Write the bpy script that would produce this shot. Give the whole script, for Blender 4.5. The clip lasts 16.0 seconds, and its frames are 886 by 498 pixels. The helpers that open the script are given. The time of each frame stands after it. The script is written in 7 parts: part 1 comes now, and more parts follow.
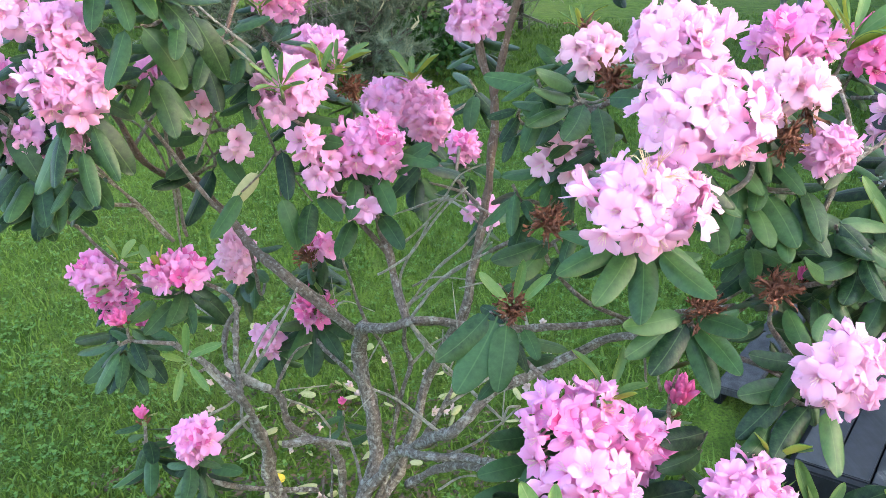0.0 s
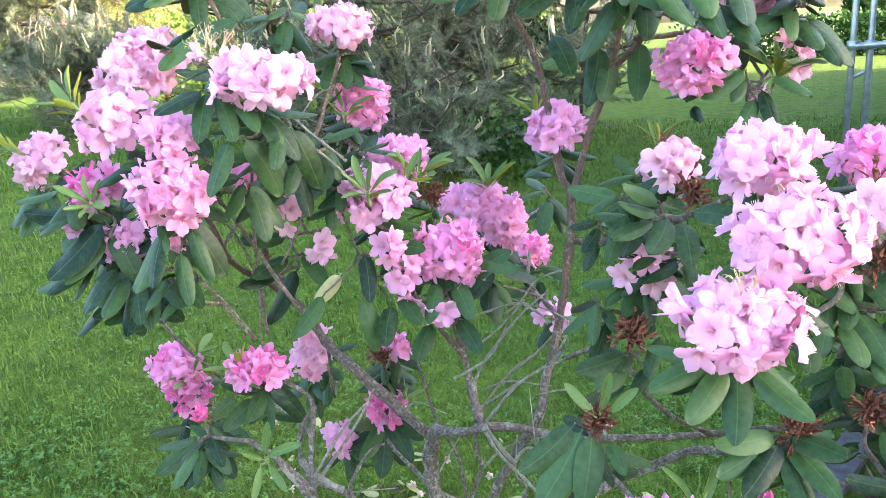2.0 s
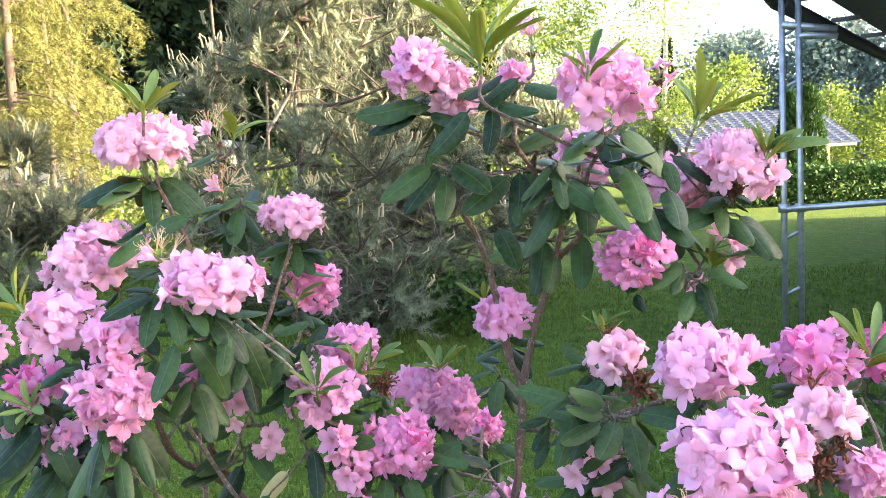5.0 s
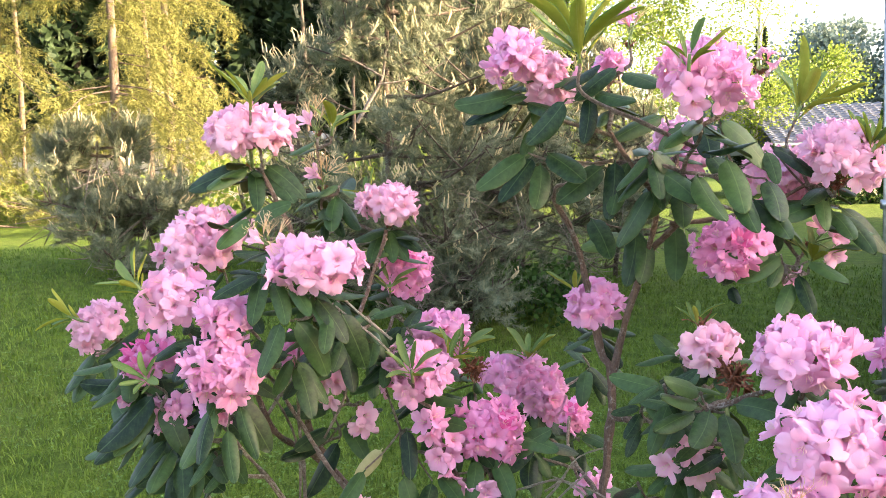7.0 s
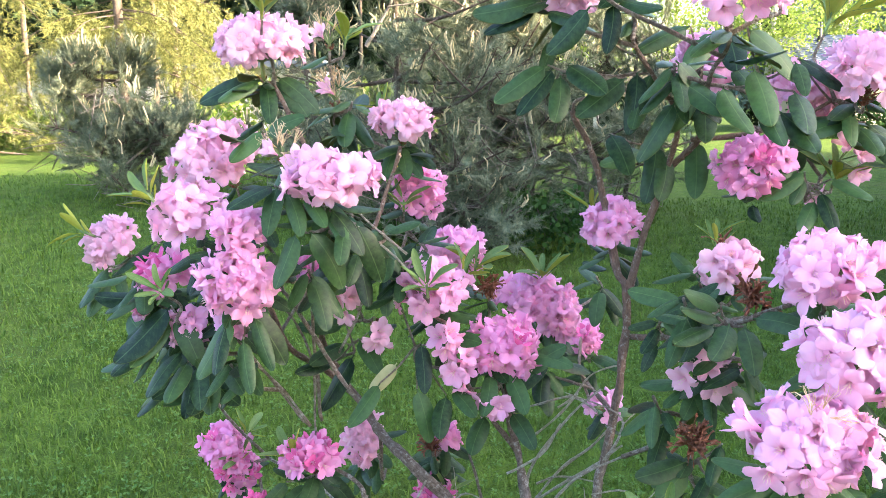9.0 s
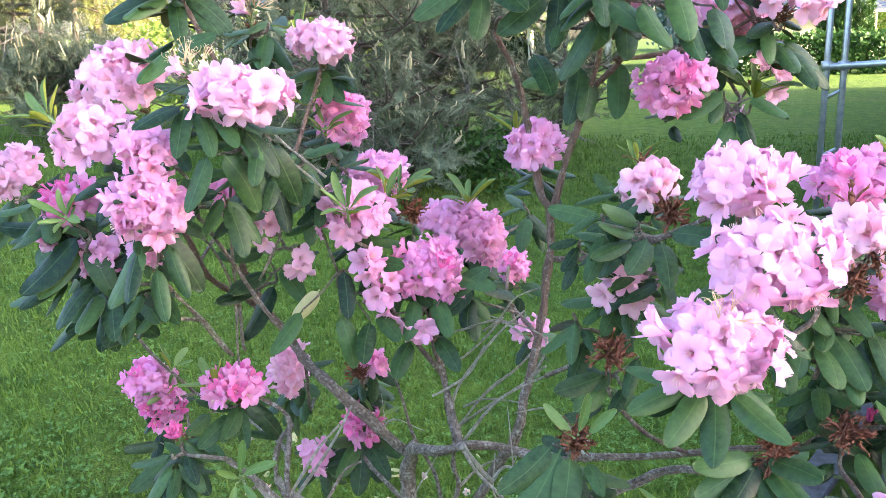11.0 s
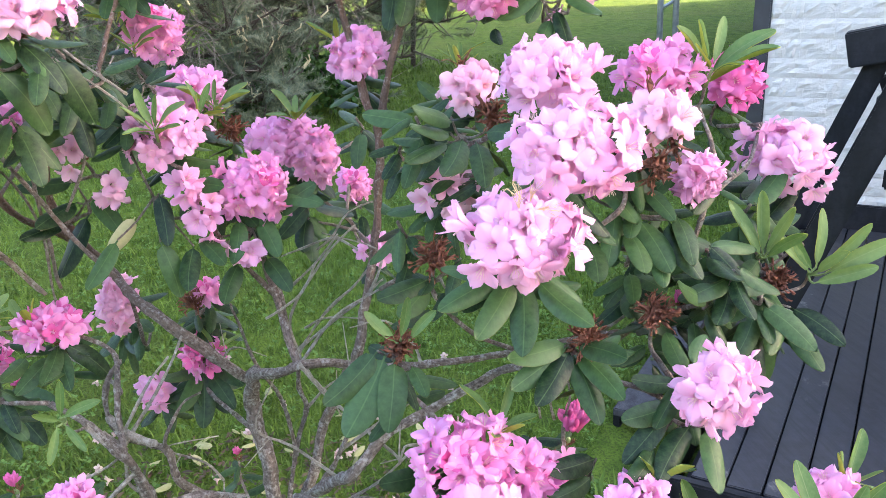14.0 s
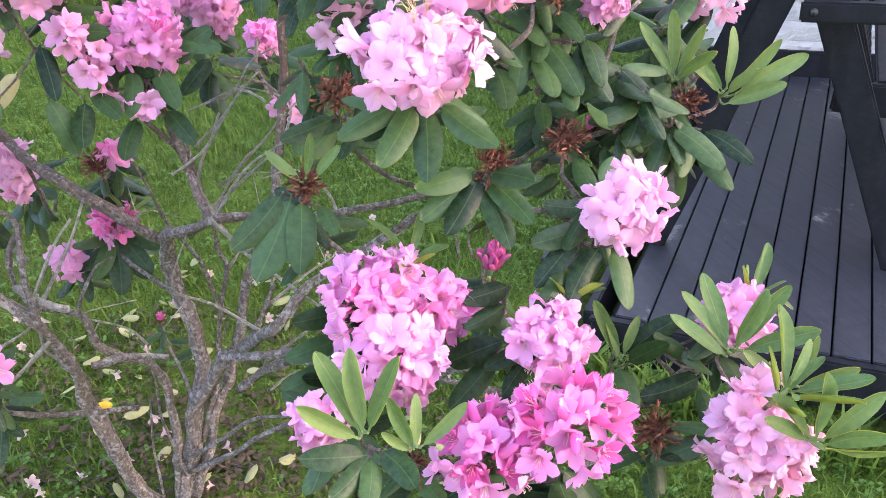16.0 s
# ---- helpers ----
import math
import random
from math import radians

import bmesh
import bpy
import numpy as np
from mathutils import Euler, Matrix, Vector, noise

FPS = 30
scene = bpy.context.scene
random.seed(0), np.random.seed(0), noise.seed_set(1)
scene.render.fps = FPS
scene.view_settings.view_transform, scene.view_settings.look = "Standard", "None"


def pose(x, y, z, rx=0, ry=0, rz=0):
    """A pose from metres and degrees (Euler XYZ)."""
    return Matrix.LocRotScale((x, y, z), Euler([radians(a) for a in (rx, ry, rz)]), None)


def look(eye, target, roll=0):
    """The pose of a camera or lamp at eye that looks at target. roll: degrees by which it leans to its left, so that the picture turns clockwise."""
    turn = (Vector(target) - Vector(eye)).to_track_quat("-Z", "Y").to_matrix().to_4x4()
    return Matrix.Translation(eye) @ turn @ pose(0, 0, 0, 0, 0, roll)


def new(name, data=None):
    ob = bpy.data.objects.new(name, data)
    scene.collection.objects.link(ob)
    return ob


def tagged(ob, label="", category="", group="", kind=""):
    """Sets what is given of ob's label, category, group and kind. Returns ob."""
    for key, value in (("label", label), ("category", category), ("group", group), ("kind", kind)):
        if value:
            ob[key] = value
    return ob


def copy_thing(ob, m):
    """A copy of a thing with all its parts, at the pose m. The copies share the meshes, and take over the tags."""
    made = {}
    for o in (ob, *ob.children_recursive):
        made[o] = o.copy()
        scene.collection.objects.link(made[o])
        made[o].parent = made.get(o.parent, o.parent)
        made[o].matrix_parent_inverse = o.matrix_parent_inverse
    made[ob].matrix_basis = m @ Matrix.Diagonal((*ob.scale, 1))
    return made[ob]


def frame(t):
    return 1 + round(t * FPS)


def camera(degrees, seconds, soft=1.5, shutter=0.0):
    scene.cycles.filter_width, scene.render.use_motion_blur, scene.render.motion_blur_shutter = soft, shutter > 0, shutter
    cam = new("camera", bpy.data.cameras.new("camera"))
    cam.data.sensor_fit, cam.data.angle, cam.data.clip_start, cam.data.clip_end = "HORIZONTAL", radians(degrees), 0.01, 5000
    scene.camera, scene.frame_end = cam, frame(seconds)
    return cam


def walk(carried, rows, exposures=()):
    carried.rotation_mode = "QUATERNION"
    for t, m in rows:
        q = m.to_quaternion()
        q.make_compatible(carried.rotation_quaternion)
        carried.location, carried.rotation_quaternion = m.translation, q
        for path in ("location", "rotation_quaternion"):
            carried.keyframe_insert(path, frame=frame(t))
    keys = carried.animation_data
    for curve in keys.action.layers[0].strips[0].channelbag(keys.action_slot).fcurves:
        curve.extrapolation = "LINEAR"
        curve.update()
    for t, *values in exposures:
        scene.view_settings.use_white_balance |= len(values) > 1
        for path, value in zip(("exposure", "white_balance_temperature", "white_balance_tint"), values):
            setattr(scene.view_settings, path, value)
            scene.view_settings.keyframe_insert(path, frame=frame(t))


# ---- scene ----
cam = camera(56.8, 16.0, 0.85)
PATH = [
    (0, (-0.029, -0.022, 1.507), (-0.027, 1.839, 0.775), -2.6),
    (0.5, (-0.052, -0.029, 1.512), (-0.12, 1.841, 0.806), -2.6),
    (1, (-0.077, -0.027, 1.519), (-0.201, 1.856, 0.856), -2.4),
    (1.5, (-0.079, -0.03, 1.525), (-0.207, 1.878, 0.94), -2.4),
    (2, (-0.078, -0.038, 1.541), (-0.195, 1.891, 1.026), -2.4),
    (2.5, (-0.088, -0.037, 1.548), (-0.203, 1.902, 1.071), -2.4),
    (3, (-0.091, -0.038, 1.549), (-0.195, 1.915, 1.132), -2.1),
    (3.5, (-0.08, -0.043, 1.579), (-0.135, 1.928, 1.249), -2.3),
    (4, (-0.071, -0.034, 1.62), (-0.073, 1.952, 1.385), -2.4),
    (4.2, (-0.07, -0.032, 1.626), (-0.063, 1.956, 1.41), -2.4),
    (6.3, (-0.058, -0.051, 1.637), (-0.09, 1.942, 1.475), -2.1),
    (6.5, (-0.061, -0.056, 1.636), (-0.14, 1.935, 1.467), -2.0),
    (7, (-0.089, -0.065, 1.628), (-0.281, 1.917, 1.442), -1.9),
    (7.5, (-0.104, -0.068, 1.62), (-0.367, 1.903, 1.403), -1.5),
    (8, (-0.107, -0.059, 1.612), (-0.376, 1.906, 1.355), -1.3),
    (8.5, (-0.113, -0.054, 1.596), (-0.356, 1.91, 1.306), -1.3),
    (9, (-0.11, -0.05, 1.592), (-0.32, 1.908, 1.244), -1.5),
    (9.2, (-0.11, -0.049, 1.589), (-0.31, 1.907, 1.223), -1.5),
    (11.3, (-0.07, -0.03, 1.547), (-0.095, 1.905, 1.04), -1.6),
    (11.5, (-0.063, -0.029, 1.546), (-0.06, 1.903, 1.027), -1.7),
    (12, (-0.049, -0.025, 1.541), (0.013, 1.899, 0.996), -2.0),
    (12.5, (-0.033, -0.014, 1.529), (0.078, 1.9, 0.961), -2.1),
    (13, (-0.019, -0.008, 1.52), (0.145, 1.892, 0.918), -2.4),
    (13.5, (-0.005, -0.011, 1.511), (0.198, 1.875, 0.878), -2.5),
    (14, (0.003, -0.014, 1.506), (0.24, 1.858, 0.844), -2.7),
    (14.5, (0.009, -0.012, 1.498), (0.292, 1.835, 0.786), -2.8),
    (15, (0.018, -0.012, 1.487), (0.332, 1.805, 0.712), -3.2),
    (15.5, (0.028, -0.013, 1.466), (0.357, 1.768, 0.616), -3.7),
    (16, (0.041, -0.013, 1.439), (0.389, 1.713, 0.491), -4.0),
]
EXPOSURES = [(0.0, 3.55, 6100, 7), (2.0, 3.62, 5900, 11), (4.0, 3.28, 5900, 14), (6.5, 3.07, 6950, 20), (7.5, 3.11, 6800, 19), (9.0, 3.34, 5950, 14), (12.0, 3.47, 5900, 14), (13.0, 3.47, 6100, 17), (14.0, 3.46, 6250, 21), (16.0, 3.53, 6400, 28)]
walk(cam, [(t, look(eye, target, roll)) for t, eye, target, roll in PATH], EXPOSURES)

# ---- world, sun, exposure ----
SUN_AZ = Vector((0.995, -0.10))
SUN_EL = radians(14.5)
world = bpy.data.worlds.new("sky")
scene.world = world
world.use_nodes = True
wn = world.node_tree
sky = wn.nodes.new("ShaderNodeTexSky")
sky.sky_type = "NISHITA"
sky.sun_disc = False
sky.sun_elevation = SUN_EL
sky.sun_rotation = math.atan2(SUN_AZ.x, SUN_AZ.y)
sky.air_density, sky.dust_density, sky.ozone_density = 1.0, 4.0, 0.8
wn.links.new(sky.outputs[0], wn.nodes["Background"].inputs[0])
wn.nodes["Background"].inputs[1].default_value = 0.15
lamp = bpy.data.lights.new("sun", "SUN")
lamp.energy, lamp.angle, lamp.color = 5.0, radians(0.6), (1.0, 0.79, 0.50)
sun = new("sun", lamp)
way = Vector((-SUN_AZ.x * math.cos(SUN_EL), -SUN_AZ.y * math.cos(SUN_EL), -math.sin(SUN_EL) * SUN_AZ.length))
sun.rotation_mode = "QUATERNION"
sun.rotation_quaternion = way.to_track_quat("-Z", "Y")
sun.location = (20, 6, 12)

# ---- materials ----


def tree(name):
    m = bpy.data.materials.new(name)
    m.use_nodes = True
    nt = m.node_tree
    return m, nt, nt.nodes["Principled BSDF"]


def ramp(nt, stops, fac):
    r = nt.nodes.new("ShaderNodeValToRGB")
    while len(r.color_ramp.elements) < len(stops):
        r.color_ramp.elements.new(0.5)
    for e, (at, c) in zip(r.color_ramp.elements, stops):
        e.position, e.color = at, (*c, 1)
    nt.links.new(fac, r.inputs[0])
    return r.outputs[0]


def noise_of(nt, scale, detail=4.0, kind="Object", rough=0.55, stretch=None, vary=False):
    n = nt.nodes.new("ShaderNodeTexNoise")
    n.inputs["Scale"].default_value, n.inputs["Detail"].default_value, n.inputs["Roughness"].default_value = scale, detail, rough
    tc = nt.nodes.new("ShaderNodeTexCoord")
    if stretch or vary:
        mp = nt.nodes.new("ShaderNodeMapping")
        mp.inputs["Scale"].default_value = stretch or (1, 1, 1)
        if vary:
            nt.links.new(math_of(nt, "MULTIPLY", object_random(nt), 40.0), mp.inputs["Location"])
        nt.links.new(tc.outputs[kind], mp.inputs[0])
        nt.links.new(mp.outputs[0], n.inputs["Vector"])
    else:
        nt.links.new(tc.outputs[kind], n.inputs["Vector"])
    return n.outputs["Fac"]


def mixed(nt, a, b, fac, mode="MIX"):
    m = nt.nodes.new("ShaderNodeMix")
    m.data_type, m.blend_type = "RGBA", mode
    for sock, v in ((m.inputs[0], fac), (m.inputs[6], a), (m.inputs[7], b)):
        if isinstance(v, (int, float)):
            sock.default_value = v
        elif isinstance(v, tuple):
            sock.default_value = (*v, 1)
        else:
            nt.links.new(v, sock)
    return m.outputs[2]


def math_of(nt, op, a, b=0.0):
    m = nt.nodes.new("ShaderNodeMath")
    m.operation = op
    for sock, v in zip(m.inputs, (a, b)):
        if isinstance(v, (int, float)):
            sock.default_value = v
        else:
            nt.links.new(v, sock)
    return m.outputs[0]


def bump(nt, bsdf, height, strength=0.3, dist=0.01):
    b = nt.nodes.new("ShaderNodeBump")
    b.inputs["Strength"].default_value, b.inputs["Distance"].default_value = strength, dist
    nt.links.new(height, b.inputs["Height"])
    nt.links.new(b.outputs[0], bsdf.inputs["Normal"])


def simple(name, lo, hi, scale, rough=0.7, metal=0.0, bumps=0.3, dist=0.005, stretch=None, fine=None, spec=0.5):
    m, nt, p = tree(name)
    a = noise_of(nt, scale, 5, stretch=stretch)
    col = ramp(nt, ((0.3, lo), (0.7, hi)), a)
    if fine:
        b = noise_of(nt, fine, 3, stretch=stretch)
        col = mixed(nt, col, tuple(v * 0.55 for v in lo), ramp(nt, ((0.5, (0, 0, 0)), (0.75, (1, 1, 1))), b))
        bump(nt, p, b, bumps, dist)
    else:
        bump(nt, p, a, bumps, dist)
    nt.links.new(col, p.inputs["Base Color"])
    p.inputs["Roughness"].default_value, p.inputs["Metallic"].default_value = rough, metal
    p.inputs["Specular IOR Level"].default_value = spec
    return m


def thin(m, nt, p, col, amount):
    """Lets light through a thin blade or petal."""
    t = nt.nodes.new("ShaderNodeBsdfTranslucent")
    nt.links.new(col, t.inputs[0])
    mx = nt.nodes.new("ShaderNodeMixShader")
    mx.inputs[0].default_value = amount
    nt.links.new(p.outputs[0], mx.inputs[1])
    nt.links.new(t.outputs[0], mx.inputs[2])
    nt.links.new(mx.outputs[0], nt.nodes["Material Output"].inputs[0])


def object_random(nt):
    return nt.nodes.new("ShaderNodeObjectInfo").outputs["Random"]


def petal(name, throat, inner, rim, wash):
    """Petal colour from the throat to the rim, with veins, and a shade of its own for every floret."""
    m, nt, p = tree(name)
    uv = nt.nodes.new("ShaderNodeTexCoord").outputs["UV"]
    sp = nt.nodes.new("ShaderNodeSeparateXYZ")
    nt.links.new(uv, sp.inputs[0])
    n = noise_of(nt, 9, 3, "UV", stretch=(1, 14, 1))
    s = math_of(nt, "ADD", sp.outputs[0], math_of(nt, "MULTIPLY", math_of(nt, "SUBTRACT", n, 0.5), 0.28))
    col = ramp(nt, ((0.06, throat), (0.30, inner), (0.70, tuple((a + b) / 2 for a, b in zip(inner, rim))), (1.0, rim)), s)
    col = mixed(nt, col, wash, math_of(nt, "MULTIPLY", object_random(nt), 0.5))
    star = math_of(nt, "ABSOLUTE", math_of(nt, "SINE", math_of(nt, "MULTIPLY", sp.outputs[1], 15.708)))
    line = math_of(nt, "MULTIPLY", ramp(nt, ((0.0, (1, 1, 1)), (0.22, (0, 0, 0))), star), ramp(nt, ((0.3, (1, 1, 1)), (0.8, (0, 0, 0))), s))
    col = mixed(nt, col, throat, math_of(nt, "MULTIPLY", line, 0.25))
    nt.links.new(col, p.inputs["Base Color"])
    p.inputs["Roughness"].default_value = 0.55
    p.inputs["Specular IOR Level"].default_value = 0.3
    bump(nt, p, n, 0.25, 0.002)
    thin(m, nt, p, col, 0.42)
    return m


PETALS = {
    "pale": petal("petal_pale", (0.84, 0.32, 0.52), (0.86, 0.42, 0.62), (0.87, 0.49, 0.70), (0.88, 0.56, 0.75)),
    "lilac": petal("petal_lilac", (0.86, 0.30, 0.47), (0.89, 0.44, 0.61), (0.90, 0.53, 0.70), (0.91, 0.61, 0.76)),
    "mid": petal("petal_mid", (0.84, 0.22, 0.44), (0.87, 0.36, 0.60), (0.89, 0.46, 0.71), (0.90, 0.56, 0.77)),
    "bright": petal("petal_bright", (0.82, 0.15, 0.39), (0.86, 0.29, 0.56), (0.89, 0.39, 0.67), (0.90, 0.50, 0.75)),
    "magenta": petal("petal_magenta", (0.62, 0.03, 0.20), (0.76, 0.11, 0.35), (0.81, 0.18, 0.46), (0.85, 0.30, 0.57)),
    "fallen": petal("petal_fallen", (0.55, 0.32, 0.32), (0.62, 0.43, 0.41), (0.68, 0.50, 0.48), (0.60, 0.50, 0.40)),
    "withering": petal("petal_withering", (0.85, 0.35, 0.49), (0.90, 0.48, 0.65), (0.92, 0.55, 0.73), (0.88, 0.63, 0.63)),
}
PALE_STAMEN = simple("floret_stamen", (0.78, 0.50, 0.46), (0.88, 0.66, 0.56), 40, 0.6)
STAMEN = simple("stamen", (0.62, 0.40, 0.22), (0.78, 0.58, 0.34), 40, 0.6)
BROWN = simple("withered_petal", (0.13, 0.04, 0.022), (0.36, 0.125, 0.065), 60, 0.8, fine=200)
SCALES = simple("bud_scale", (0.30, 0.16, 0.06), (0.55, 0.34, 0.16), 60, 0.7)


def leaf_material(name, lo, hi, vein, rough, glow, coat=0.0, spots=None):
    m, nt, p = tree(name)
    uv = nt.nodes.new("ShaderNodeTexCoord").outputs["UV"]
    sp = nt.nodes.new("ShaderNodeSeparateXYZ")
    nt.links.new(uv, sp.inputs[0])
    n = noise_of(nt, 3.5, 5, "UV", stretch=(1, 3, 1))
    r = object_random(nt)
    col = ramp(nt, ((0.28, lo), (0.75, hi)), math_of(nt, "ADD", math_of(nt, "MULTIPLY", n, 0.6), math_of(nt, "MULTIPLY", r, 0.42)))
    # the midrib, and fine side veins that slant forward
    off = math_of(nt, "ABSOLUTE", math_of(nt, "SUBTRACT", sp.outputs[0], 0.5))
    rib = ramp(nt, ((0.010, (1, 1, 1)), (0.026, (0, 0, 0))), off)
    slant = math_of(nt, "SINE", math_of(nt, "MULTIPLY", math_of(nt, "SUBTRACT", sp.outputs[1], math_of(nt, "MULTIPLY", off, 0.5)), 88.0))
    side = ramp(nt, ((0.8, (0, 0, 0)), (1.0, (1, 1, 1))), slant)
    col = mixed(nt, col, vein, math_of(nt, "MULTIPLY", rib, 0.32))
    col = mixed(nt, col, vein, math_of(nt, "MULTIPLY", side, 0.05))
    if spots:
        dirt = noise_of(nt, 38, 3, "UV", stretch=(1, 3, 1))
        col = mixed(nt, col, spots, math_of(nt, "MULTIPLY", ramp(nt, ((0.66, (0, 0, 0)), (0.74, (1, 1, 1))), dirt), 0.55))
    nt.links.new(col, p.inputs["Base Color"])
    nt.links.new(math_of(nt, "ADD", rough, math_of(nt, "MULTIPLY", n, 0.15)), p.inputs["Roughness"])
    p.inputs["Specular IOR Level"].default_value = 0.27
    p.inputs["Coat Weight"].default_value = coat
    p.inputs["Coat Roughness"].default_value = 0.35
    bump(nt, p, math_of(nt, "ADD", math_of(nt, "MULTIPLY", side, -0.10), n), 0.22, 0.002)
    thin(m, nt, p, col, glow)
    return m


LEAF = {
    "old": (leaf_material("leaf_mature", (0.004, 0.016, 0.0045), (0.050, 0.101, 0.029), (0.12, 0.19, 0.06), 0.34, 0.10, 0.0, (0.12, 0.11, 0.045)),
            leaf_material("leaf_mature_underside", (0.050, 0.072, 0.022), (0.105, 0.125, 0.045), (0.16, 0.17, 0.08), 0.6, 0.14)),
    "new": (leaf_material("leaf_young", (0.12, 0.215, 0.065), (0.24, 0.335, 0.115), (0.37, 0.44, 0.20), 0.42, 0.46),
            leaf_material("leaf_young_underside", (0.38, 0.42, 0.065), (0.54, 0.54, 0.12), (0.58, 0.58, 0.24), 0.65, 0.6)),
    "sick": (leaf_material("leaf_yellowed", (0.30, 0.30, 0.12), (0.46, 0.42, 0.22), (0.52, 0.48, 0.30), 0.5, 0.2, 0.0, (0.16, 0.08, 0.03)),
             leaf_material("leaf_yellowed_underside", (0.30, 0.29, 0.14), (0.42, 0.39, 0.20), (0.48, 0.44, 0.26), 0.6, 0.2)),
}


def bark_material(name, lo, hi, lichen, brown=None):
    """Flaking bark: long fibres, fine dark cracks and pale crusts of lichen."""
    m, nt, p = tree(name)
    a = noise_of(nt, 9, 6, "UV", stretch=(2.2, 3.5, 1), rough=0.8)
    b = noise_of(nt, 62, 6, rough=0.72)
    c = noise_of(nt, 130, 5, rough=0.7)
    grain = math_of(nt, "ADD", math_of(nt, "MULTIPLY", a, 0.55), math_of(nt, "MULTIPLY", c, 0.45))
    col = ramp(nt, ((0.36, lo), (0.60, hi)), grain)
    if brown:
        # younger wood higher up is smoother and redder, with less lichen
        sp = nt.nodes.new("ShaderNodeSeparateXYZ")
        nt.links.new(nt.nodes.new("ShaderNodeTexCoord").outputs["Object"], sp.inputs[0])
        young = ramp(nt, ((0.45, (0, 0, 0)), (0.62, (1, 1, 1))), math_of(nt, "ADD", math_of(nt, "MULTIPLY", sp.outputs[2], 0.6), math_of(nt, "MULTIPLY", math_of(nt, "SUBTRACT", b, 0.5), 0.3)))
        col = mixed(nt, col, ramp(nt, ((0.34, tuple(0.35 * v for v in brown)), (0.60, brown)), grain), young)
        b = math_of(nt, "SUBTRACT", b, math_of(nt, "MULTIPLY", young, 0.06))
    crust = math_of(nt, "ADD", math_of(nt, "MULTIPLY", b, 0.6), math_of(nt, "MULTIPLY", c, 0.4))
    col = mixed(nt, col, lichen, ramp(nt, ((0.50, (0, 0, 0)), (0.60, (0.75, 0.75, 0.75))), crust))
    nt.links.new(col, p.inputs["Base Color"])
    p.inputs["Roughness"].default_value = 0.9
    p.inputs["Specular IOR Level"].default_value = 0.25
    bump(nt, p, grain, 1.0, 0.014)
    return m


BARK = bark_material("bark", (0.050, 0.037, 0.030), (0.32, 0.26, 0.22), (0.52, 0.50, 0.46), (0.27, 0.175, 0.135))
TWIG = bark_material("twig_bark", (0.10, 0.07, 0.055), (0.36, 0.28, 0.235), (0.44, 0.41, 0.37))
STEM = simple("young_stem", (0.13, 0.20, 0.06), (0.24, 0.30, 0.11), 30, 0.6)
DEADWOOD = bark_material("dead_twig_bark", (0.19, 0.16, 0.13), (0.50, 0.44, 0.37), (0.60, 0.57, 0.51))
GREYBARK = bark_material("grey_dead_bark", (0.08, 0.065, 0.055), (0.28, 0.24, 0.205), (0.36, 0.33, 0.30))
PINEBARK = bark_material("pine_bark", (0.035, 0.025, 0.02), (0.12, 0.092, 0.075), (0.20, 0.18, 0.16))

# ---- builders ----
rng = np.random.default_rng(7)


def rnd(a, b):
    return float(rng.uniform(a, b))


def mesh_of(name, verts, faces, mats, uvs=None, slots=None, smooth=True):
    me = bpy.data.meshes.new(name)
    me.from_pydata([tuple(v) for v in verts], [], faces)
    for m in mats:
        me.materials.append(m)
    if uvs is not None:
        lay = me.uv_layers.new(name="UVMap")
        idx = np.empty(len(me.loops), dtype=np.int32)
        me.loops.foreach_get("vertex_index", idx)
        lay.data.foreach_set("uv", np.asarray(uvs, dtype=np.float32)[idx].ravel())
    if slots is not None:
        me.polygons.foreach_set("material_index", np.asarray(slots, dtype=np.int32))
    if smooth:
        me.polygons.foreach_set("use_smooth", np.ones(len(me.polygons), dtype=bool))
    me.update()
    return me


def world_of(ob):
    return (world_of(ob.parent) @ ob.matrix_parent_inverse if ob.parent else Matrix()) @ ob.matrix_basis


def hang(ob, parent):
    """Makes ob a part of parent and leaves it where it is."""
    ob.parent = parent
    ob.matrix_parent_inverse = world_of(parent).inverted()
    return ob


def part(name, me, parent, label="", m=None):
    ob = new(name, me)
    if m is not None:
        ob.matrix_basis = m
    hang(ob, parent)
    if label:
        ob["label"] = label
    return ob


def root(name, at, label, category, group="", kind=""):
    ob = new(name)
    ob.matrix_basis = Matrix.Translation(at)
    ob.empty_display_size = 0.05
    return tagged(ob, label, category, group, kind)


class Pile:
    """Collects vertices, faces, uvs and slots for one mesh."""

    def __init__(self):
        self.v, self.f, self.u, self.s, self.hard = [], [], [], [], False

    def add(self, verts, faces, uvs=None, slot=0):
        k = len(self.v)
        self.v.extend(verts)
        self.f.extend([tuple(i + k for i in fc) for fc in faces])
        self.u.extend(uvs if uvs is not None else [(0.5, 0.5)] * len(verts))
        self.s.extend([slot] * len(faces))

    def mesh(self, name, *mats, smooth=True):
        me = mesh_of(name, self.v, self.f, mats, self.u, self.s, smooth)
        if self.hard:
            me.set_sharp_from_angle(angle=radians(28))
        return me


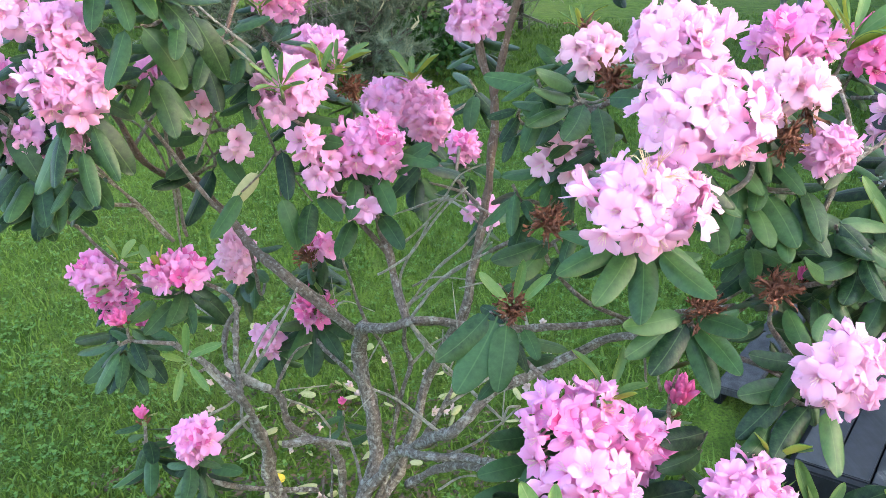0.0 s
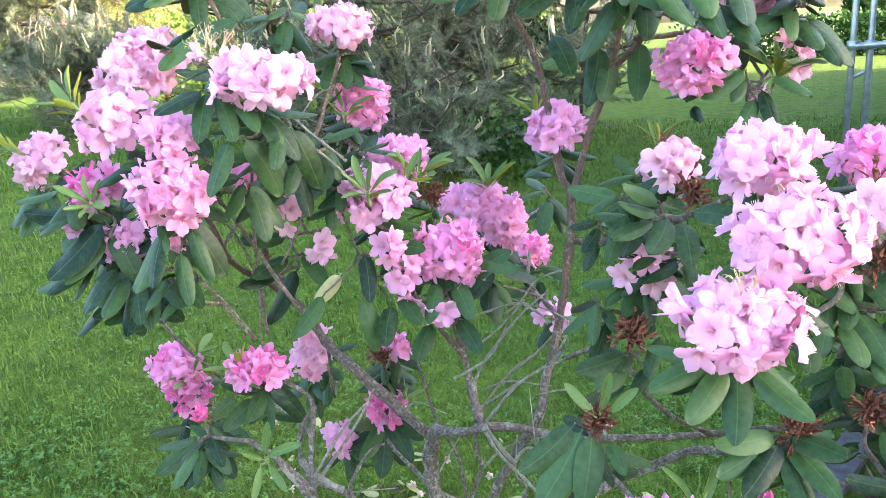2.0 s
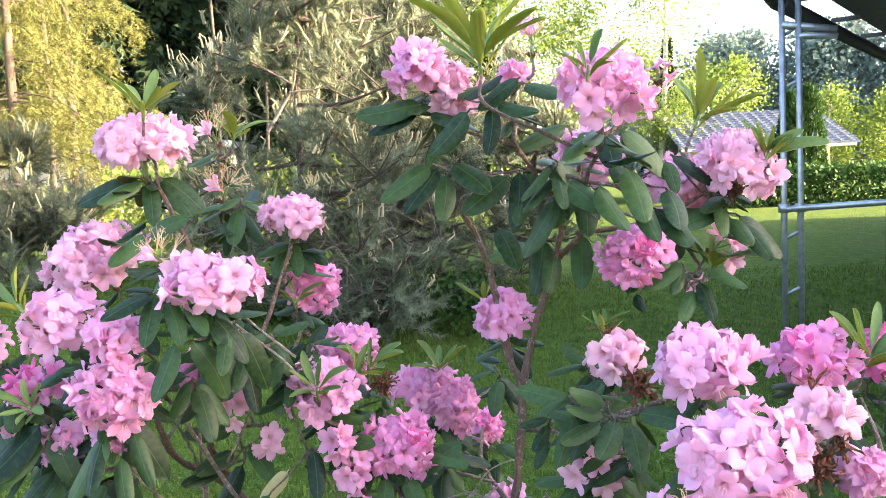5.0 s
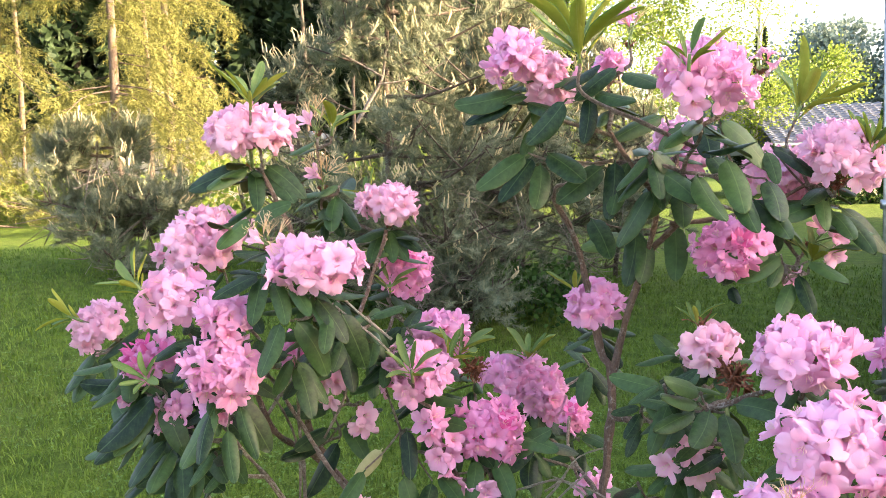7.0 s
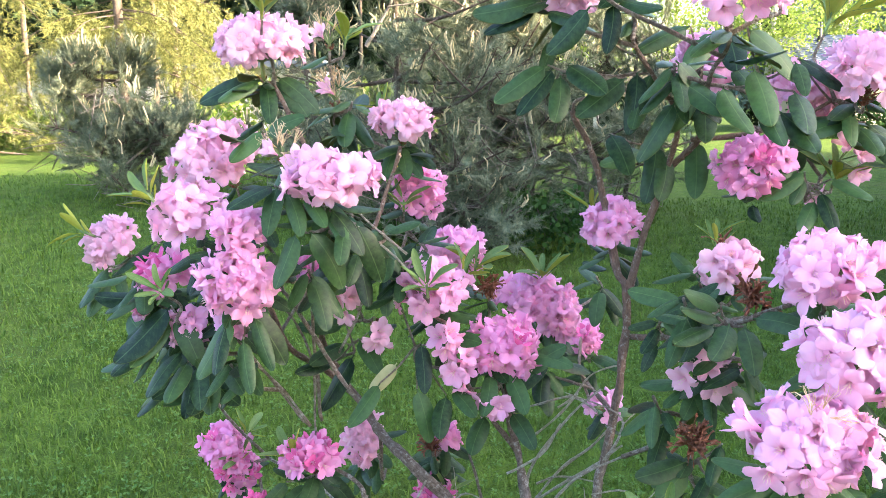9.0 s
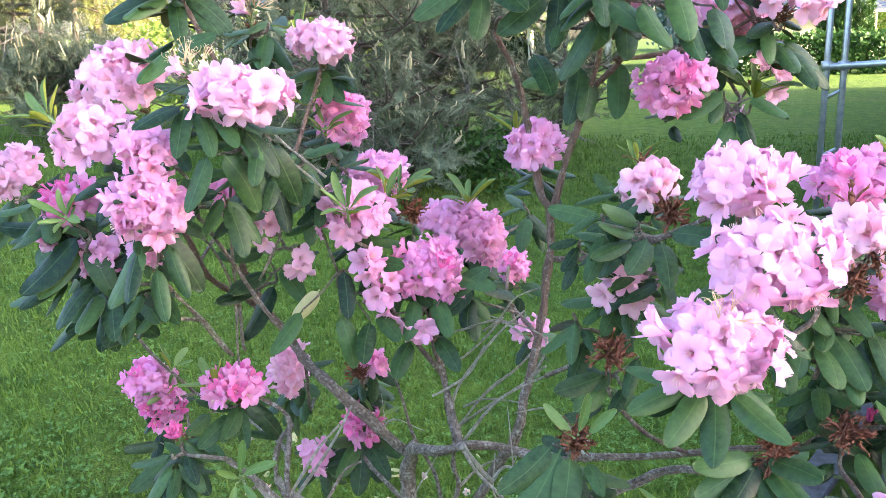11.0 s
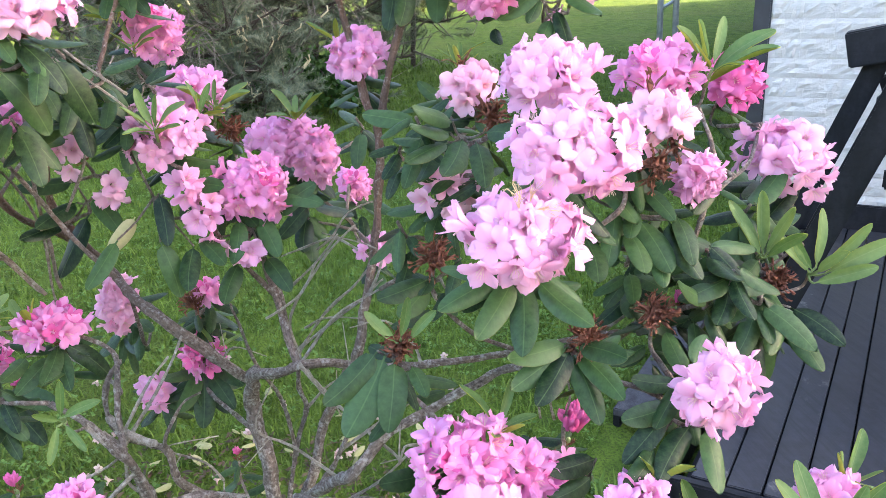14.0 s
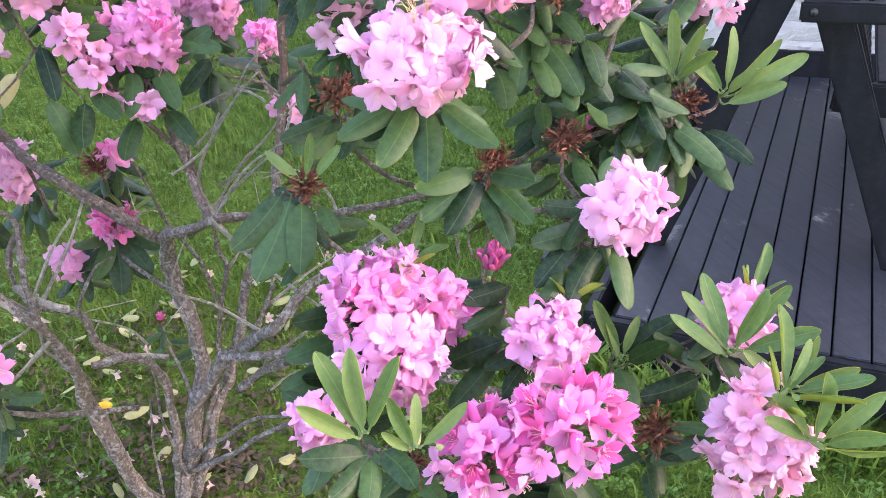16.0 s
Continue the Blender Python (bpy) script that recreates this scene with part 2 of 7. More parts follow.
def smooth_line(points, steps=6):
    """Catmull-Rom through the points."""
    p = [Vector(q) for q in points]
    if len(p) < 3:
        return [p[0].lerp(p[-1], i / steps) for i in range(steps + 1)]
    out = []
    q = [p[0] * 2 - p[1]] + p + [p[-1] * 2 - p[-2]]
    for i in range(1, len(q) - 2):
        a, b, c, d = q[i - 1:i + 3]
        for k in range(steps):
            t = k / steps
            out.append(0.5 * (2 * b + (c - a) * t + (2 * a - 5 * b + 4 * c - d) * t * t + (3 * b - a - 3 * c + d) * t ** 3))
    out.append(p[-1])
    return out


def tube(pile, line, r0, r1, sides=7, rough=0.12, slot=0, cap=True):
    """A tapered, slightly knotty tube along a line."""
    verts, faces, uvs = [], [], []
    n = len(line)
    side = Vector((0.3, 0.2, 0.9)).cross(line[1] - line[0]).normalized() if n > 1 else Vector((1, 0, 0))
    for i, q in enumerate(line):
        d = (line[min(i + 1, n - 1)] - line[max(i - 1, 0)]).normalized()
        side = (side - d * side.dot(d)).normalized()
        up = d.cross(side)
        r = r0 + (r1 - r0) * i / (n - 1)
        for k in range(sides):
            a = 2 * math.pi * k / sides
            w = r * (1 + rough * (noise.noise((q + side * math.cos(a) * 0.05) * 23) * 1.6 + rnd(-0.5, 0.5)))
            verts.append(q + (side * math.cos(a) + up * math.sin(a)) * w)
            uvs.append((k / sides, i / (n - 1)))
    for i in range(n - 1):
        for k in range(sides):
            a, b = i * sides + k, i * sides + (k + 1) % sides
            faces.append((a, b, b + sides, a + sides))
    if cap:
        faces.append(tuple(range(sides))[::-1])
        faces.append(tuple((n - 1) * sides + k for k in range(sides)))
    pile.add(verts, faces, uvs, slot)


def box(pile, m, size, bevel=0.004, slot=0):
    """A bevelled block; m places its centre."""
    pile.hard = True
    bm = bmesh.new()
    bmesh.ops.create_cube(bm, size=1.0)
    bmesh.ops.scale(bm, vec=size, verts=bm.verts)
    if bevel:
        bmesh.ops.bevel(bm, geom=list(bm.edges), offset=bevel, segments=2, affect="EDGES")
    bm.verts.index_update()
    pile.add([m @ v.co for v in bm.verts], [tuple(v.index for v in f.verts) for f in bm.faces], None, slot)
    bm.free()


def frame_of(at, y, z_hint):
    """A pose at 'at' whose y axis points along y and whose z axis leans to z_hint."""
    y = Vector(y).normalized()
    z = Vector(z_hint) - y * Vector(z_hint).dot(y)
    if z.length < 1e-4:
        z = y.orthogonal()
    z.normalize()
    x = y.cross(z)
    m = Matrix((x, y, z)).transposed().to_4x4()
    m.translation = at
    return m


def ground_z(x, y):
    """Height of the lawn: it falls towards the terrace and rises to the left and to the trees."""
    left = 0.20 * 1.6 * (1 - math.exp(min(0.0, x) / 1.6)) if x < 0 else -0.04 * min(x, 2.0)
    back = 0.105 * min(max(y - 1.2, -1.0), 6.2)
    if y > 7.4:
        back += 0.012 * min(y - 7.4, 12.0)
    return left + back - 0.05


# ---- florets, buds, leaves ----
def floret_mesh(name, style, seed, flare=1.0, fine=True, stamens=6):
    """A funnel that opens into five broad, rounded, ruffled lobes; flare 0 is closed, 1 wide open."""
    r = np.random.default_rng(seed)
    pile = Pile()
    frill = 0.060 if style in ("pale", "withering") else 0.085
    around, verts, uvs, faces = 10, [], [], []
    for i, (rad, z) in enumerate(((0.055, -0.85), (0.095, -0.60), (0.20, -0.34))):
        for k in range(around):
            a = 2 * math.pi * k / around
            verts.append((rad * math.cos(a), rad * math.sin(a), z))
            uvs.append((0.13 * i, k / around))
    for i in range(2):
        for k in range(around):
            a, b = i * around + k, i * around + (k + 1) % around
            faces.append((a, b, b + around, a + around))
    pile.add(verts, faces, uvs, 0)
    rows, cols = (7, 7) if fine else (4, 5)
    for k in range(5):
        a0 = 2 * math.pi * k / 5 + r.uniform(-0.07, 0.07)
        out, side = Vector((math.cos(a0), math.sin(a0), 0)), Vector((-math.sin(a0), math.cos(a0), 0))
        wide, long = r.uniform(0.88, 1.14) * (0.50 + 0.50 * flare), r.uniform(0.90, 1.06)
        t0, t1 = 0.40 + 0.38 * flare, 0.62 + 1.22 * flare + r.uniform(-0.40, 0.40)
        ph = r.uniform(0, 6.28, 3)
        verts, uvs, faces = [], [], []
        rad, z = 0.18, -0.37
        for i in range(rows):
            q = i / (rows - 1)
            w = 0.12 + 0.30 * math.sin(min(1.0, q * 1.5) * math.pi / 2)
            if q > 0.5:
                w *= math.sqrt(max(0.0, 1 - ((q - 0.5) / 0.52) ** 4))
            for c in range(cols):
                u = 2 * c / (cols - 1) - 1
                x = u * w * wide
                pull = x * x / (2 * max(rad, 0.2)) * (1 - 0.75 * q)
                lift = q * q * (frill * math.sin(6.0 * u + ph[0]) + 0.6 * frill * math.sin(11 * u + 5 * q + ph[1])) + 0.07 * u * q - 0.16 * u * u * q * flare
                notch = 0.05 * math.exp(-(u / 0.22) ** 2) - 0.05 * (1 - u * u) if i == rows - 1 else 0.0
                p = out * (rad - pull - notch) + side * x
                verts.append((p.x, p.y, z + lift))
                uvs.append((0.28 + 0.72 * q, (k + 0.5 * u) / 5))
            t = t0 + (t1 - t0) * q
            rad += math.sin(t) * 0.92 * long / (rows - 1)
            z += math.cos(t) * 0.92 * long / (rows - 1)
        for i in range(rows - 1):
            for c in range(cols - 1):
                a = i * cols + c
                faces.append((a, a + 1, a + cols + 1, a + cols))
        first = len(pile.v)
        pile.add(verts, faces, uvs, 0)
        pile.add([], [(20 + 2 * k - first - len(verts), first + cols // 2 - first - len(verts), 20 + (2 * k + 1) % 10 - first - len(verts))], [], 0)
    for k in range(stamens if fine else 3):
        a = 6.283 * k / 6 + r.uniform(-0.3, 0.3)
        e = r.uniform(0.08, 0.22)
        line = [Vector((0.03 * math.cos(a), 0.03 * math.sin(a), -0.6)), Vector((0.08 * math.cos(a), 0.08 * math.sin(a), -0.2)), Vector((e * math.cos(a), e * math.sin(a) - 0.05, 0.06)), Vector((e * math.cos(a) * 1.1, e * math.sin(a) - 0.02, 0.13))]
        tube(pile, line, 0.012, 0.017, 3, 0, 1, False)
    return pile.mesh(name, PETALS[style], PALE_STAMEN)


FLORETS = {st: [floret_mesh("floret", st, 10 * i + k, fl) for k, fl in enumerate((0.95, 0.8, 1.05, 0.7, 0.55))] for i, st in enumerate(PETALS)}
INNER = {st: [floret_mesh("floret", st, 500 + 10 * i + k, 0.8, False) for k in range(2)] for i, st in enumerate(PETALS)}
FALLEN = [floret_mesh("fallen_floret", "fallen", 1200 + k, 0.35 + 0.1 * k, True, 0) for k in range(3)]
HALF_OPEN = {st: [floret_mesh("floret", st, 900 + 10 * i + k, fl) for k, fl in enumerate((0.15, 0.3))] for i, st in enumerate(PETALS)}


def bud_mesh(seed, mat):
    r = np.random.default_rng(seed)
    pile = Pile()
    rows, around = 8, 10
    verts, uvs, faces = [], [], []
    for i in range(rows):
        s = i / (rows - 1)
        w = (0.10 + 0.26 * math.sin(math.pi * min(1, s * 0.92 + 0.06)) ** 0.8) * (1 if s < 0.98 else 0.15)
        for k in range(around):
            a = 2 * math.pi * k / around + 0.5 * s
            rad = w * (1 + 0.16 * math.cos(5 * (a + s)) + r.uniform(-0.04, 0.04))
            verts.append((rad * math.cos(a), rad * math.sin(a), -0.8 + 2.0 * s))
            uvs.append((0.35 + 0.5 * s, k / around))
    for i in range(rows - 1):
        for k in range(around):
            a, b = i * around + k, i * around + (k + 1) % around
            faces.append((a, b, b + around, a + around))
    faces.append(tuple((rows - 1) * around + k for k in range(around)))
    pile.add(verts, faces, uvs, 0)
    return pile.mesh("flower_bud", mat)


BUDS = [bud_mesh(k, PETALS["magenta"]) for k in range(3)]


def curl_mesh(seed):
    """A withered floret: shrunken strips that twist and curl."""
    r = np.random.default_rng(seed)
    pile = Pile()
    for k in range(5):
        a, b = r.uniform(0, 6.28), r.uniform(0.3, 1.0)
        d = Vector((math.cos(a) * b, math.sin(a) * b, 1)).normalized()
        line, q = [], Vector((0, 0, -0.4))
        for i in range(7):
            line.append(q.copy())
            q += d * 0.24
            d = (d + Vector(r.uniform(-0.45, 0.45, 3)) + Vector((0, 0, -0.06))).normalized()
        verts, faces = [], []
        for i, p in enumerate(line):
            w = 0.12 * (1 - 0.6 * abs(i / 3 - 1)) + 0.035
            side = Vector((math.cos(a + i * 0.8), math.sin(a + i * 0.8), 0.4 * math.sin(i * 1.3))) * w
            verts += [p - side, p + side, p + side.orthogonal().normalized() * 0.03]
        for i in range(6):
            for x, y in ((0, 1), (1, 2), (2, 0)):
                faces.append((3 * i + x, 3 * i + y, 3 * i + y + 3, 3 * i + x + 3))
        pile.add(verts, faces)
    return pile.mesh("withered_floret", BROWN)


CURLS = [curl_mesh(k) for k in range(4)]


def filament_mesh(seed):
    """What stays when the petals have dropped: long bare stamens on a green calyx."""
    r = np.random.default_rng(seed)
    pile = Pile()
    for k in range(7):
        a, e = r.uniform(0, 6.28), r.uniform(0.2, 0.75)
        line = smooth_line([(0, 0, -0.6), (0.3 * e * math.cos(a), 0.3 * e * math.sin(a), 0.3), (e * math.cos(a), e * math.sin(a), 1.1), (1.25 * e * math.cos(a + 0.4), 1.25 * e * math.sin(a + 0.4), 1.3 + r.uniform(-0.3, 0.2))], 3)
        tube(pile, line, 0.025, 0.02, 3, 0, 0, False)
    return pile.mesh("spent_floret", STAMEN)


FILAMENTS = [filament_mesh(k) for k in range(3)]


def leaf_mesh(kind, seed):
    """Length 1 along y; the upper face and the underside are two skins a little apart."""
    r = np.random.default_rng(seed + 77)
    wide = {"old": r.uniform(0.140, 0.186), "new": r.uniform(0.090, 0.112), "sick": 0.19}[kind]
    arch = {"old": r.uniform(0.02, 0.30), "new": r.uniform(-0.20, 0.25), "sick": 0.2}[kind]
    fold = {"old": r.uniform(0.12, 0.65), "new": r.uniform(-0.9, -0.2), "sick": 0.5}[kind]
    twist, sway, wav = r.uniform(-0.35, 0.35), r.uniform(-0.06, 0.06), r.uniform(0, 6)
    pile = Pile()
    ys = (0.0, 0.07, 0.13, 0.22, 0.35, 0.5, 0.66, 0.79, 0.89, 0.955, 0.988, 1.0)
    ny, cols = len(ys), (-1.0, -0.6, 0.0, 0.6, 1.0)
    skins = []
    for low in (0, 1):
        verts, uvs = [], []
        for i in range(ny):
            s = ys[i]
            q = min(1.0, max(0.0, (s - 0.07) / 0.93))
            w = wide * max(0.0, 1 - abs(1 - 2 * q ** (0.86 if kind != "new" else 1.25)) ** 2.4) ** 0.56 + 0.013 * (1 - q)
            for c in cols:
                x = c * w
                z = -arch * s * s - fold * x * x / wide - (0.012 if c == 0 else 0) + 0.012 * math.sin(9 * s + wav + 3 * c) * abs(c)
                z += twist * x * s
                verts.append((x + sway * math.sin(3.1 * s), s * (1 - 0.12 * abs(arch)), z - (0.014 if low else 0)))
                uvs.append((0.5 + 0.5 * c * w / (wide + 0.016), s))
        skins.append((verts, uvs))
    nc = len(cols)
    quads = [(i * nc + k, i * nc + k + 1, (i + 1) * nc + k + 1, (i + 1) * nc + k) for i in range(ny - 1) for k in range(nc - 1)]
    pile.add(skins[0][0], quads, skins[0][1], 0)
    pile.add(skins[1][0], [q[::-1] for q in quads], skins[1][1], 1)
    return pile.mesh("leaf", *LEAF[kind])


LEAVES = {k: [leaf_mesh(k, 5 * n + j) for j in range(9 if k == "old" else 6)] for n, k in enumerate(LEAF)}

# ---- the rhododendron ----
BUSH_AT = Vector((-0.309, 1.529, ground_z(-0.309, 1.529)))
bush = root("rhododendron", BUSH_AT, "old pink-flowering rhododendron with dark leathery leaves beside a terrace", "shrub")
nodes = []   # places on the wood where thinner wood may start: (place, radius)


def limb(points, r0, r1, name="branch", mat=BARK, sides=9, label=""):
    line = smooth_line(points, 7)
    if mat is not DEADWOOD:
        r0, r1 = r0 * 0.80, r1 * 0.92
    for i in range(1, len(line) - 1):
        d = (line[i + 1] - line[i - 1]).normalized()
        line[i] = line[i] + (Vector((noise.noise(line[i] * 9), noise.noise(line[i] * 9 + Vector((5, 1, 2))), noise.noise(line[i] * 9 - Vector((3, 3, 1))))) * r0 * 0.9)
    pile = Pile()
    tube(pile, line, r0, r1, sides + 2, 0.32)
    ob = part(name, pile.mesh(name, mat), bush, label)
    for i, q in enumerate(line):
        nodes.append((q, r0 + (r1 - r0) * i / (len(line) - 1)))
    return ob


# main wood, from the ground up
limb([(-0.319, 1.534, 0.01), (-0.249, 1.538, 0.232), (-0.202, 1.568, 0.39), (-0.21, 1.593, 0.495), (-0.218, 1.593, 0.597), (-0.219, 1.565, 0.693), (-0.215, 1.547, 0.725)], 0.021, 0.0165, sides=11)   # base stem
limb([(-0.222, 1.56, 0.70), (-0.343, 1.489, 0.867), (-0.43, 1.58, 0.90), (-0.50, 1.70, 0.94), (-0.566, 1.70, 1.00), (-0.64, 1.62, 1.10), (-0.70, 1.60, 1.26)], 0.0140, 0.0062)
limb([(-0.50, 1.69, 0.94), (-0.55, 1.62, 1.08), (-0.53, 1.58, 1.22), (-0.50, 1.52, 1.36), (-0.56, 1.60, 1.50), (-0.64, 1.66, 1.64)], 0.0094, 0.0048)
limb([(-0.53, 1.60, 1.18), (-0.46, 1.68, 1.30), (-0.42, 1.76, 1.42), (-0.40, 1.80, 1.50)], 0.0070, 0.0040)
limb([(-0.215, 1.55, 0.715), (-0.16, 1.43, 0.775), (-0.098, 1.38, 0.811), (-0.018, 1.378, 0.802), (0.08, 1.35, 0.80), (0.166, 1.323, 0.812), (0.311, 1.25, 0.86), (0.42, 1.12, 0.94)], 0.0135, 0.0058)
limb([(-0.10, 1.385, 0.81), (-0.13, 1.46, 0.88), (-0.155, 1.53, 0.97), (-0.16, 1.56, 1.04)], 0.0094, 0.0056)
limb([(-0.14, 1.49, 0.91), (-0.22, 1.50, 1.02), (-0.27, 1.51, 1.12)], 0.0062, 0.0040)
limb([(-0.302, 1.534, -0.004), (-0.208, 1.544, 0.217), (-0.138, 1.57, 0.374), (-0.104, 1.594, 0.473), (-0.072, 1.594, 0.568), (-0.026, 1.561, 0.673), (0.015, 1.53, 0.764), (0.058, 1.585, 0.925), (0.083, 1.62, 1.036), (0.095, 1.655, 1.19), (0.075, 1.676, 1.24), (0.05, 1.7, 1.382), (0.03, 1.705, 1.461), (-0.02, 1.68, 1.57)], 0.0165, 0.0064, sides=11)   # base stem
limb([(0.09, 1.655, 1.17), (0.127, 1.657, 1.316), (0.172, 1.665, 1.444), (0.222, 1.63, 1.514), (0.21, 1.50, 1.60)], 0.0101, 0.0056)
limb([(0.165, 1.66, 1.43), (0.18, 1.60, 1.55), (0.13, 1.55, 1.62), (0.08, 1.52, 1.70)], 0.0062, 0.0040)
limb([(0.21, 1.63, 1.51), (0.32, 1.62, 1.52), (0.42, 1.63, 1.55), (0.47, 1.62, 1.58)], 0.0062, 0.0040)
limb([(0.095, 1.65, 1.10), (0.17, 1.50, 1.14), (0.24, 1.38, 1.20), (0.30, 1.25, 1.27)], 0.0078, 0.0048)
limb([(-0.307, 1.523, 0.036), (-0.271, 1.526, 0.181), (-0.228, 1.525, 0.302), (-0.142, 1.487, 0.433), (-0.076, 1.418, 0.522), (-0.024, 1.349, 0.59), (0.049, 1.378, 0.634), (0.166, 1.395, 0.69), (0.29, 1.33, 0.78), (0.4, 1.2, 0.86), (0.5, 1.14, 0.98)], 0.019, 0.0064, sides=10)   # base stem
limb([(-0.14, 1.41, 0.50), (-0.06, 1.34, 0.53), (0.01, 1.307, 0.545), (0.09, 1.16, 0.62), (0.13, 1.02, 0.74)], 0.0125, 0.0056)
limb([(0.05, 1.24, 0.575), (0.18, 1.08, 0.62), (0.30, 0.95, 0.70), (0.34, 0.88, 0.76)], 0.0078, 0.0048)
limb([(0.18, 1.08, 0.62), (0.36, 0.96, 0.62), (0.50, 0.84, 0.66)], 0.0070, 0.0040)
limb([(-0.345, 1.54, 0.012), (-0.4, 1.488, 0.17), (-0.409, 1.452, 0.314), (-0.421, 1.442, 0.437), (-0.427, 1.421, 0.544), (-0.431, 1.402, 0.614), (-0.437, 1.379, 0.665), (-0.494, 1.394, 0.727), (-0.56, 1.41, 0.77)], 0.0235, 0.0060, sides=10)   # base stem
limb([(-0.437, 1.379, 0.665), (-0.445, 1.428, 0.76), (-0.455, 1.48, 0.83), (-0.53, 1.51, 0.87)], 0.0078, 0.0040)
limb([(-0.445, 1.428, 0.76), (-0.49, 1.58, 0.70), (-0.62, 1.80, 0.66), (-0.80, 1.93, 0.68)], 0.0062, 0.0040)
limb([(-0.361, 1.345, 0.573), (-0.30, 1.36, 0.565), (-0.23, 1.37, 0.545)], 0.0094, 0.0064)
limb([(-0.30, 1.33, 0.47), (-0.40, 1.24, 0.55), (-0.46, 1.18, 0.62)], 0.0070, 0.0040)
limb([(-0.22, 1.59, 0.55), (-0.30, 1.66, 0.60), (-0.36, 1.73, 0.64)], 0.0070, 0.0040)
limb([(-0.43, 1.58, 0.90), (-0.46, 1.74, 0.72), (-0.47, 1.86, 0.72)], 0.0047, 0.0032)
limb([(0.06, 1.60, 0.94), (0.04, 1.80, 0.92), (0.02, 2.0, 0.90), (0.03, 2.18, 0.94)], 0.0062, 0.0040)
limb([(0.03, 1.9, 0.91), (-0.06, 1.92, 1.0), (-0.10, 1.90, 1.08)], 0.0047, 0.0032)
limb([(0.40, 1.16, 0.92), (0.52, 1.12, 1.05), (0.56, 1.12, 1.20), (0.55, 1.16, 1.28)], 0.0055, 0.0035, "branch", TWIG)
limb([(0.52, 1.12, 1.05), (0.64, 1.12, 1.02), (0.72, 1.12, 1.06)], 0.0045, 0.0032, "branch", TWIG)
limb([(0.56, 1.12, 1.15), (0.66, 1.20, 1.18), (0.72, 1.28, 1.22)], 0.0042, 0.003, "branch", TWIG)
limb([(0.318, 1.220, 0.738), (0.314, 1.220, 0.782), (0.312, 1.220, 0.810)], 0.0030, 0.0022, "branch", TWIG)
limb([(0.343, 1.220, 0.732), (0.336, 1.220, 0.772), (0.342, 1.220, 0.802)], 0.0030, 0.0022, "branch", TWIG)
limb([(0.364, 1.220, 0.739), (0.371, 1.220, 0.772), (0.368, 1.220, 0.804)], 0.0030, 0.0022, "branch", TWIG)
# stems and side branches round the foot
limb([(-0.318, 1.524, 0.056), (-0.276, 1.504, 0.33), (-0.282, 1.484, 0.46), (-0.328, 1.46, 0.505), (-0.363, 1.446, 0.55), (-0.376, 1.45, 0.617), (-0.412, 1.456, 0.636), (-0.453, 1.445, 0.664), (-0.477, 1.458, 0.7), (-0.471, 1.465, 0.778), (-0.444, 1.479, 0.813)], 0.0115, 0.005)
limb([(-0.236, 1.53, 0.202), (-0.185, 1.55, 0.32), (-0.15, 1.614, 0.47), (-0.114, 1.628, 0.572), (-0.124, 1.627, 0.631), (-0.119, 1.618, 0.7)], 0.0075, 0.005)
limb([(-0.119, 1.618, 0.7), (-0.134, 1.629, 0.778), (-0.139, 1.636, 0.852), (-0.145, 1.636, 0.913), (-0.149, 1.63, 0.986)], 0.0068, 0.004)
limb([(-0.287, 1.52, 0.165), (-0.174, 1.447, 0.264), (-0.101, 1.385, 0.347), (-0.017, 1.305, 0.401)], 0.0065, 0.0035)
limb([(-0.28, 1.513, 0.135), (-0.157, 1.444, 0.222), (-0.084, 1.383, 0.306), (0.032, 1.295, 0.399)], 0.0085, 0.004)
limb([(-0.129, 1.504, 0.341), (-0.049, 1.426, 0.44), (0.044, 1.284, 0.532), (0.085, 1.222, 0.581)], 0.011, 0.007)
limb([(-0.093, 1.527, 0.439), (-0.045, 1.52, 0.528), (-0.019, 1.522, 0.584)], 0.0085, 0.005)
limb([(-0.348, 1.516, 0.073), (-0.342, 1.525, 0.218), (-0.324, 1.544, 0.343)], 0.0042, 0.002)
limb([(-0.284, 1.496, 0.143), (-0.305, 1.512, 0.292), (-0.302, 1.522, 0.354), (-0.294, 1.524, 0.486)], 0.0045, 0.002)
limb([(-0.145, 1.613, 0.47), (-0.158, 1.608, 0.605), (-0.207, 1.606, 0.71), (-0.23, 1.614, 0.8), (-0.244, 1.621, 0.849)], 0.006, 0.003)
limb([(-0.376, 1.451, 0.618), (-0.38, 1.454, 0.643), (-0.351, 1.505, 0.685), (-0.316, 1.537, 0.693)], 0.0045, 0.003)
limb([(-0.117, 1.612, 0.711), (-0.086, 1.563, 0.676), (-0.056, 1.521, 0.653), (0.024, 1.418, 0.621), (0.073, 1.351, 0.602)], 0.0042, 0.003, "dead_twig", DEADWOOD, 6)
limb([(-0.115, 1.617, 0.722), (-0.051, 1.627, 0.804), (0.017, 1.613, 0.868), (0.059, 1.609, 0.917)], 0.004, 0.002, "dead_twig", DEADWOOD, 6)
limb([(-0.117, 1.621, 0.727), (-0.042, 1.594, 0.791), (0.023, 1.566, 0.848), (0.074, 1.54, 0.903)], 0.0038, 0.002, "dead_twig", DEADWOOD, 6)
limb([(-0.098, 1.639, 0.768), (-0.052, 1.612, 0.798), (0.039, 1.555, 0.813)], 0.003, 0.0015, "dead_twig", DEADWOOD, 6)
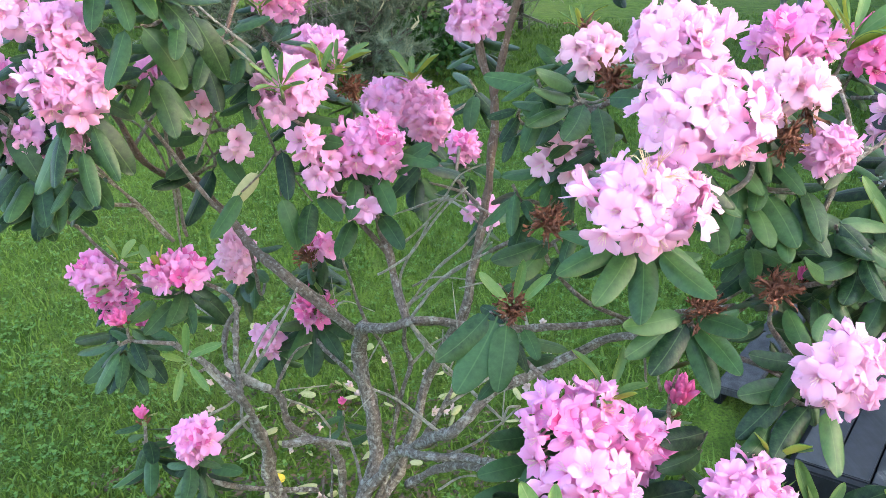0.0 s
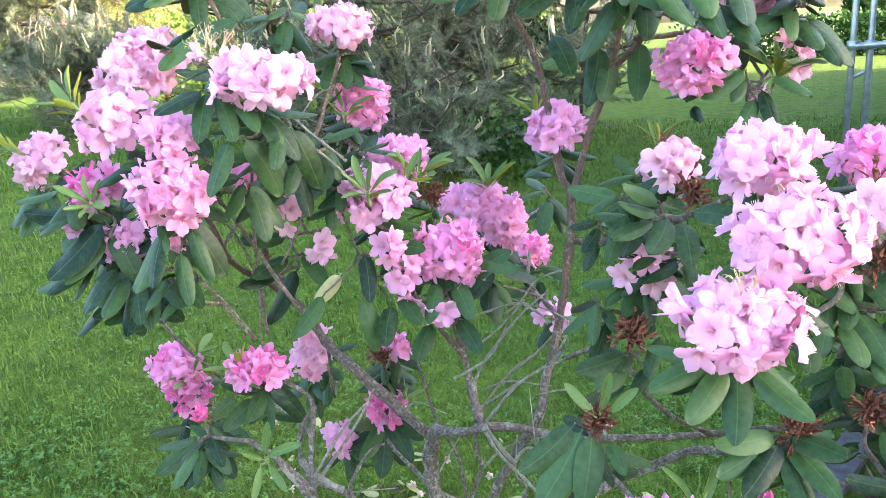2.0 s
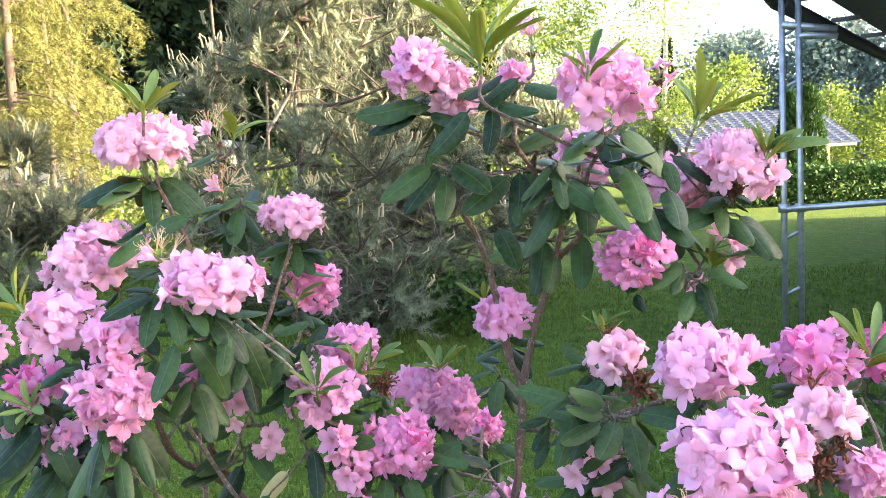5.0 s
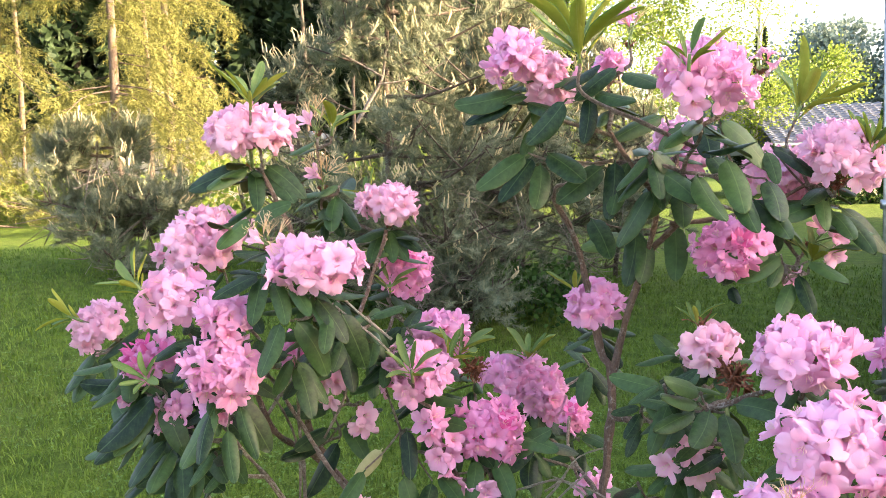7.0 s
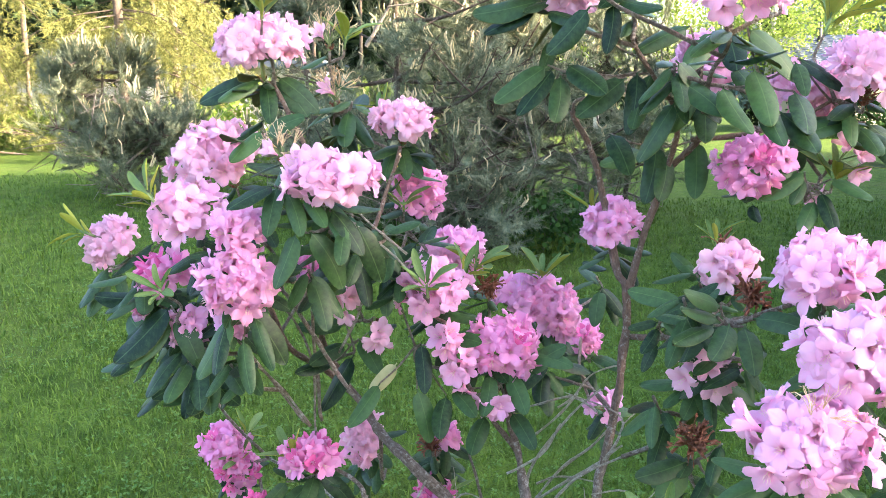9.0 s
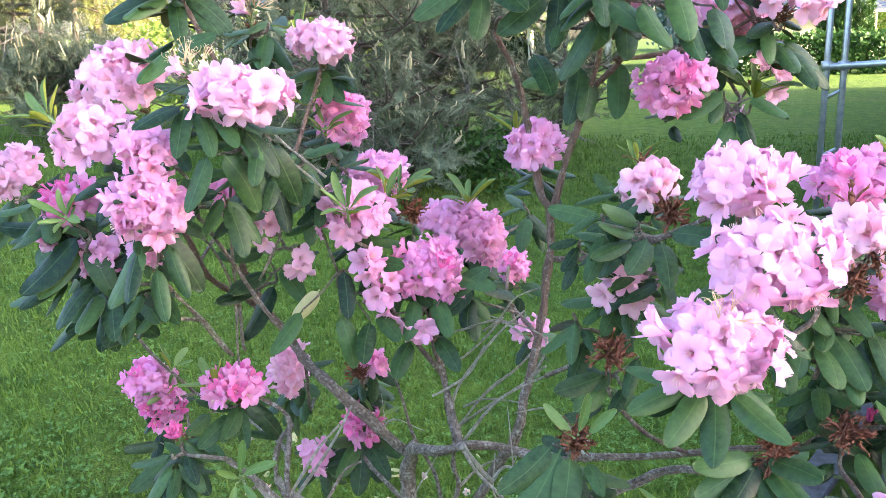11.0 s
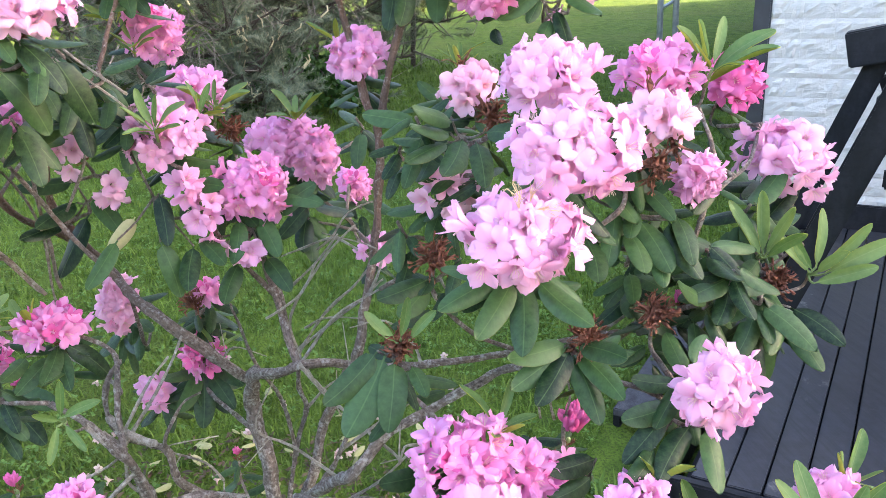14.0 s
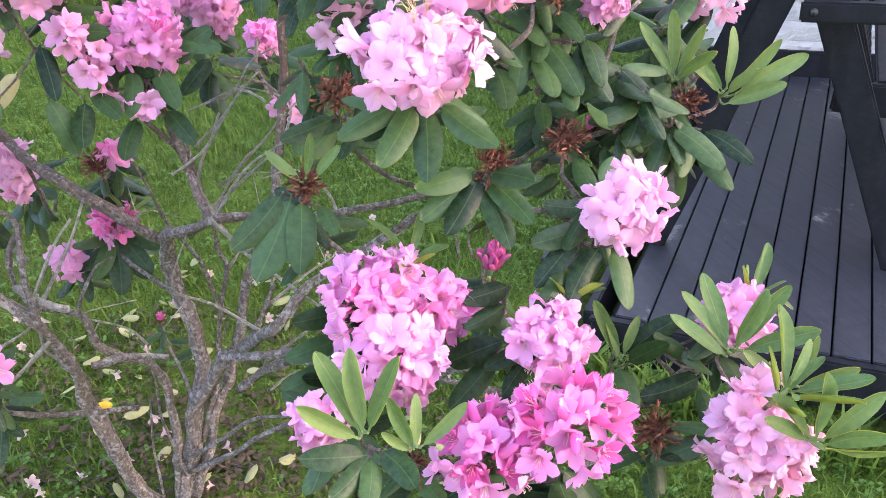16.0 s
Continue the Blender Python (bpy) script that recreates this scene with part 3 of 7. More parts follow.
limb([(-0.458, 1.436, 0.645), (-0.401, 1.441, 0.717), (-0.354, 1.447, 0.789), (-0.317, 1.455, 0.859)], 0.0042, 0.0022, "dead_twig", DEADWOOD, 6)
limb([(-0.431, 1.4, 0.611), (-0.476, 1.36, 0.585), (-0.512, 1.316, 0.575), (-0.549, 1.311, 0.575)], 0.004, 0.002, "dead_twig", DEADWOOD, 6)
limb([(-0.448, 1.433, 0.644), (-0.471, 1.389, 0.64), (-0.514, 1.359, 0.632)], 0.0036, 0.002, "dead_twig", DEADWOOD, 6)
limb([(-0.427, 1.421, 0.544), (-0.451, 1.412, 0.582), (-0.445, 1.398, 0.666), (-0.474, 1.403, 0.705)], 0.0035, 0.002, "dead_twig", DEADWOOD, 6)
limb([(-0.477, 1.458, 0.7), (-0.444, 1.422, 0.688), (-0.383, 1.39, 0.673)], 0.008, 0.007, "dead_twig", DEADWOOD, 6)
limb([(0.029, 1.617, 0.943), (-0.023, 1.66, 0.96), (-0.096, 1.683, 0.933), (-0.135, 1.704, 0.914)], 0.0032, 0.0018, "dead_twig", DEADWOOD, 6)
limb([(-0.127, 1.648, 0.858), (-0.053, 1.645, 0.921), (-0.009, 1.642, 0.975)], 0.0032, 0.0016, "dead_twig", DEADWOOD, 6)
limb([(-0.117, 1.628, 0.572), (-0.057, 1.626, 0.633), (0.021, 1.571, 0.687)], 0.003, 0.0016, "dead_twig", DEADWOOD, 6)
limb([(-0.06, 1.446, 0.368), (-0.005, 1.41, 0.427), (0.073, 1.311, 0.486)], 0.003, 0.0015, "dead_twig", DEADWOOD, 6)
limb([(-0.059, 1.434, 0.451), (0.031, 1.373, 0.541), (0.106, 1.332, 0.642)], 0.0036, 0.0018, "dead_twig", DEADWOOD, 6)
limb([(-0.558, 1.500, 0.950), (-0.612, 1.500, 1.028), (-0.688, 1.500, 1.105)], 0.0042, 0.0026, "branch", TWIG)
limb([(-0.569, 1.520, 0.948), (-0.586, 1.520, 0.966), (-0.669, 1.520, 1.081), (-0.724, 1.520, 1.147)], 0.0042, 0.0026, "branch", TWIG)
limb([(-0.436, 1.530, 0.961), (-0.501, 1.530, 1.049), (-0.561, 1.530, 1.151), (-0.609, 1.530, 1.228)], 0.0062, 0.0034, "branch", TWIG)
limb([(-0.550, 1.560, 0.938), (-0.556, 1.560, 1.057), (-0.559, 1.560, 1.166), (-0.548, 1.560, 1.297)], 0.0050, 0.0030, "branch", TWIG)
limb([(-0.491, 1.500, 1.107), (-0.441, 1.500, 1.205), (-0.437, 1.500, 1.285)], 0.0036, 0.0024, "branch", TWIG)
limb([(-0.561, 1.550, 0.910), (-0.562, 1.550, 1.072), (-0.601, 1.550, 1.169), (-0.641, 1.550, 1.193)], 0.0036, 0.0022, "branch", TWIG)
limb([(-0.320, 1.450, 1.262), (-0.361, 1.450, 1.311), (-0.445, 1.450, 1.382)], 0.0026, 0.0016, "dead_twig", DEADWOOD, 6)
limb([(-0.339, 1.450, 1.316), (-0.402, 1.450, 1.371), (-0.464, 1.450, 1.435)], 0.0026, 0.0016, "dead_twig", DEADWOOD, 6)
limb([(-0.105, 1.500, 0.760), (-0.116, 1.500, 0.855), (-0.042, 1.500, 0.970), (0.027, 1.500, 1.036)], 0.0036, 0.0018, "dead_twig", DEADWOOD, 6)
limb([(-0.099, 1.450, 0.783), (-0.026, 1.450, 0.871), (0.063, 1.450, 0.919)], 0.0034, 0.0018, "dead_twig", DEADWOOD, 6)
limb([(-0.054, 1.600, 0.959), (-0.023, 1.600, 0.982), (0.014, 1.600, 1.029), (0.068, 1.600, 1.051)], 0.0030, 0.0016, "dead_twig", DEADWOOD, 6)
limb([(-0.098, 1.350, 0.829), (-0.065, 1.350, 0.771), (-0.045, 1.350, 0.751)], 0.0045, 0.0030, "dead_twig", DEADWOOD, 6)
limb([(-0.157, 1.450, 0.880), (-0.089, 1.450, 0.923), (-0.053, 1.450, 0.984)], 0.0030, 0.0016, "dead_twig", DEADWOOD, 6)
limb([(-0.462, 1.400, 0.662), (-0.416, 1.400, 0.732), (-0.377, 1.400, 0.795), (-0.335, 1.400, 0.845)], 0.0036, 0.0022, "dead_twig", DEADWOOD, 6)
limb([(-0.496, 1.380, 0.732), (-0.465, 1.380, 0.687), (-0.441, 1.380, 0.661)], 0.0045, 0.0030, "dead_twig", DEADWOOD, 6)


def attach(at, reach=0.55):
    """The place on the wood from which a shoot that ends at 'at' grows."""
    best, cost = None, 9e9
    for q, r in nodes:
        d = at - q
        c = d.length + max(0.0, 0.7 * math.hypot(d.x, d.y) - d.z) * 1.5
        if c < cost and d.length > 0.015:
            best, cost = q, c
    return best


def stem_to(at, axis, r=0.0045, mat=TWIG, name="twig", keep=True):
    """A twig from the wood to 'at', arriving along axis."""
    q = attach(at)
    d = (at - q).length
    mid = (q + at) / 2 + Vector((rnd(-0.1, 0.1), rnd(-0.1, 0.1), -0.12)) * d
    line = smooth_line([q, mid, at - axis * min(0.05, d * 0.35), at], 5)
    pile = Pile()
    tube(pile, line, r * 1.35, r * 0.9, 6, 0.16)
    ob = part(name, pile.mesh(name, mat), bush)
    if keep:
        for p in line[2:]:
            nodes.append((p, r))
    return ob


def spread(axis, n, cap, seed):
    """n directions over a cap of the sphere round axis, evenly but not regularly."""
    r = np.random.default_rng(seed)
    a = Vector(axis).normalized()
    x = a.orthogonal().normalized()
    y = a.cross(x)
    out = []
    for i in range(n):
        c = 1 - (1 - math.cos(cap)) * (i + 0.5) / n
        th = (math.acos(max(-1, min(1, c))) + r.uniform(-0.10, 0.10)) * (0.25 if i == 0 else 1)
        ph = i * 2.39996 + r.uniform(-0.22, 0.22)
        out.append((a * math.cos(th) + (x * math.cos(ph) + y * math.sin(ph)) * math.sin(th)).normalized())
    return out


def leaf_on(parent, at, way, up, length, kind="old"):
    m = frame_of(at, way, up) @ Matrix.Diagonal((length * rnd(0.9, 1.12), length, length, 1))
    me = LEAVES[kind][int(rng.integers(len(LEAVES[kind])))]
    return part("leaf", me, parent, "", m)


def whorl(parent, at, axis, length, n, kind="old", droop=0.3, bias=None):
    """A ring of leaves round a shoot; mature leaves hang, young ones stand up."""
    a = Vector(axis).normalized()
    x = a.orthogonal().normalized()
    y = a.cross(x)
    start = rnd(0, 6.28)
    for i in range(n):
        ph = start + 6.283 * i / n + rnd(-0.35, 0.35)
        out = x * math.cos(ph) + y * math.sin(ph)
        if kind == "new":
            w = out * rnd(0.45, 1.15) + a * rnd(0.5, 1.05)
            up = a - out * 0.4
            shift = rnd(-0.012, 0.006)
        else:
            w = out + a * rnd(-0.25, 0.40) + Vector((0, 0, -droop * rnd(-0.2, 2.2)))
            if bias:
                w += bias * 0.4
            up = a + out * 0.3 + Vector((rnd(-0.4, 0.4), rnd(-0.7, 0.1), 0.5))
            shift = rnd(-0.040, 0.010)
        leaf_on(parent, at + out * 0.004 + a * shift, w, up, length * rnd(0.62, 1.15), kind)


LABELS = {
    "pale": "full truss of pale pink open florets", "lilac": "truss of soft lilac-pink florets", "mid": "truss of pink florets",
    "bright": "truss of bright pink florets with deeper throats", "magenta": "truss of deep magenta-pink florets", "bud": "cluster of closed magenta buds",
    "dead": "dry red-brown withered flower cluster", "stamen": "spent truss with bare yellowish stamens", "withering": "fading pale pink truss with browned florets",
    "faded": "fading truss of thin pink florets", "opening": "half-open truss with magenta buds among pink florets"}
seeds = iter(range(1000, 3000))


def truss(at, r, axis, style, n, stretch=(1, 1, 1)):
    """One flower cluster at the end of a twig, with its leaves below."""
    at, a, seed, r = Vector(at), Vector(axis).normalized(), next(seeds), r * 1.06
    foot = at - a * r * (0.75 if style not in ("dead", "bud", "stamen") else 0.5)
    grow = (a * 0.6 + Vector((0, 0.2, 0.5))).normalized()
    stem_to(foot, grow, 0.0034)
    pile = Pile()
    tube(pile, smooth_line([foot, at - a * r * 0.25], 4), 0.005, 0.004, 6, 0.1)
    full = style in PETALS or style in ("faded", "opening")
    cap = {"bud": 0.52, "dead": 1.7, "stamen": 1.25, "faded": 0.9}.get(style, 1.3 if n < 8 else 1.85)
    big = 0.0285 if style in ("pale", "withering") else 0.0262
    size = (min(big, r * 0.72) if n < 8 else min(big, r * 0.54)) if full else r * {"dead": 0.66, "bud": 0.36}.get(style, 0.5)
    if full and n >= 8 and style != "faded":
        n = max(n, int((3.1 if style == "pale" else 3.5 if style != "withering" else 2.2) * (r / size) ** 2))
    n = int(n * {"dead": 1.4, "bud": 2.2}.get(style, 1))
    ways = spread(a, n, cap, seed)
    rr = np.random.default_rng(seed + 5)
    squash, lower = rr.uniform(0.15, 0.38), rr.uniform(0.84, 0.98)
    seats = []
    for i, d in enumerate(ways):
        flat = d - a * d.dot(a) * (squash if full and n >= 8 else 0.0)
        if full and n >= 8:
            flat.z *= lower
        c = at + flat * (r - size * 0.40) * rr.uniform(0.74, 1.18)
        c = at + Vector([p * q for p, q in zip(c - at, stretch)])
        if style == "bud":
            c = at + d * r * 0.55
        if style == "dead":
            c = at + d * r * rr.uniform(0.15, 0.6)
        if d.z < -0.2:
            c += Vector((0, 0, -0.006))
        seats.append((c, d))
        if style not in ("dead", "bud"):
            tube(pile, [foot.lerp(at, 0.55), (at + c) / 2 - a * 0.003, c - d * size * 0.75], 0.0017, 0.0014, 4, 0, 0, False)
    core = part("flower_truss" if style not in ("bud", "dead") else ("closed_bud_head" if style == "bud" else "withered_truss"), pile.mesh("pedicels", STEM if style != "dead" else BROWN), bush, LABELS[style])
    for i, (c, d) in enumerate(seats):
        turn = Matrix.Rotation(rr.uniform(0, 6.28), 4, "Z")
        k = size * rr.uniform(0.92, 1.18)
        wob = (d + Vector(rr.uniform(-0.36, 0.36, 3)) * (1 if style != "dead" else 2.6)).normalized()
        m = Matrix.Translation(c) @ wob.to_track_quat("Z", "Y").to_matrix().to_4x4() @ turn @ Matrix.Diagonal((k, k, k, 1))
        if style == "bud":
            part("flower_bud", BUDS[i % 3], core, "", m @ Matrix.Diagonal((0.72, 0.72, 1.0, 1)))
        elif style == "dead":
            part("withered_floret", CURLS[i % 4], core, "", m @ Matrix.Diagonal((0.9, 0.9, 0.9, 1)))
        elif style == "stamen":
            if i % 5 == 4:
                part("floret", HALF_OPEN["lilac"][i % 2], core, "", m @ Matrix.Diagonal((1.1, 1.1, 1.1, 1)))
            else:
                part("spent_floret", FILAMENTS[i % 3], core, "", m)
        elif style == "faded":
            part("floret", HALF_OPEN["mid"][i % 2], core, "", m) if i % 2 else part("spent_floret", FILAMENTS[i % 3], core, "", m)
        elif style == "withering" and i % 4 == 3:
            part("withered_floret", CURLS[i % 4], core, "", m)
        elif style == "opening":
            if i < 0.20 * n:
                part("flower_bud", BUDS[i % 3], core, "", m @ Matrix.Translation((0, 0, -0.35)) @ Matrix.Diagonal((0.58, 0.58, 0.82, 1)))
            elif i < 0.45 * n:
                part("floret", HALF_OPEN["magenta"][i % 2], core, "", m)
            else:
                part("floret", FLORETS["bright"][int(rr.integers(5))], core, "", m)
        elif style == "bright" and i == 1:
            part("floret", HALF_OPEN["magenta"][i % 2], core, "", m)
        elif full and i % 11 == 10:
            part("floret", HALF_OPEN[style][i % 2], core, "", m)
        else:
            part("floret", FLORETS[style][int(rr.integers(5))], core, "", m)
    # an inner layer closes the gaps between the outer florets
    if full and r > 0.045 and n >= 8:
        for i, d in enumerate(spread(a, max(5, n // 3), 1.5, seed + 9)):
            m = Matrix.Translation(at + d * r * 0.50) @ d.to_track_quat("Z", "Y").to_matrix().to_4x4() @ Matrix.Rotation(i * 1.1, 4, "Z") @ Matrix.Diagonal((size, size, size, 1))
            part("floret", INNER["bright" if style == "opening" else style][i % 2], core, "", m)
    # a young shoot beside the cluster
    if full and r > 0.05 and n >= 8 and style not in ("pale", "withering") and rr.uniform() < 0.55:
        x = Vector((rr.uniform(-1, 1), rr.uniform(-0.6, 0.3), 0.2)).normalized()
        q = foot + x * r * 0.75 + Vector((0, 0, r * 0.7))
        pile = Pile()
        tube(pile, smooth_line([foot, foot.lerp(q, 0.5) + x * 0.012, q], 4), 0.003, 0.0022, 5, 0.1)
        st = part("young_stem", pile.mesh("young_stem", STEM), bush)
        whorl(st, q, (x * 0.6 + Vector((0, -0.2, 1))).normalized(), rr.uniform(0.055, 0.078), 5, "new")
    # bud scales at the foot, and the ring of leaves
    for k in range(5):
        b = rr.uniform(0, 6.28)
        x = a.orthogonal().normalized()
        o = (x * math.cos(b) + a.cross(x) * math.sin(b)) * 0.007
        m = Matrix.Translation(foot + o + a * 0.006) @ (a + o * 60).normalized().to_track_quat("Z", "Y").to_matrix().to_4x4() @ Matrix.Diagonal((0.006, 0.006, 0.009, 1))
        part("withered_floret", CURLS[k % 4], core, "", m @ Matrix.Diagonal((1.3, 1.3, 1.3, 1)))
    if n >= 6 and style != "faded":
        ln = 0.090 if r > 0.05 else 0.072
        whorl(core, foot - a * (0.008 if style != "dead" else 0.02), grow, ln, 6 if r > 0.05 else 5, "old", 0.26)
        whorl(core, foot - grow * 0.05, grow, ln, 2, "old", 0.40)


def shoot(at, length, axis, kind, n):
    """A leafy twig end with no flowers."""
    at, a = Vector(at), Vector(axis).normalized()
    if kind == "new":
        low = at - a * min(0.035, length * 0.5)
        st = stem_to(low, a, 0.0030)
        pile = Pile()
        tube(pile, smooth_line([low, at], 3), 0.0036, 0.0026, 6, 0.1)
        st = part("young_stem", pile.mesh("young_stem", STEM), bush)
        whorl(st, at, a, length * 1.12, n, "new")
        whorl(st, at - a * 0.018, a, length * 0.85, max(3, n // 2), "new")
    else:
        grow = Vector((a.x * 0.5, a.y * 0.4, 0.65)).normalized()
        length = min(0.120, length * 0.92)
        st = stem_to(at, grow, 0.0032)
        whorl(st, at, grow, length, n, "old", 0.24 - 0.45 * a.z, Vector((a.x, a.y, 0)))
        whorl(st, at - grow * 0.045, grow, length, max(2, n - 4), "old", 0.36 - 0.5 * a.z, Vector((a.x, a.y, 0)))


def fan(kind, at, *blades):
    """Leaves of one twig end; each blade is the place of its stalk and of its tip."""
    at = Vector(at)
    st = stem_to(at, Vector((0, -0.3, 0.8)).normalized(), 0.0030 if kind == "old" else 0.0024)
    for n_, b in enumerate(blades):
        foot, tip = Vector(b[:3]), Vector(b[3:])
        if (foot - at).length > 0.012:
            pile = Pile()
            tube(pile, smooth_line([at, at.lerp(foot, 0.5) + Vector((0, 0.004, -0.006)), foot], 3), 0.0026, 0.0018, 5, 0.1)
            part("spur", pile.mesh("spur", TWIG if kind == "old" else STEM), st)
        way = tip - foot
        up = Vector((rnd(-0.25, 0.25), -0.75 + rnd(-0.3, 0.3), 0.75)) if kind == "old" else Vector((rnd(-0.35, 0.35), -0.8 + rnd(-0.3, 0.3), 0.5))
        leaf_on(st, foot, way, up, way.length * 1.06, kind)


leaf_on(bush, Vector((-0.375, 1.505, 1.085)), (-0.65, -0.35, -0.75), (0.5, -0.9, 0.4), 0.085, "sick")["label"] = "yellowed leaf with brown specks"
truss((-0.669, 1.668, 1.721), 0.093, (0, -0.2, 1), "lilac", 13, (1, 1, 0.78))
truss((-0.392, 1.823, 1.558), 0.075, (0.1, -0.3, 0.9), "lilac", 11, (1, 1, 0.84))
truss((-0.785, 1.685, 1.49), 0.102, (-0.3, -0.4, 0.8), "lilac", 15, (1, 1, 0.86))
truss((-0.451, 1.325, 1.474), 0.080, (0.2, -0.5, 0.7), "pale", 12, (1.1, 0.9, 0.66))
truss((-0.382, 1.94, 1.39), 0.073, (0.5, -0.5, 0.6), "bright", 12)
truss((-0.747, 1.408, 1.407), 0.068, (-0.2, -0.6, 0.7), "pale", 12)
truss((-1.077, 1.739, 1.297), 0.069, (-0.5, -0.5, 0.6), "lilac", 11)
truss((-0.624, 1.331, 1.381), 0.050, (0.1, -0.6, 0.7), "mid", 9)
truss((-0.622, 1.319, 1.292), 0.069, (0, -0.9, 0.1), "mid", 12)
truss((-0.299, 1.512, 1.235), 0.072, (-0.1, -0.7, 0.6), "mid", 15)
truss((-0.271, 1.483, 1.147), 0.044, (0, -0.8, -0.4), "mid", 5)
truss((-0.274, 1.668, 1.281), 0.067, (0, -0.3, 0.9), "mid", 9)
truss((-0.108, 1.871, 1.137), 0.080, (0.1, -0.5, 0.8), "mid", 16, (1.15, 1, 0.9))
truss((-0.049, 1.856, 1.099), 0.067, (0.4, -0.6, 0.5), "mid", 12)
truss((0.046, 2.247, 0.925), 0.055, (0.4, -0.5, 0.5), "bright", 8)
truss((-0.16, 1.522, 1.123), 0.069, (0.1, -0.8, 0.5), "bright", 13)
truss((-0.236, 1.498, 1.085), 0.050, (-0.4, -0.8, -0.1), "mid", 6)
truss((-0.181, 1.475, 1.026), 0.034, (0, -0.6, -0.7), "mid", 5)
truss((-0.483, 1.561, 1.195), 0.049, (-0.2, -0.6, 0.3), "lilac", 5)
truss((-0.425, 1.553, 1.138), 0.035, (0.1, -0.5, -0.6), "lilac", 3)
truss((-0.618, 1.739, 1.248), 0.035, (0, -0.5, 0.3), "bright", 5)
truss((0.064, 1.711, 1.334), 0.064, (0, -0.5, 0.8), "mid", 13)
truss((-0.093, 1.535, 1.839), 0.061, (-0.4, -0.4, 0.8), "mid", 10)
truss((-0.032, 1.537, 1.799), 0.056, (0.2, -0.8, 0.2), "lilac", 8)
truss((0.211, 1.299, 1.767), 0.076, (0, -0.6, 0.7), "mid", 16)
truss((0.086, 1.559, 1.813), 0.036, (0, -0.3, 0.8), "mid", 6)
truss((0.121, 1.517, 1.879), 0.040, (0, -0.1, 1), "faded", 5)
truss((0.321, 1.378, 1.793), 0.026, (0.3, -0.3, 0.7), "lilac", 3)
truss((0.527, 1.583, 1.639), 0.083, (0.2, -0.5, 0.8), "lilac", 14)
truss((0.318, 1.585, 1.466), 0.069, (-0.2, -0.8, 0.4), "bright", 14)
truss((0.457, 1.714, 1.59), 0.079, (0.1, -0.6, 0.6), "lilac", 10)
truss((0.221, 1.624, 1.677), 0.043, (0, -0.4, 0.7), "pale", 7)
truss((0.528, 1.684, 1.465), 0.052, (0.3, -0.5, 0.2), "lilac", 5)
truss((0.468, 1.69, 1.393), 0.026, (0, -0.5, -0.2), "pale", 2)
truss((0.257, 1.479, 1.287), 0.060, (-0.2, -0.6, 0.7), "withering", 8)
truss((0.318, 1.158, 1.343), 0.075, (-0.1, -0.5, 0.8), "pale", 16, (1.08, 1, 0.9))
truss((0.289, 0.945, 1.285), 0.078, (0, -0.75, 0.5), "pale", 18, (1.14, 1, 0.86))
truss((0.525, 1.26, 1.321), 0.067, (-0.1, -0.5, 0.8), "bright", 14)
truss((0.447, 1.066, 1.288), 0.056, (0, -0.8, 0.2), "withering", 10)
truss((0.745, 1.446, 1.271), 0.059, (0.2, -0.5, 0.7), "magenta", 11)
truss((0.52, 1.086, 1.197), 0.044, (0.2, -0.8, -0.2), "mid", 8)
truss((0.174, 1.275, 1.145), 0.053, (0, -0.7, 0.5), "lilac", 7)
truss((0.211, 0.885, 1.197), 0.078, (0, -0.70, 0.55), "pale", 15, (1.12, 0.9, 0.72))
truss((0.213, 0.872, 1.225), 0.030, (0.1, -0.5, 1), "stamen", 5)
truss((0.088, 2.045, 0.793), 0.051, (0, -0.4, 0.3), "mid", 6)
truss((0.754, 1.248, 1.168), 0.082, (0.1, -0.6, 0.7), "pale", 18)
truss((0.445, 0.839, 0.997), 0.061, (0.1, -0.9, 0.2), "pale", 15)
truss((-0.926, 1.952, 0.705), 0.067, (0, -0.5, 0.8), "bright", 11)
truss((-0.893, 1.929, 0.650), 0.060, (0.2, -0.5, 0.4), "opening", 9)
truss((-0.815, 1.90, 0.575), 0.036, (0.3, -0.5, 0.8), "bud", 9)
truss((-0.653, 1.412, 0.82), 0.039, (0, -0.4, 0.4), "bud", 9)
truss((-0.559, 1.496, 0.888), 0.059, (0, -0.3, 0.9), "opening", 12, (1.15, 1, 0.9))
truss((-0.537, 1.878, 0.773), 0.051, (0, -0.4, 0.6), "mid", 5)
truss((-0.447, 1.705, 0.622), 0.048, (0, -0.6, 0.3), "mid", 7)
truss((-0.332, 1.709, 0.691), 0.054, (0.2, -0.4, 0.8), "opening", 9)
truss((-0.343, 1.905, 0.761), 0.035, (0, -0.3, 0.8), "bud", 6)
truss((-0.584, 1.256, 0.701), 0.027, (0, -0.2, 1), "bud", 8)
truss((-0.463, 1.154, 0.723), 0.043, (0, -0.6, 0.5), "bright", 9)
truss((-0.29, 1.712, 0.425), 0.023, (0, -0.1, 1), "bud", 7)
truss((0.132, 0.876, 0.901), 0.068, (0, -0.6, 0.7), "bright", 15, (1.12, 1, 1))
truss((0.215, 0.872, 0.868), 0.042, (0.5, -0.7, 0.2), "bright", 8, (0.9, 1, 1.3))
truss((0.138, 0.8, 0.855), 0.061, (0, -0.9, 0), "mid", 12)
truss((0.33, 0.793, 0.845), 0.056, (0, -0.7, 0.5), "mid", 11)
truss((0.303, 0.646, 0.836), 0.064, (0.1, -0.35, 0.9), "opening", 15)
truss((0.209, 0.657, 0.812), 0.060, (-0.1, -0.4, 0.9), "opening", 14)
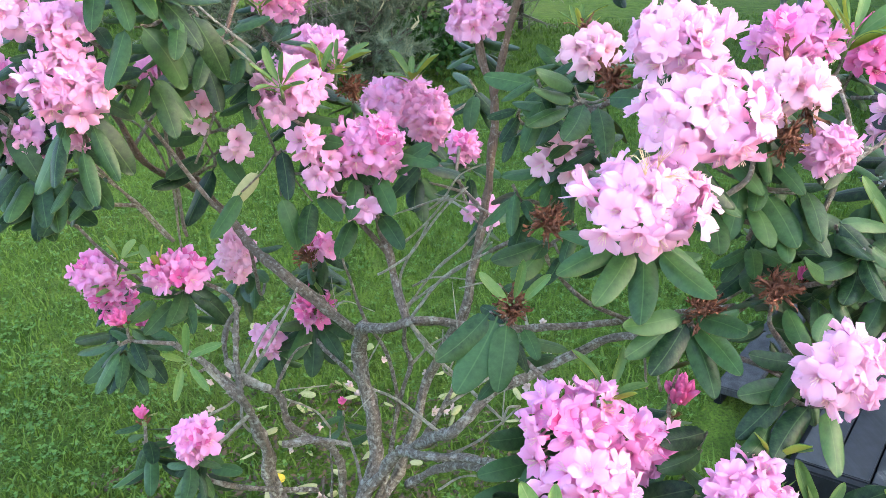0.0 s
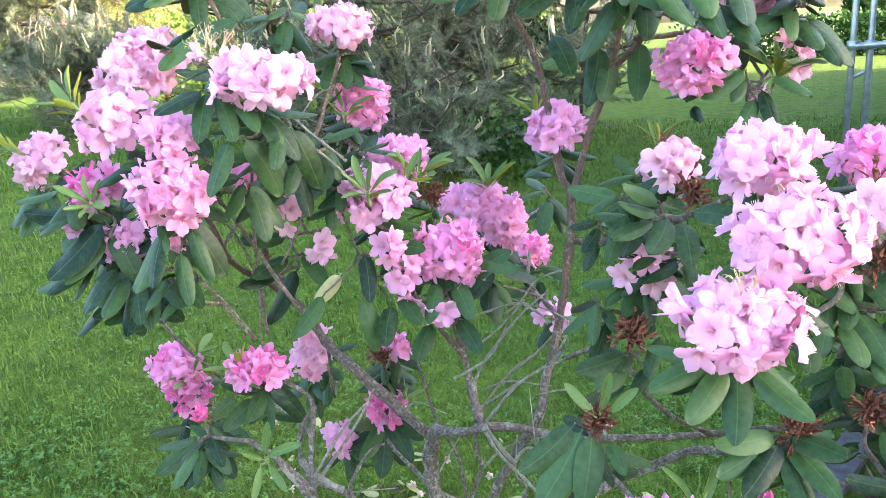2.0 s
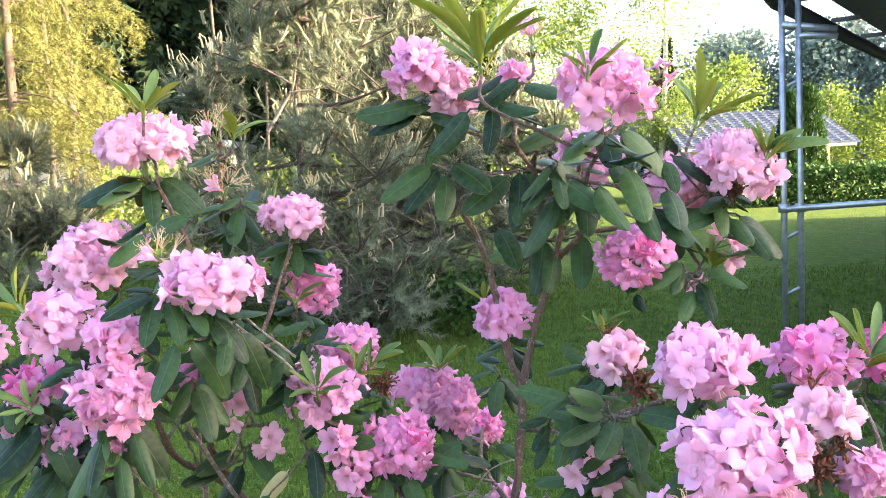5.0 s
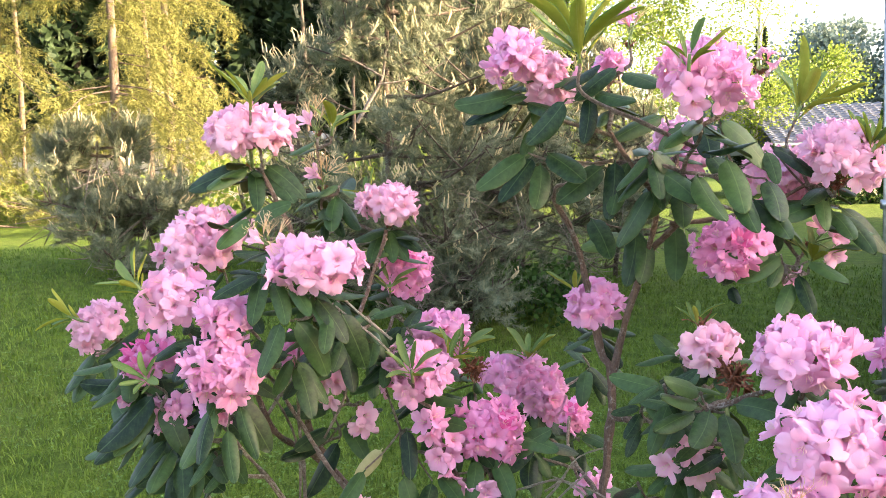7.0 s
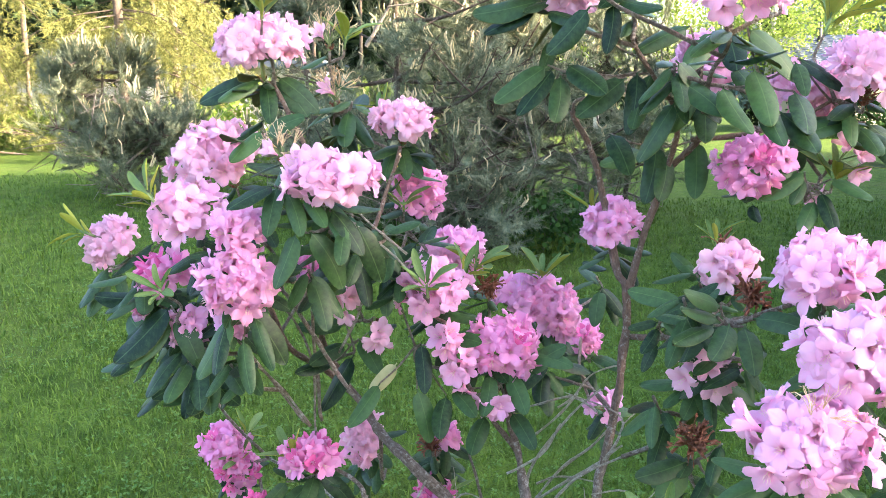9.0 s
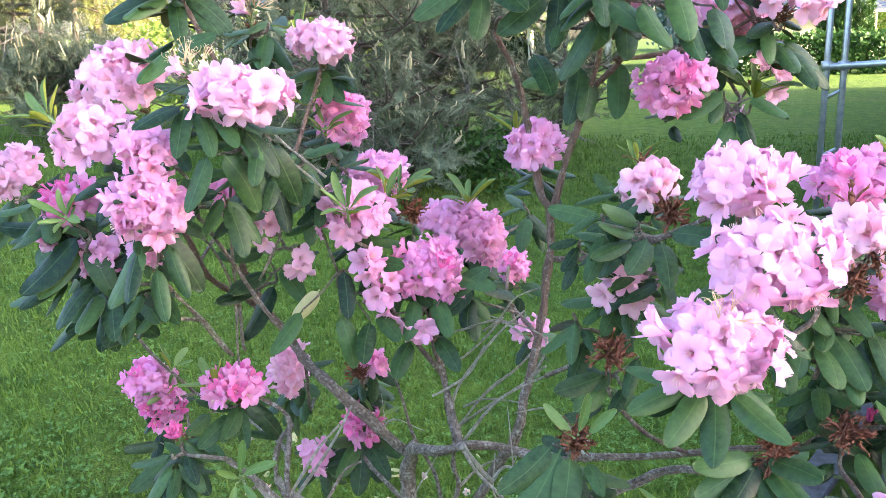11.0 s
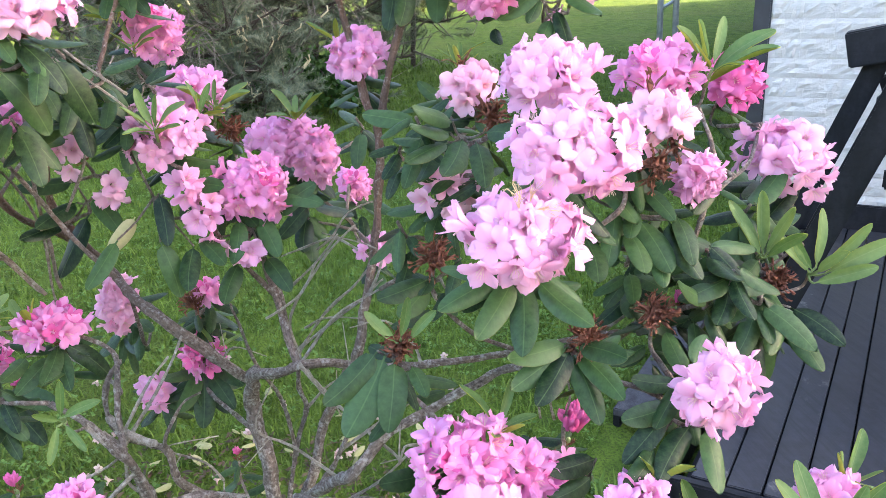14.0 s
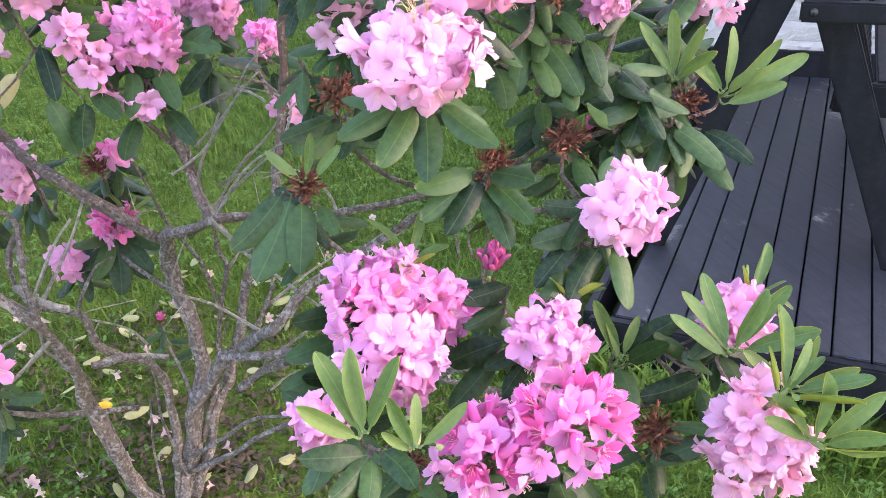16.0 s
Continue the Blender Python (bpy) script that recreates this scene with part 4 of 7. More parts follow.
truss((0.538, 0.653, 0.747), 0.072, (0, -0.8, 0.4), "lilac", 19)
truss((0.619, 0.83, 0.795), 0.054, (0, -0.5, 0.8), "mid", 11)
truss((0.032, 0.756, 0.822), 0.034, (-0.3, -0.6, 0.4), "mid", 8)
truss((0.378, 1.238, 0.690), 0.058, (0.1, -0.3, 1), "bud", 13)
truss((0.345, 1.214, 0.645), 0.046, (0, -0.6, 0), "bright", 7)
truss((-0.495, 1.720, 0.836), 0.055, (-0.1, -0.6, 0.4), "lilac", 8, (0.8, 1, 1.2))
truss((-0.337, 1.720, 0.819), 0.036, (0, -0.4, 0.8), "dead", 9)
truss((-0.304, 1.740, 0.829), 0.034, (0.2, -0.4, 0.6), "bright", 6)
truss((0.496, 1.074, 1.0), 0.023, (0.1, -0.3, 1), "bud", 5)
truss((0.137, 1.162, 1.077), 0.037, (0, -0.4, 0.8), "dead", 10)
truss((0.069, 1.035, 0.995), 0.032, (0, -0.4, 0.8), "dead", 10)
truss((0.308, 0.937, 1.031), 0.031, (0, -0.5, 0.6), "dead", 9)
truss((0.43, 1.002, 1.021), 0.033, (0, -0.4, 0.8), "dead", 11)
truss((0.659, 1.088, 1.015), 0.034, (0, -0.4, 0.8), "dead", 10)
truss((0.284, 1.414, 1.241), 0.038, (0.2, -0.4, 0.6), "dead", 9)
truss((0.439, 1.046, 1.225), 0.031, (0.2, -0.6, -0.2), "dead", 8)
truss((-0.195, 1.629, 1.211), 0.033, (0, -0.3, 0.8), "dead", 8)
truss((-0.567, 1.89, 1.618), 0.051, (0, -0.2, 0.9), "stamen", 9)
truss((-0.573, 1.884, 1.747), 0.047, (0, -0.2, 1), "stamen", 7)
truss((-0.544, 1.372, 1.512), 0.036, (-0.2, -0.3, 1), "stamen", 8)
truss((0.473, 0.766, 0.679), 0.035, (0, -0.4, 0.6), "dead", 12)
truss((0.131, 0.697, 0.779), 0.021, (0, -0.4, 0.6), "dead", 8)
truss((0.512, 1.57, 1.582), 0.024, (0, -0.3, 0.5), "dead", 6)

truss((-0.829, 1.470, 1.276), 0.052, (-0.1, -0.5, 0.7), "opening", 10)
truss((-0.780, 1.440, 1.175), 0.046, (0, -0.7, 0.1), "mid", 8)
truss((-0.882, 1.500, 1.212), 0.036, (-0.4, -0.6, 0), "mid", 6)
truss((-0.676, 1.420, 1.194), 0.034, (0.2, -0.6, 0), "mid", 6)
truss((0.275, 1.780, 1.670), 0.075, (0, -0.5, 0.5), "pale", 12)
truss((-0.579, 1.620, 1.264), 0.040, (0, -0.7, 0.2), "bright", 7)

shoot((-0.640, 1.605, 1.800), 0.085, (0.1, -0.2, 1), "new", 7)
shoot((-0.798, 1.366, 1.446), 0.057, (-0.5, -0.2, 0.8), "new", 5)
shoot((-1.125, 1.694, 1.330), 0.071, (-0.9, -0.2, 0.4), "new", 5)
shoot((-0.775, 1.332, 1.275), 0.061, (-0.1, -0.7, 0.5), "new", 6)
shoot((-0.303, 1.443, 1.258), 0.064, (0, -0.5, 0.8), "new", 6)
shoot((-0.221, 1.609, 1.265), 0.071, (0.1, -0.3, 0.9), "new", 7)
shoot((-0.080, 1.860, 1.194), 0.074, (0.1, -0.2, 1), "new", 6)
shoot((-0.404, 1.851, 1.372), 0.067, (0.1, -0.5, 0.8), "new", 4)
shoot((-0.530, 1.879, 1.758), 0.081, (0.2, -0.1, 1), "new", 3)
shoot((0.010, 1.321, 1.834), 0.116, (-0.1, -0.1, 1), "new", 9)
shoot((0.173, 1.240, 1.796), 0.065, (0, -0.3, 1), "new", 5)
shoot((0.488, 1.697, 1.743), 0.116, (0.3, -0.1, 0.9), "new", 7)
shoot((0.571, 1.539, 1.654), 0.063, (0.4, 0, 0.8), "new", 4)
shoot((0.504, 1.664, 1.437), 0.087, (0.1, -0.4, 0.8), "new", 5)
shoot((0.249, 1.553, 1.332), 0.060, (0, -0.1, 1), "new", 4)
shoot((0.610, 1.245, 1.326), 0.085, (0.1, -0.4, 0.9), "new", 8)
shoot((0.562, 0.633, 0.829), 0.078, (0.3, -0.3, 0.7), "new", 6)
shoot((-0.809, 1.571, 1.067), 0.138, (0, -0.6, -0.5), "old", 9)
shoot((-0.894, 1.546, 1.112), 0.125, (-0.4, -0.5, -0.4), "old", 8)
shoot((-0.524, 1.883, 1.603), 0.129, (0.2, -0.3, -0.1), "old", 6)
shoot((-0.443, 1.882, 1.229), 0.145, (0.4, -0.4, -0.4), "old", 6)
shoot((-0.066, 1.805, 0.999), 0.112, (0.2, -0.5, -0.1), "old", 5)
shoot((0.148, 1.472, 1.652), 0.124, (-0.2, -0.6, -0.4), "old", 8)
shoot((0.059, 2.024, 1.150), 0.128, (-0.2, -0.3, -0.4), "old", 5)
shoot((0.216, 1.563, 1.25), 0.09, (-0.3, -0.4, 0.2), "old", 7)
shoot((0.058, 2.216, 0.871), 0.112, (0, -0.5, -0.4), "old", 5)
shoot((-0.668, 1.408, 0.782), 0.090, (0, -0.5, -0.3), "old", 8)
shoot((-0.469, 1.143, 0.679), 0.082, (0, -0.5, -0.3), "old", 8)
shoot((-0.590, 1.251, 0.655), 0.084, (-0.1, -0.5, -0.3), "old", 5)
shoot((-0.356, 1.884, 0.744), 0.098, (0, -0.4, -0.3), "old", 6)
shoot((-0.535, 1.843, 0.728), 0.109, (0, -0.4, -0.3), "old", 6)
shoot((0.704, 1.226, 1.080), 0.106, (-0.2, -0.6, -0.3), "old", 7)
# leaves that stand out singly at the ends of their twigs
fan("old", (0.213, 0.926, 1.129), (0.199, 0.912, 1.138, 0.113, 0.875, 1.122), (0.205, 0.908, 1.133, 0.153, 0.844, 1.099), (0.216, 0.905, 1.132, 0.199, 0.837, 1.070), (0.234, 0.901, 1.131, 0.277, 0.826, 1.103))
fan("old", (0.288, 0.954, 1.012), (0.282, 0.936, 1.024, 0.208, 0.897, 1.042), (0.284, 0.935, 1.019, 0.204, 0.893, 0.996), (0.286, 0.934, 1.016, 0.231, 0.871, 0.983), (0.289, 0.931, 1.007, 0.304, 0.849, 0.962), (0.294, 0.933, 1.014, 0.326, 0.850, 0.994), (0.296, 0.935, 1.021, 0.329, 0.859, 1.040))
fan("new", (0.071, 1.044, 1.004), (0.063, 1.025, 1.006, 0.027, 1.034, 1.053), (0.069, 1.026, 1.011, 0.083, 1.032, 1.067), (0.082, 1.023, 1.010, 0.112, 1.007, 1.053))
fan("old", (0.056, 1.055, 0.975), (0.036, 1.043, 0.988, -0.043, 1.010, 0.934), (0.047, 1.039, 0.983, -0.017, 0.986, 0.895), (0.059, 1.033, 0.978, 0.041, 0.965, 0.911), (0.081, 1.024, 0.969, 0.093, 0.969, 0.959))
fan("old", (0.146, 1.173, 1.041), (0.126, 1.156, 1.045, 0.051, 1.106, 1.046), (0.125, 1.152, 1.037, 0.079, 1.083, 1.025), (0.155, 1.142, 1.029, 0.123, 1.085, 1.018), (0.179, 1.160, 1.073, 0.151, 1.106, 1.038))
fan("old", (0.418, 1.109, 1.143), (0.340, 1.127, 1.190, 0.378, 1.089, 1.104), (0.376, 1.121, 1.192, 0.416, 1.045, 1.162), (0.427, 1.091, 1.154, 0.405, 1.043, 1.129), (0.414, 1.078, 1.125, 0.412, 0.999, 1.094), (0.432, 1.081, 1.138, 0.452, 1.005, 1.090), (0.472, 1.072, 1.136, 0.496, 1.003, 1.073), (0.450, 1.058, 1.101, 0.441, 0.997, 1.070), (0.401, 1.096, 1.154, 0.372, 1.033, 1.095), (0.354, 1.084, 1.114, 0.346, 1.006, 1.084), (0.444, 1.100, 1.179, 0.463, 1.036, 1.162), (0.485, 1.072, 1.142, 0.484, 0.993, 1.114))
fan("old", (0.636, 1.101, 0.995), (0.617, 1.087, 1.005, 0.552, 1.063, 0.998), (0.601, 1.089, 1.002, 0.510, 1.080, 1.009), (0.625, 1.104, 1.040, 0.544, 1.081, 1.059), (0.645, 1.085, 1.011, 0.642, 1.020, 0.990), (0.669, 1.062, 0.976, 0.614, 1.005, 0.940), (0.674, 1.063, 0.980, 0.705, 0.977, 0.975), (0.672, 1.058, 0.971, 0.682, 0.979, 0.919), (0.615, 1.075, 0.982, 0.623, 1.015, 0.881), (0.602, 1.078, 0.983, 0.530, 1.035, 0.967), (0.639, 1.105, 1.047, 0.591, 1.063, 1.035))
fan("new", (0.642, 1.118, 1.050), (0.639, 1.098, 1.053, 0.603, 1.137, 1.132), (0.638, 1.100, 1.057, 0.614, 1.102, 1.108), (0.642, 1.100, 1.058, 0.643, 1.123, 1.148), (0.645, 1.098, 1.055, 0.673, 1.078, 1.134), (0.646, 1.096, 1.053, 0.674, 1.043, 1.104))
fan("new", (0.724, 1.103, 1.019), (0.715, 1.085, 1.025, 0.660, 1.089, 1.084), (0.719, 1.086, 1.028, 0.685, 1.093, 1.085), (0.725, 1.087, 1.032, 0.744, 1.092, 1.117), (0.724, 1.083, 1.024, 0.735, 1.042, 1.068), (0.729, 1.084, 1.028, 0.790, 1.064, 1.100), (0.737, 1.080, 1.023, 0.821, 1.036, 1.079), (0.717, 1.077, 1.010, 0.789, 1.038, 1.043))
fan("old", (0.408, 0.879, 0.926), (0.423, 0.855, 0.929, 0.369, 0.814, 0.884), (0.441, 0.850, 0.927, 0.436, 0.782, 0.884), (0.395, 0.868, 0.943, 0.333, 0.832, 0.906), (0.404, 0.871, 0.952, 0.334, 0.845, 0.956), (0.374, 0.852, 0.905, 0.328, 0.798, 0.895))
fan("new", (0.077, 0.670, 0.869), (0.075, 0.651, 0.875, 0.044, 0.686, 0.956), (0.078, 0.651, 0.876, 0.076, 0.669, 0.964), (0.082, 0.650, 0.876, 0.124, 0.657, 0.955), (0.072, 0.649, 0.871, 0.018, 0.638, 0.936))
fan("new", (0.130, 0.674, 0.833), (0.128, 0.654, 0.838, 0.110, 0.664, 0.899), (0.132, 0.654, 0.840, 0.139, 0.661, 0.894), (0.136, 0.653, 0.839, 0.186, 0.651, 0.885), (0.124, 0.654, 0.836, 0.098, 0.648, 0.871))
fan("old", (0.084, 0.678, 0.833), (0.079, 0.659, 0.838, 0.021, 0.639, 0.869), (0.080, 0.658, 0.837, 0.043, 0.607, 0.849), (0.083, 0.657, 0.836, 0.072, 0.596, 0.840), (0.093, 0.659, 0.842, 0.115, 0.597, 0.844))
fan("old", (0.081, 0.930, 0.800), (0.091, 0.933, 0.851, 0.034, 0.889, 0.880), (0.084, 0.917, 0.818, 0.017, 0.877, 0.840), (0.073, 0.902, 0.786, 0.004, 0.859, 0.799), (0.076, 0.890, 0.764, 0.033, 0.852, 0.811))
fan("old", (0.282, 0.893, 0.794), (0.210, 0.874, 0.775, 0.268, 0.836, 0.818), (0.279, 0.863, 0.779, 0.208, 0.825, 0.743), (0.314, 0.902, 0.864, 0.245, 0.867, 0.879), (0.305, 0.892, 0.843, 0.249, 0.845, 0.857), (0.304, 0.834, 0.733, 0.252, 0.789, 0.757))
fan("new", (0.453, 0.861, 0.751), (0.450, 0.841, 0.756, 0.444, 0.853, 0.811), (0.456, 0.841, 0.758, 0.476, 0.840, 0.811), (0.452, 0.839, 0.753, 0.425, 0.876, 0.828))
fan("old", (0.523, 0.858, 0.738), (0.466, 0.852, 0.748, 0.528, 0.828, 0.806), (0.466, 0.847, 0.739, 0.490, 0.798, 0.791), (0.559, 0.825, 0.733, 0.504, 0.827, 0.789), (0.565, 0.815, 0.717, 0.478, 0.817, 0.702), (0.452, 0.848, 0.735, 0.441, 0.773, 0.737), (0.550, 0.837, 0.751, 0.543, 0.765, 0.765), (0.605, 0.839, 0.776, 0.541, 0.800, 0.778))
fan("new", (0.551, 0.750, 0.815), (0.547, 0.730, 0.818, 0.506, 0.779, 0.883), (0.545, 0.733, 0.823, 0.544, 0.787, 0.902), (0.553, 0.731, 0.823, 0.578, 0.719, 0.904), (0.557, 0.730, 0.823, 0.618, 0.736, 0.895), (0.564, 0.727, 0.819, 0.618, 0.674, 0.864), (0.542, 0.729, 0.814, 0.488, 0.746, 0.875))
fan("new", (0.609, 0.712, 0.780), (0.599, 0.694, 0.787, 0.556, 0.695, 0.838), (0.605, 0.695, 0.789, 0.607, 0.710, 0.864), (0.612, 0.691, 0.786, 0.629, 0.664, 0.848), (0.620, 0.686, 0.779, 0.652, 0.638, 0.824))
fan("new", (0.582, 0.614, 0.774), (0.571, 0.598, 0.781, 0.513, 0.595, 0.827), (0.574, 0.599, 0.784, 0.529, 0.609, 0.845), (0.580, 0.597, 0.783, 0.584, 0.600, 0.865), (0.588, 0.594, 0.780, 0.625, 0.561, 0.848), (0.588, 0.591, 0.774, 0.617, 0.536, 0.826), (0.588, 0.589, 0.770, 0.614, 0.525, 0.812))
fan("old", (-0.514, 1.343, 1.443), (-0.542, 1.323, 1.460, -0.550, 1.256, 1.401), (-0.526, 1.323, 1.450, -0.492, 1.263, 1.398), (-0.494, 1.324, 1.442, -0.450, 1.263, 1.408), (-0.547, 1.322, 1.462, -0.603, 1.251, 1.450), (-0.460, 1.325, 1.424, -0.419, 1.266, 1.379))
fan("old", (-0.453, 1.328, 1.390), (-0.506, 1.301, 1.382, -0.539, 1.251, 1.305), (-0.483, 1.303, 1.384, -0.423, 1.296, 1.290), (-0.448, 1.314, 1.421, -0.383, 1.274, 1.366), (-0.405, 1.314, 1.396, -0.357, 1.302, 1.300), (-0.424, 1.311, 1.392, -0.419, 1.239, 1.351))
fan("old", (-0.662, 1.613, 1.533), (-0.651, 1.596, 1.548, -0.698, 1.534, 1.495), (-0.645, 1.595, 1.538, -0.574, 1.563, 1.583), (-0.691, 1.588, 1.528, -0.703, 1.512, 1.548))
fan("old", (-0.626, 1.351, 1.214), (-0.612, 1.336, 1.241, -0.546, 1.325, 1.143), (-0.641, 1.330, 1.225, -0.707, 1.273, 1.144), (-0.651, 1.328, 1.217, -0.659, 1.262, 1.149), (-0.602, 1.335, 1.226, -0.564, 1.297, 1.143), (-0.623, 1.326, 1.186, -0.599, 1.272, 1.110))
fan("old", (-0.751, 1.435, 1.138), (-0.799, 1.424, 1.224, -0.885, 1.351, 1.143), (-0.799, 1.420, 1.198, -0.855, 1.351, 1.134), (-0.788, 1.422, 1.205, -0.734, 1.378, 1.126), (-0.778, 1.411, 1.138, -0.823, 1.327, 1.097), (-0.767, 1.409, 1.116, -0.773, 1.322, 1.071), (-0.735, 1.412, 1.115, -0.707, 1.345, 1.042), (-0.746, 1.410, 1.110, -0.726, 1.328, 1.069), (-0.702, 1.415, 1.115, -0.644, 1.350, 1.082), (-0.677, 1.420, 1.125, -0.616, 1.360, 1.078), (-0.716, 1.408, 1.083, -0.735, 1.381, 1.126))
fan("old", (-1.017, 1.729, 1.260), (-0.965, 1.721, 1.297, -1.046, 1.666, 1.245), (-1.071, 1.699, 1.238, -1.096, 1.641, 1.150), (-1.058, 1.700, 1.238, -1.023, 1.661, 1.189), (-1.068, 1.701, 1.246, -1.114, 1.622, 1.191), (-0.948, 1.723, 1.299, -0.870, 1.681, 1.267), (-0.994, 1.713, 1.272, -0.925, 1.671, 1.215))
fan("old", (-0.339, 1.515, 1.117), (-0.325, 1.497, 1.128, -0.312, 1.438, 1.054), (-0.333, 1.481, 1.040, -0.304, 1.444, 0.946), (-0.406, 1.475, 1.053, -0.464, 1.415, 1.001), (-0.280, 1.504, 1.140, -0.213, 1.452, 1.151), (-0.275, 1.484, 1.026, -0.282, 1.411, 0.972), (-0.412, 1.527, 1.346, -0.347, 1.504, 1.275))
fan("old", (-0.170, 1.521, 1.038), (-0.189, 1.503, 1.065, -0.203, 1.427, 1.023), (-0.155, 1.507, 1.066, -0.122, 1.438, 1.014), (-0.264, 1.490, 1.038, -0.218, 1.422, 1.014), (-0.114, 1.516, 1.096, -0.042, 1.464, 1.108), (-0.120, 1.510, 1.065, -0.060, 1.484, 1.131), (-0.148, 1.494, 0.989, -0.110, 1.421, 0.961), (-0.198, 1.487, 0.984, -0.222, 1.412, 0.940))
fan("old", (-0.489, 1.618, 1.094), (-0.499, 1.596, 1.098, -0.555, 1.526, 1.078), (-0.483, 1.594, 1.074, -0.560, 1.539, 0.987), (-0.473, 1.601, 1.106, -0.423, 1.542, 1.061), (-0.499, 1.603, 1.137, -0.592, 1.571, 1.151), (-0.454, 1.605, 1.118, -0.396, 1.559, 1.155), (-0.526, 1.587, 1.060, -0.579, 1.517, 1.071))
fan("old", (-0.074, 1.543, 1.764), (-0.086, 1.523, 1.776, -0.207, 1.513, 1.763), (-0.091, 1.522, 1.762, -0.191, 1.515, 1.732), (-0.070, 1.524, 1.772, -0.114, 1.483, 1.763), (-0.048, 1.526, 1.782, 0.020, 1.469, 1.799), (-0.075, 1.522, 1.756, -0.018, 1.461, 1.739))
fan("old", (0.042, 1.474, 1.771), (0.091, 1.459, 1.808, 0.012, 1.428, 1.767), (-0.003, 1.449, 1.753, -0.077, 1.451, 1.681), (0.038, 1.452, 1.758, 0.023, 1.403, 1.686), (0.045, 1.453, 1.764, 0.109, 1.395, 1.743), (0.096, 1.459, 1.797, 0.149, 1.395, 1.772), (-0.013, 1.451, 1.773, 0.040, 1.389, 1.809))
fan("old", (0.010, 1.581, 1.643), (-0.073, 1.558, 1.660, -0.169, 1.507, 1.611), (-0.062, 1.558, 1.654, -0.129, 1.496, 1.584), (-0.049, 1.558, 1.642, -0.061, 1.484, 1.563), (-0.038, 1.560, 1.661, 0.026, 1.486, 1.613), (0.075, 1.563, 1.633, -0.016, 1.514, 1.580), (0.095, 1.565, 1.643, 0.069, 1.509, 1.545), (0.123, 1.567, 1.642, 0.083, 1.512, 1.549))
fan("old", (0.225, 1.611, 1.661), (0.159, 1.585, 1.643, 0.173, 1.535, 1.599), (0.214, 1.586, 1.619, 0.150, 1.529, 1.546), (0.218, 1.584, 1.597, 0.213, 1.503, 1.530), (0.197, 1.595, 1.727, 0.094, 1.553, 1.691), (0.244, 1.596, 1.714, 0.184, 1.534, 1.648), (0.264, 1.597, 1.715, 0.266, 1.517, 1.649), (0.279, 1.592, 1.648, 0.302, 1.508, 1.588))
fan("old", (0.144, 1.681, 1.496), (0.148, 1.662, 1.503, 0.113, 1.598, 1.406), (0.226, 1.666, 1.508, 0.215, 1.597, 1.410), (0.054, 1.658, 1.525, 0.080, 1.570, 1.467), (0.122, 1.659, 1.490, 0.046, 1.582, 1.487), (0.168, 1.660, 1.477, 0.145, 1.577, 1.405))
fan("old", (0.289, 1.438, 1.618), (0.259, 1.423, 1.706, 0.345, 1.387, 1.631), (0.269, 1.418, 1.640, 0.287, 1.353, 1.553), (0.290, 1.415, 1.590, 0.301, 1.339, 1.518), (0.218, 1.413, 1.610, 0.250, 1.338, 1.539), (0.313, 1.414, 1.566, 0.351, 1.333, 1.508), (0.338, 1.418, 1.599, 0.340, 1.337, 1.538), (0.339, 1.423, 1.648, 0.344, 1.370, 1.606))
fan("old", (0.493, 1.622, 1.556), (0.400, 1.606, 1.661, 0.476, 1.543, 1.600), (0.505, 1.602, 1.549, 0.406, 1.565, 1.531), (0.494, 1.603, 1.568, 0.481, 1.521, 1.514), (0.529, 1.602, 1.537, 0.608, 1.548, 1.465), (0.523, 1.601, 1.522, 0.560, 1.512, 1.476), (0.509, 1.600, 1.531, 0.520, 1.511, 1.488))
fan("old", (0.429, 1.600, 1.423), (0.399, 1.581, 1.452, 0.306, 1.549, 1.467), (0.414, 1.581, 1.447, 0.330, 1.540, 1.419), (0.414, 1.580, 1.434, 0.382, 1.533, 1.396), (0.435, 1.578, 1.392, 0.391, 1.508, 1.356), (0.465, 1.583, 1.432, 0.504, 1.498, 1.417), (0.445, 1.580, 1.408, 0.452, 1.501, 1.354))
fan("old", (-0.566, 1.511, 0.836), (-0.553, 1.492, 0.848, -0.565, 1.410, 0.815), (-0.558, 1.492, 0.846, -0.530, 1.421, 0.795), (-0.542, 1.492, 0.850, -0.465, 1.481, 0.783), (-0.614, 1.491, 0.832, -0.630, 1.409, 0.832), (-0.565, 1.487, 0.830, -0.606, 1.407, 0.814))
fan("old", (-0.835, 1.847, 0.571), (-0.834, 1.825, 0.570, -0.920, 1.748, 0.510), (-0.820, 1.824, 0.569, -0.737, 1.778, 0.482), (-0.841, 1.824, 0.563, -0.829, 1.760, 0.538), (-0.867, 1.833, 0.590, -0.908, 1.736, 0.624), (-0.812, 1.829, 0.589, -0.702, 1.790, 0.572))
fan("old", (-0.336, 1.726, 0.655), (-0.347, 1.706, 0.658, -0.383, 1.621, 0.615), (-0.338, 1.705, 0.654, -0.345, 1.644, 0.553), (-0.325, 1.705, 0.657, -0.279, 1.628, 0.610), (-0.314, 1.708, 0.669, -0.251, 1.638, 0.659), (-0.353, 1.708, 0.664, -0.402, 1.632, 0.686))
fan("new", (-0.499, 1.303, 0.795), (-0.499, 1.284, 0.806, -0.487, 1.280, 0.873), (-0.500, 1.283, 0.801, -0.526, 1.243, 0.837), (-0.495, 1.284, 0.806, -0.436, 1.274, 0.835), (-0.506, 1.281, 0.792, -0.507, 1.220, 0.756), (-0.494, 1.281, 0.794, -0.450, 1.237, 0.765))
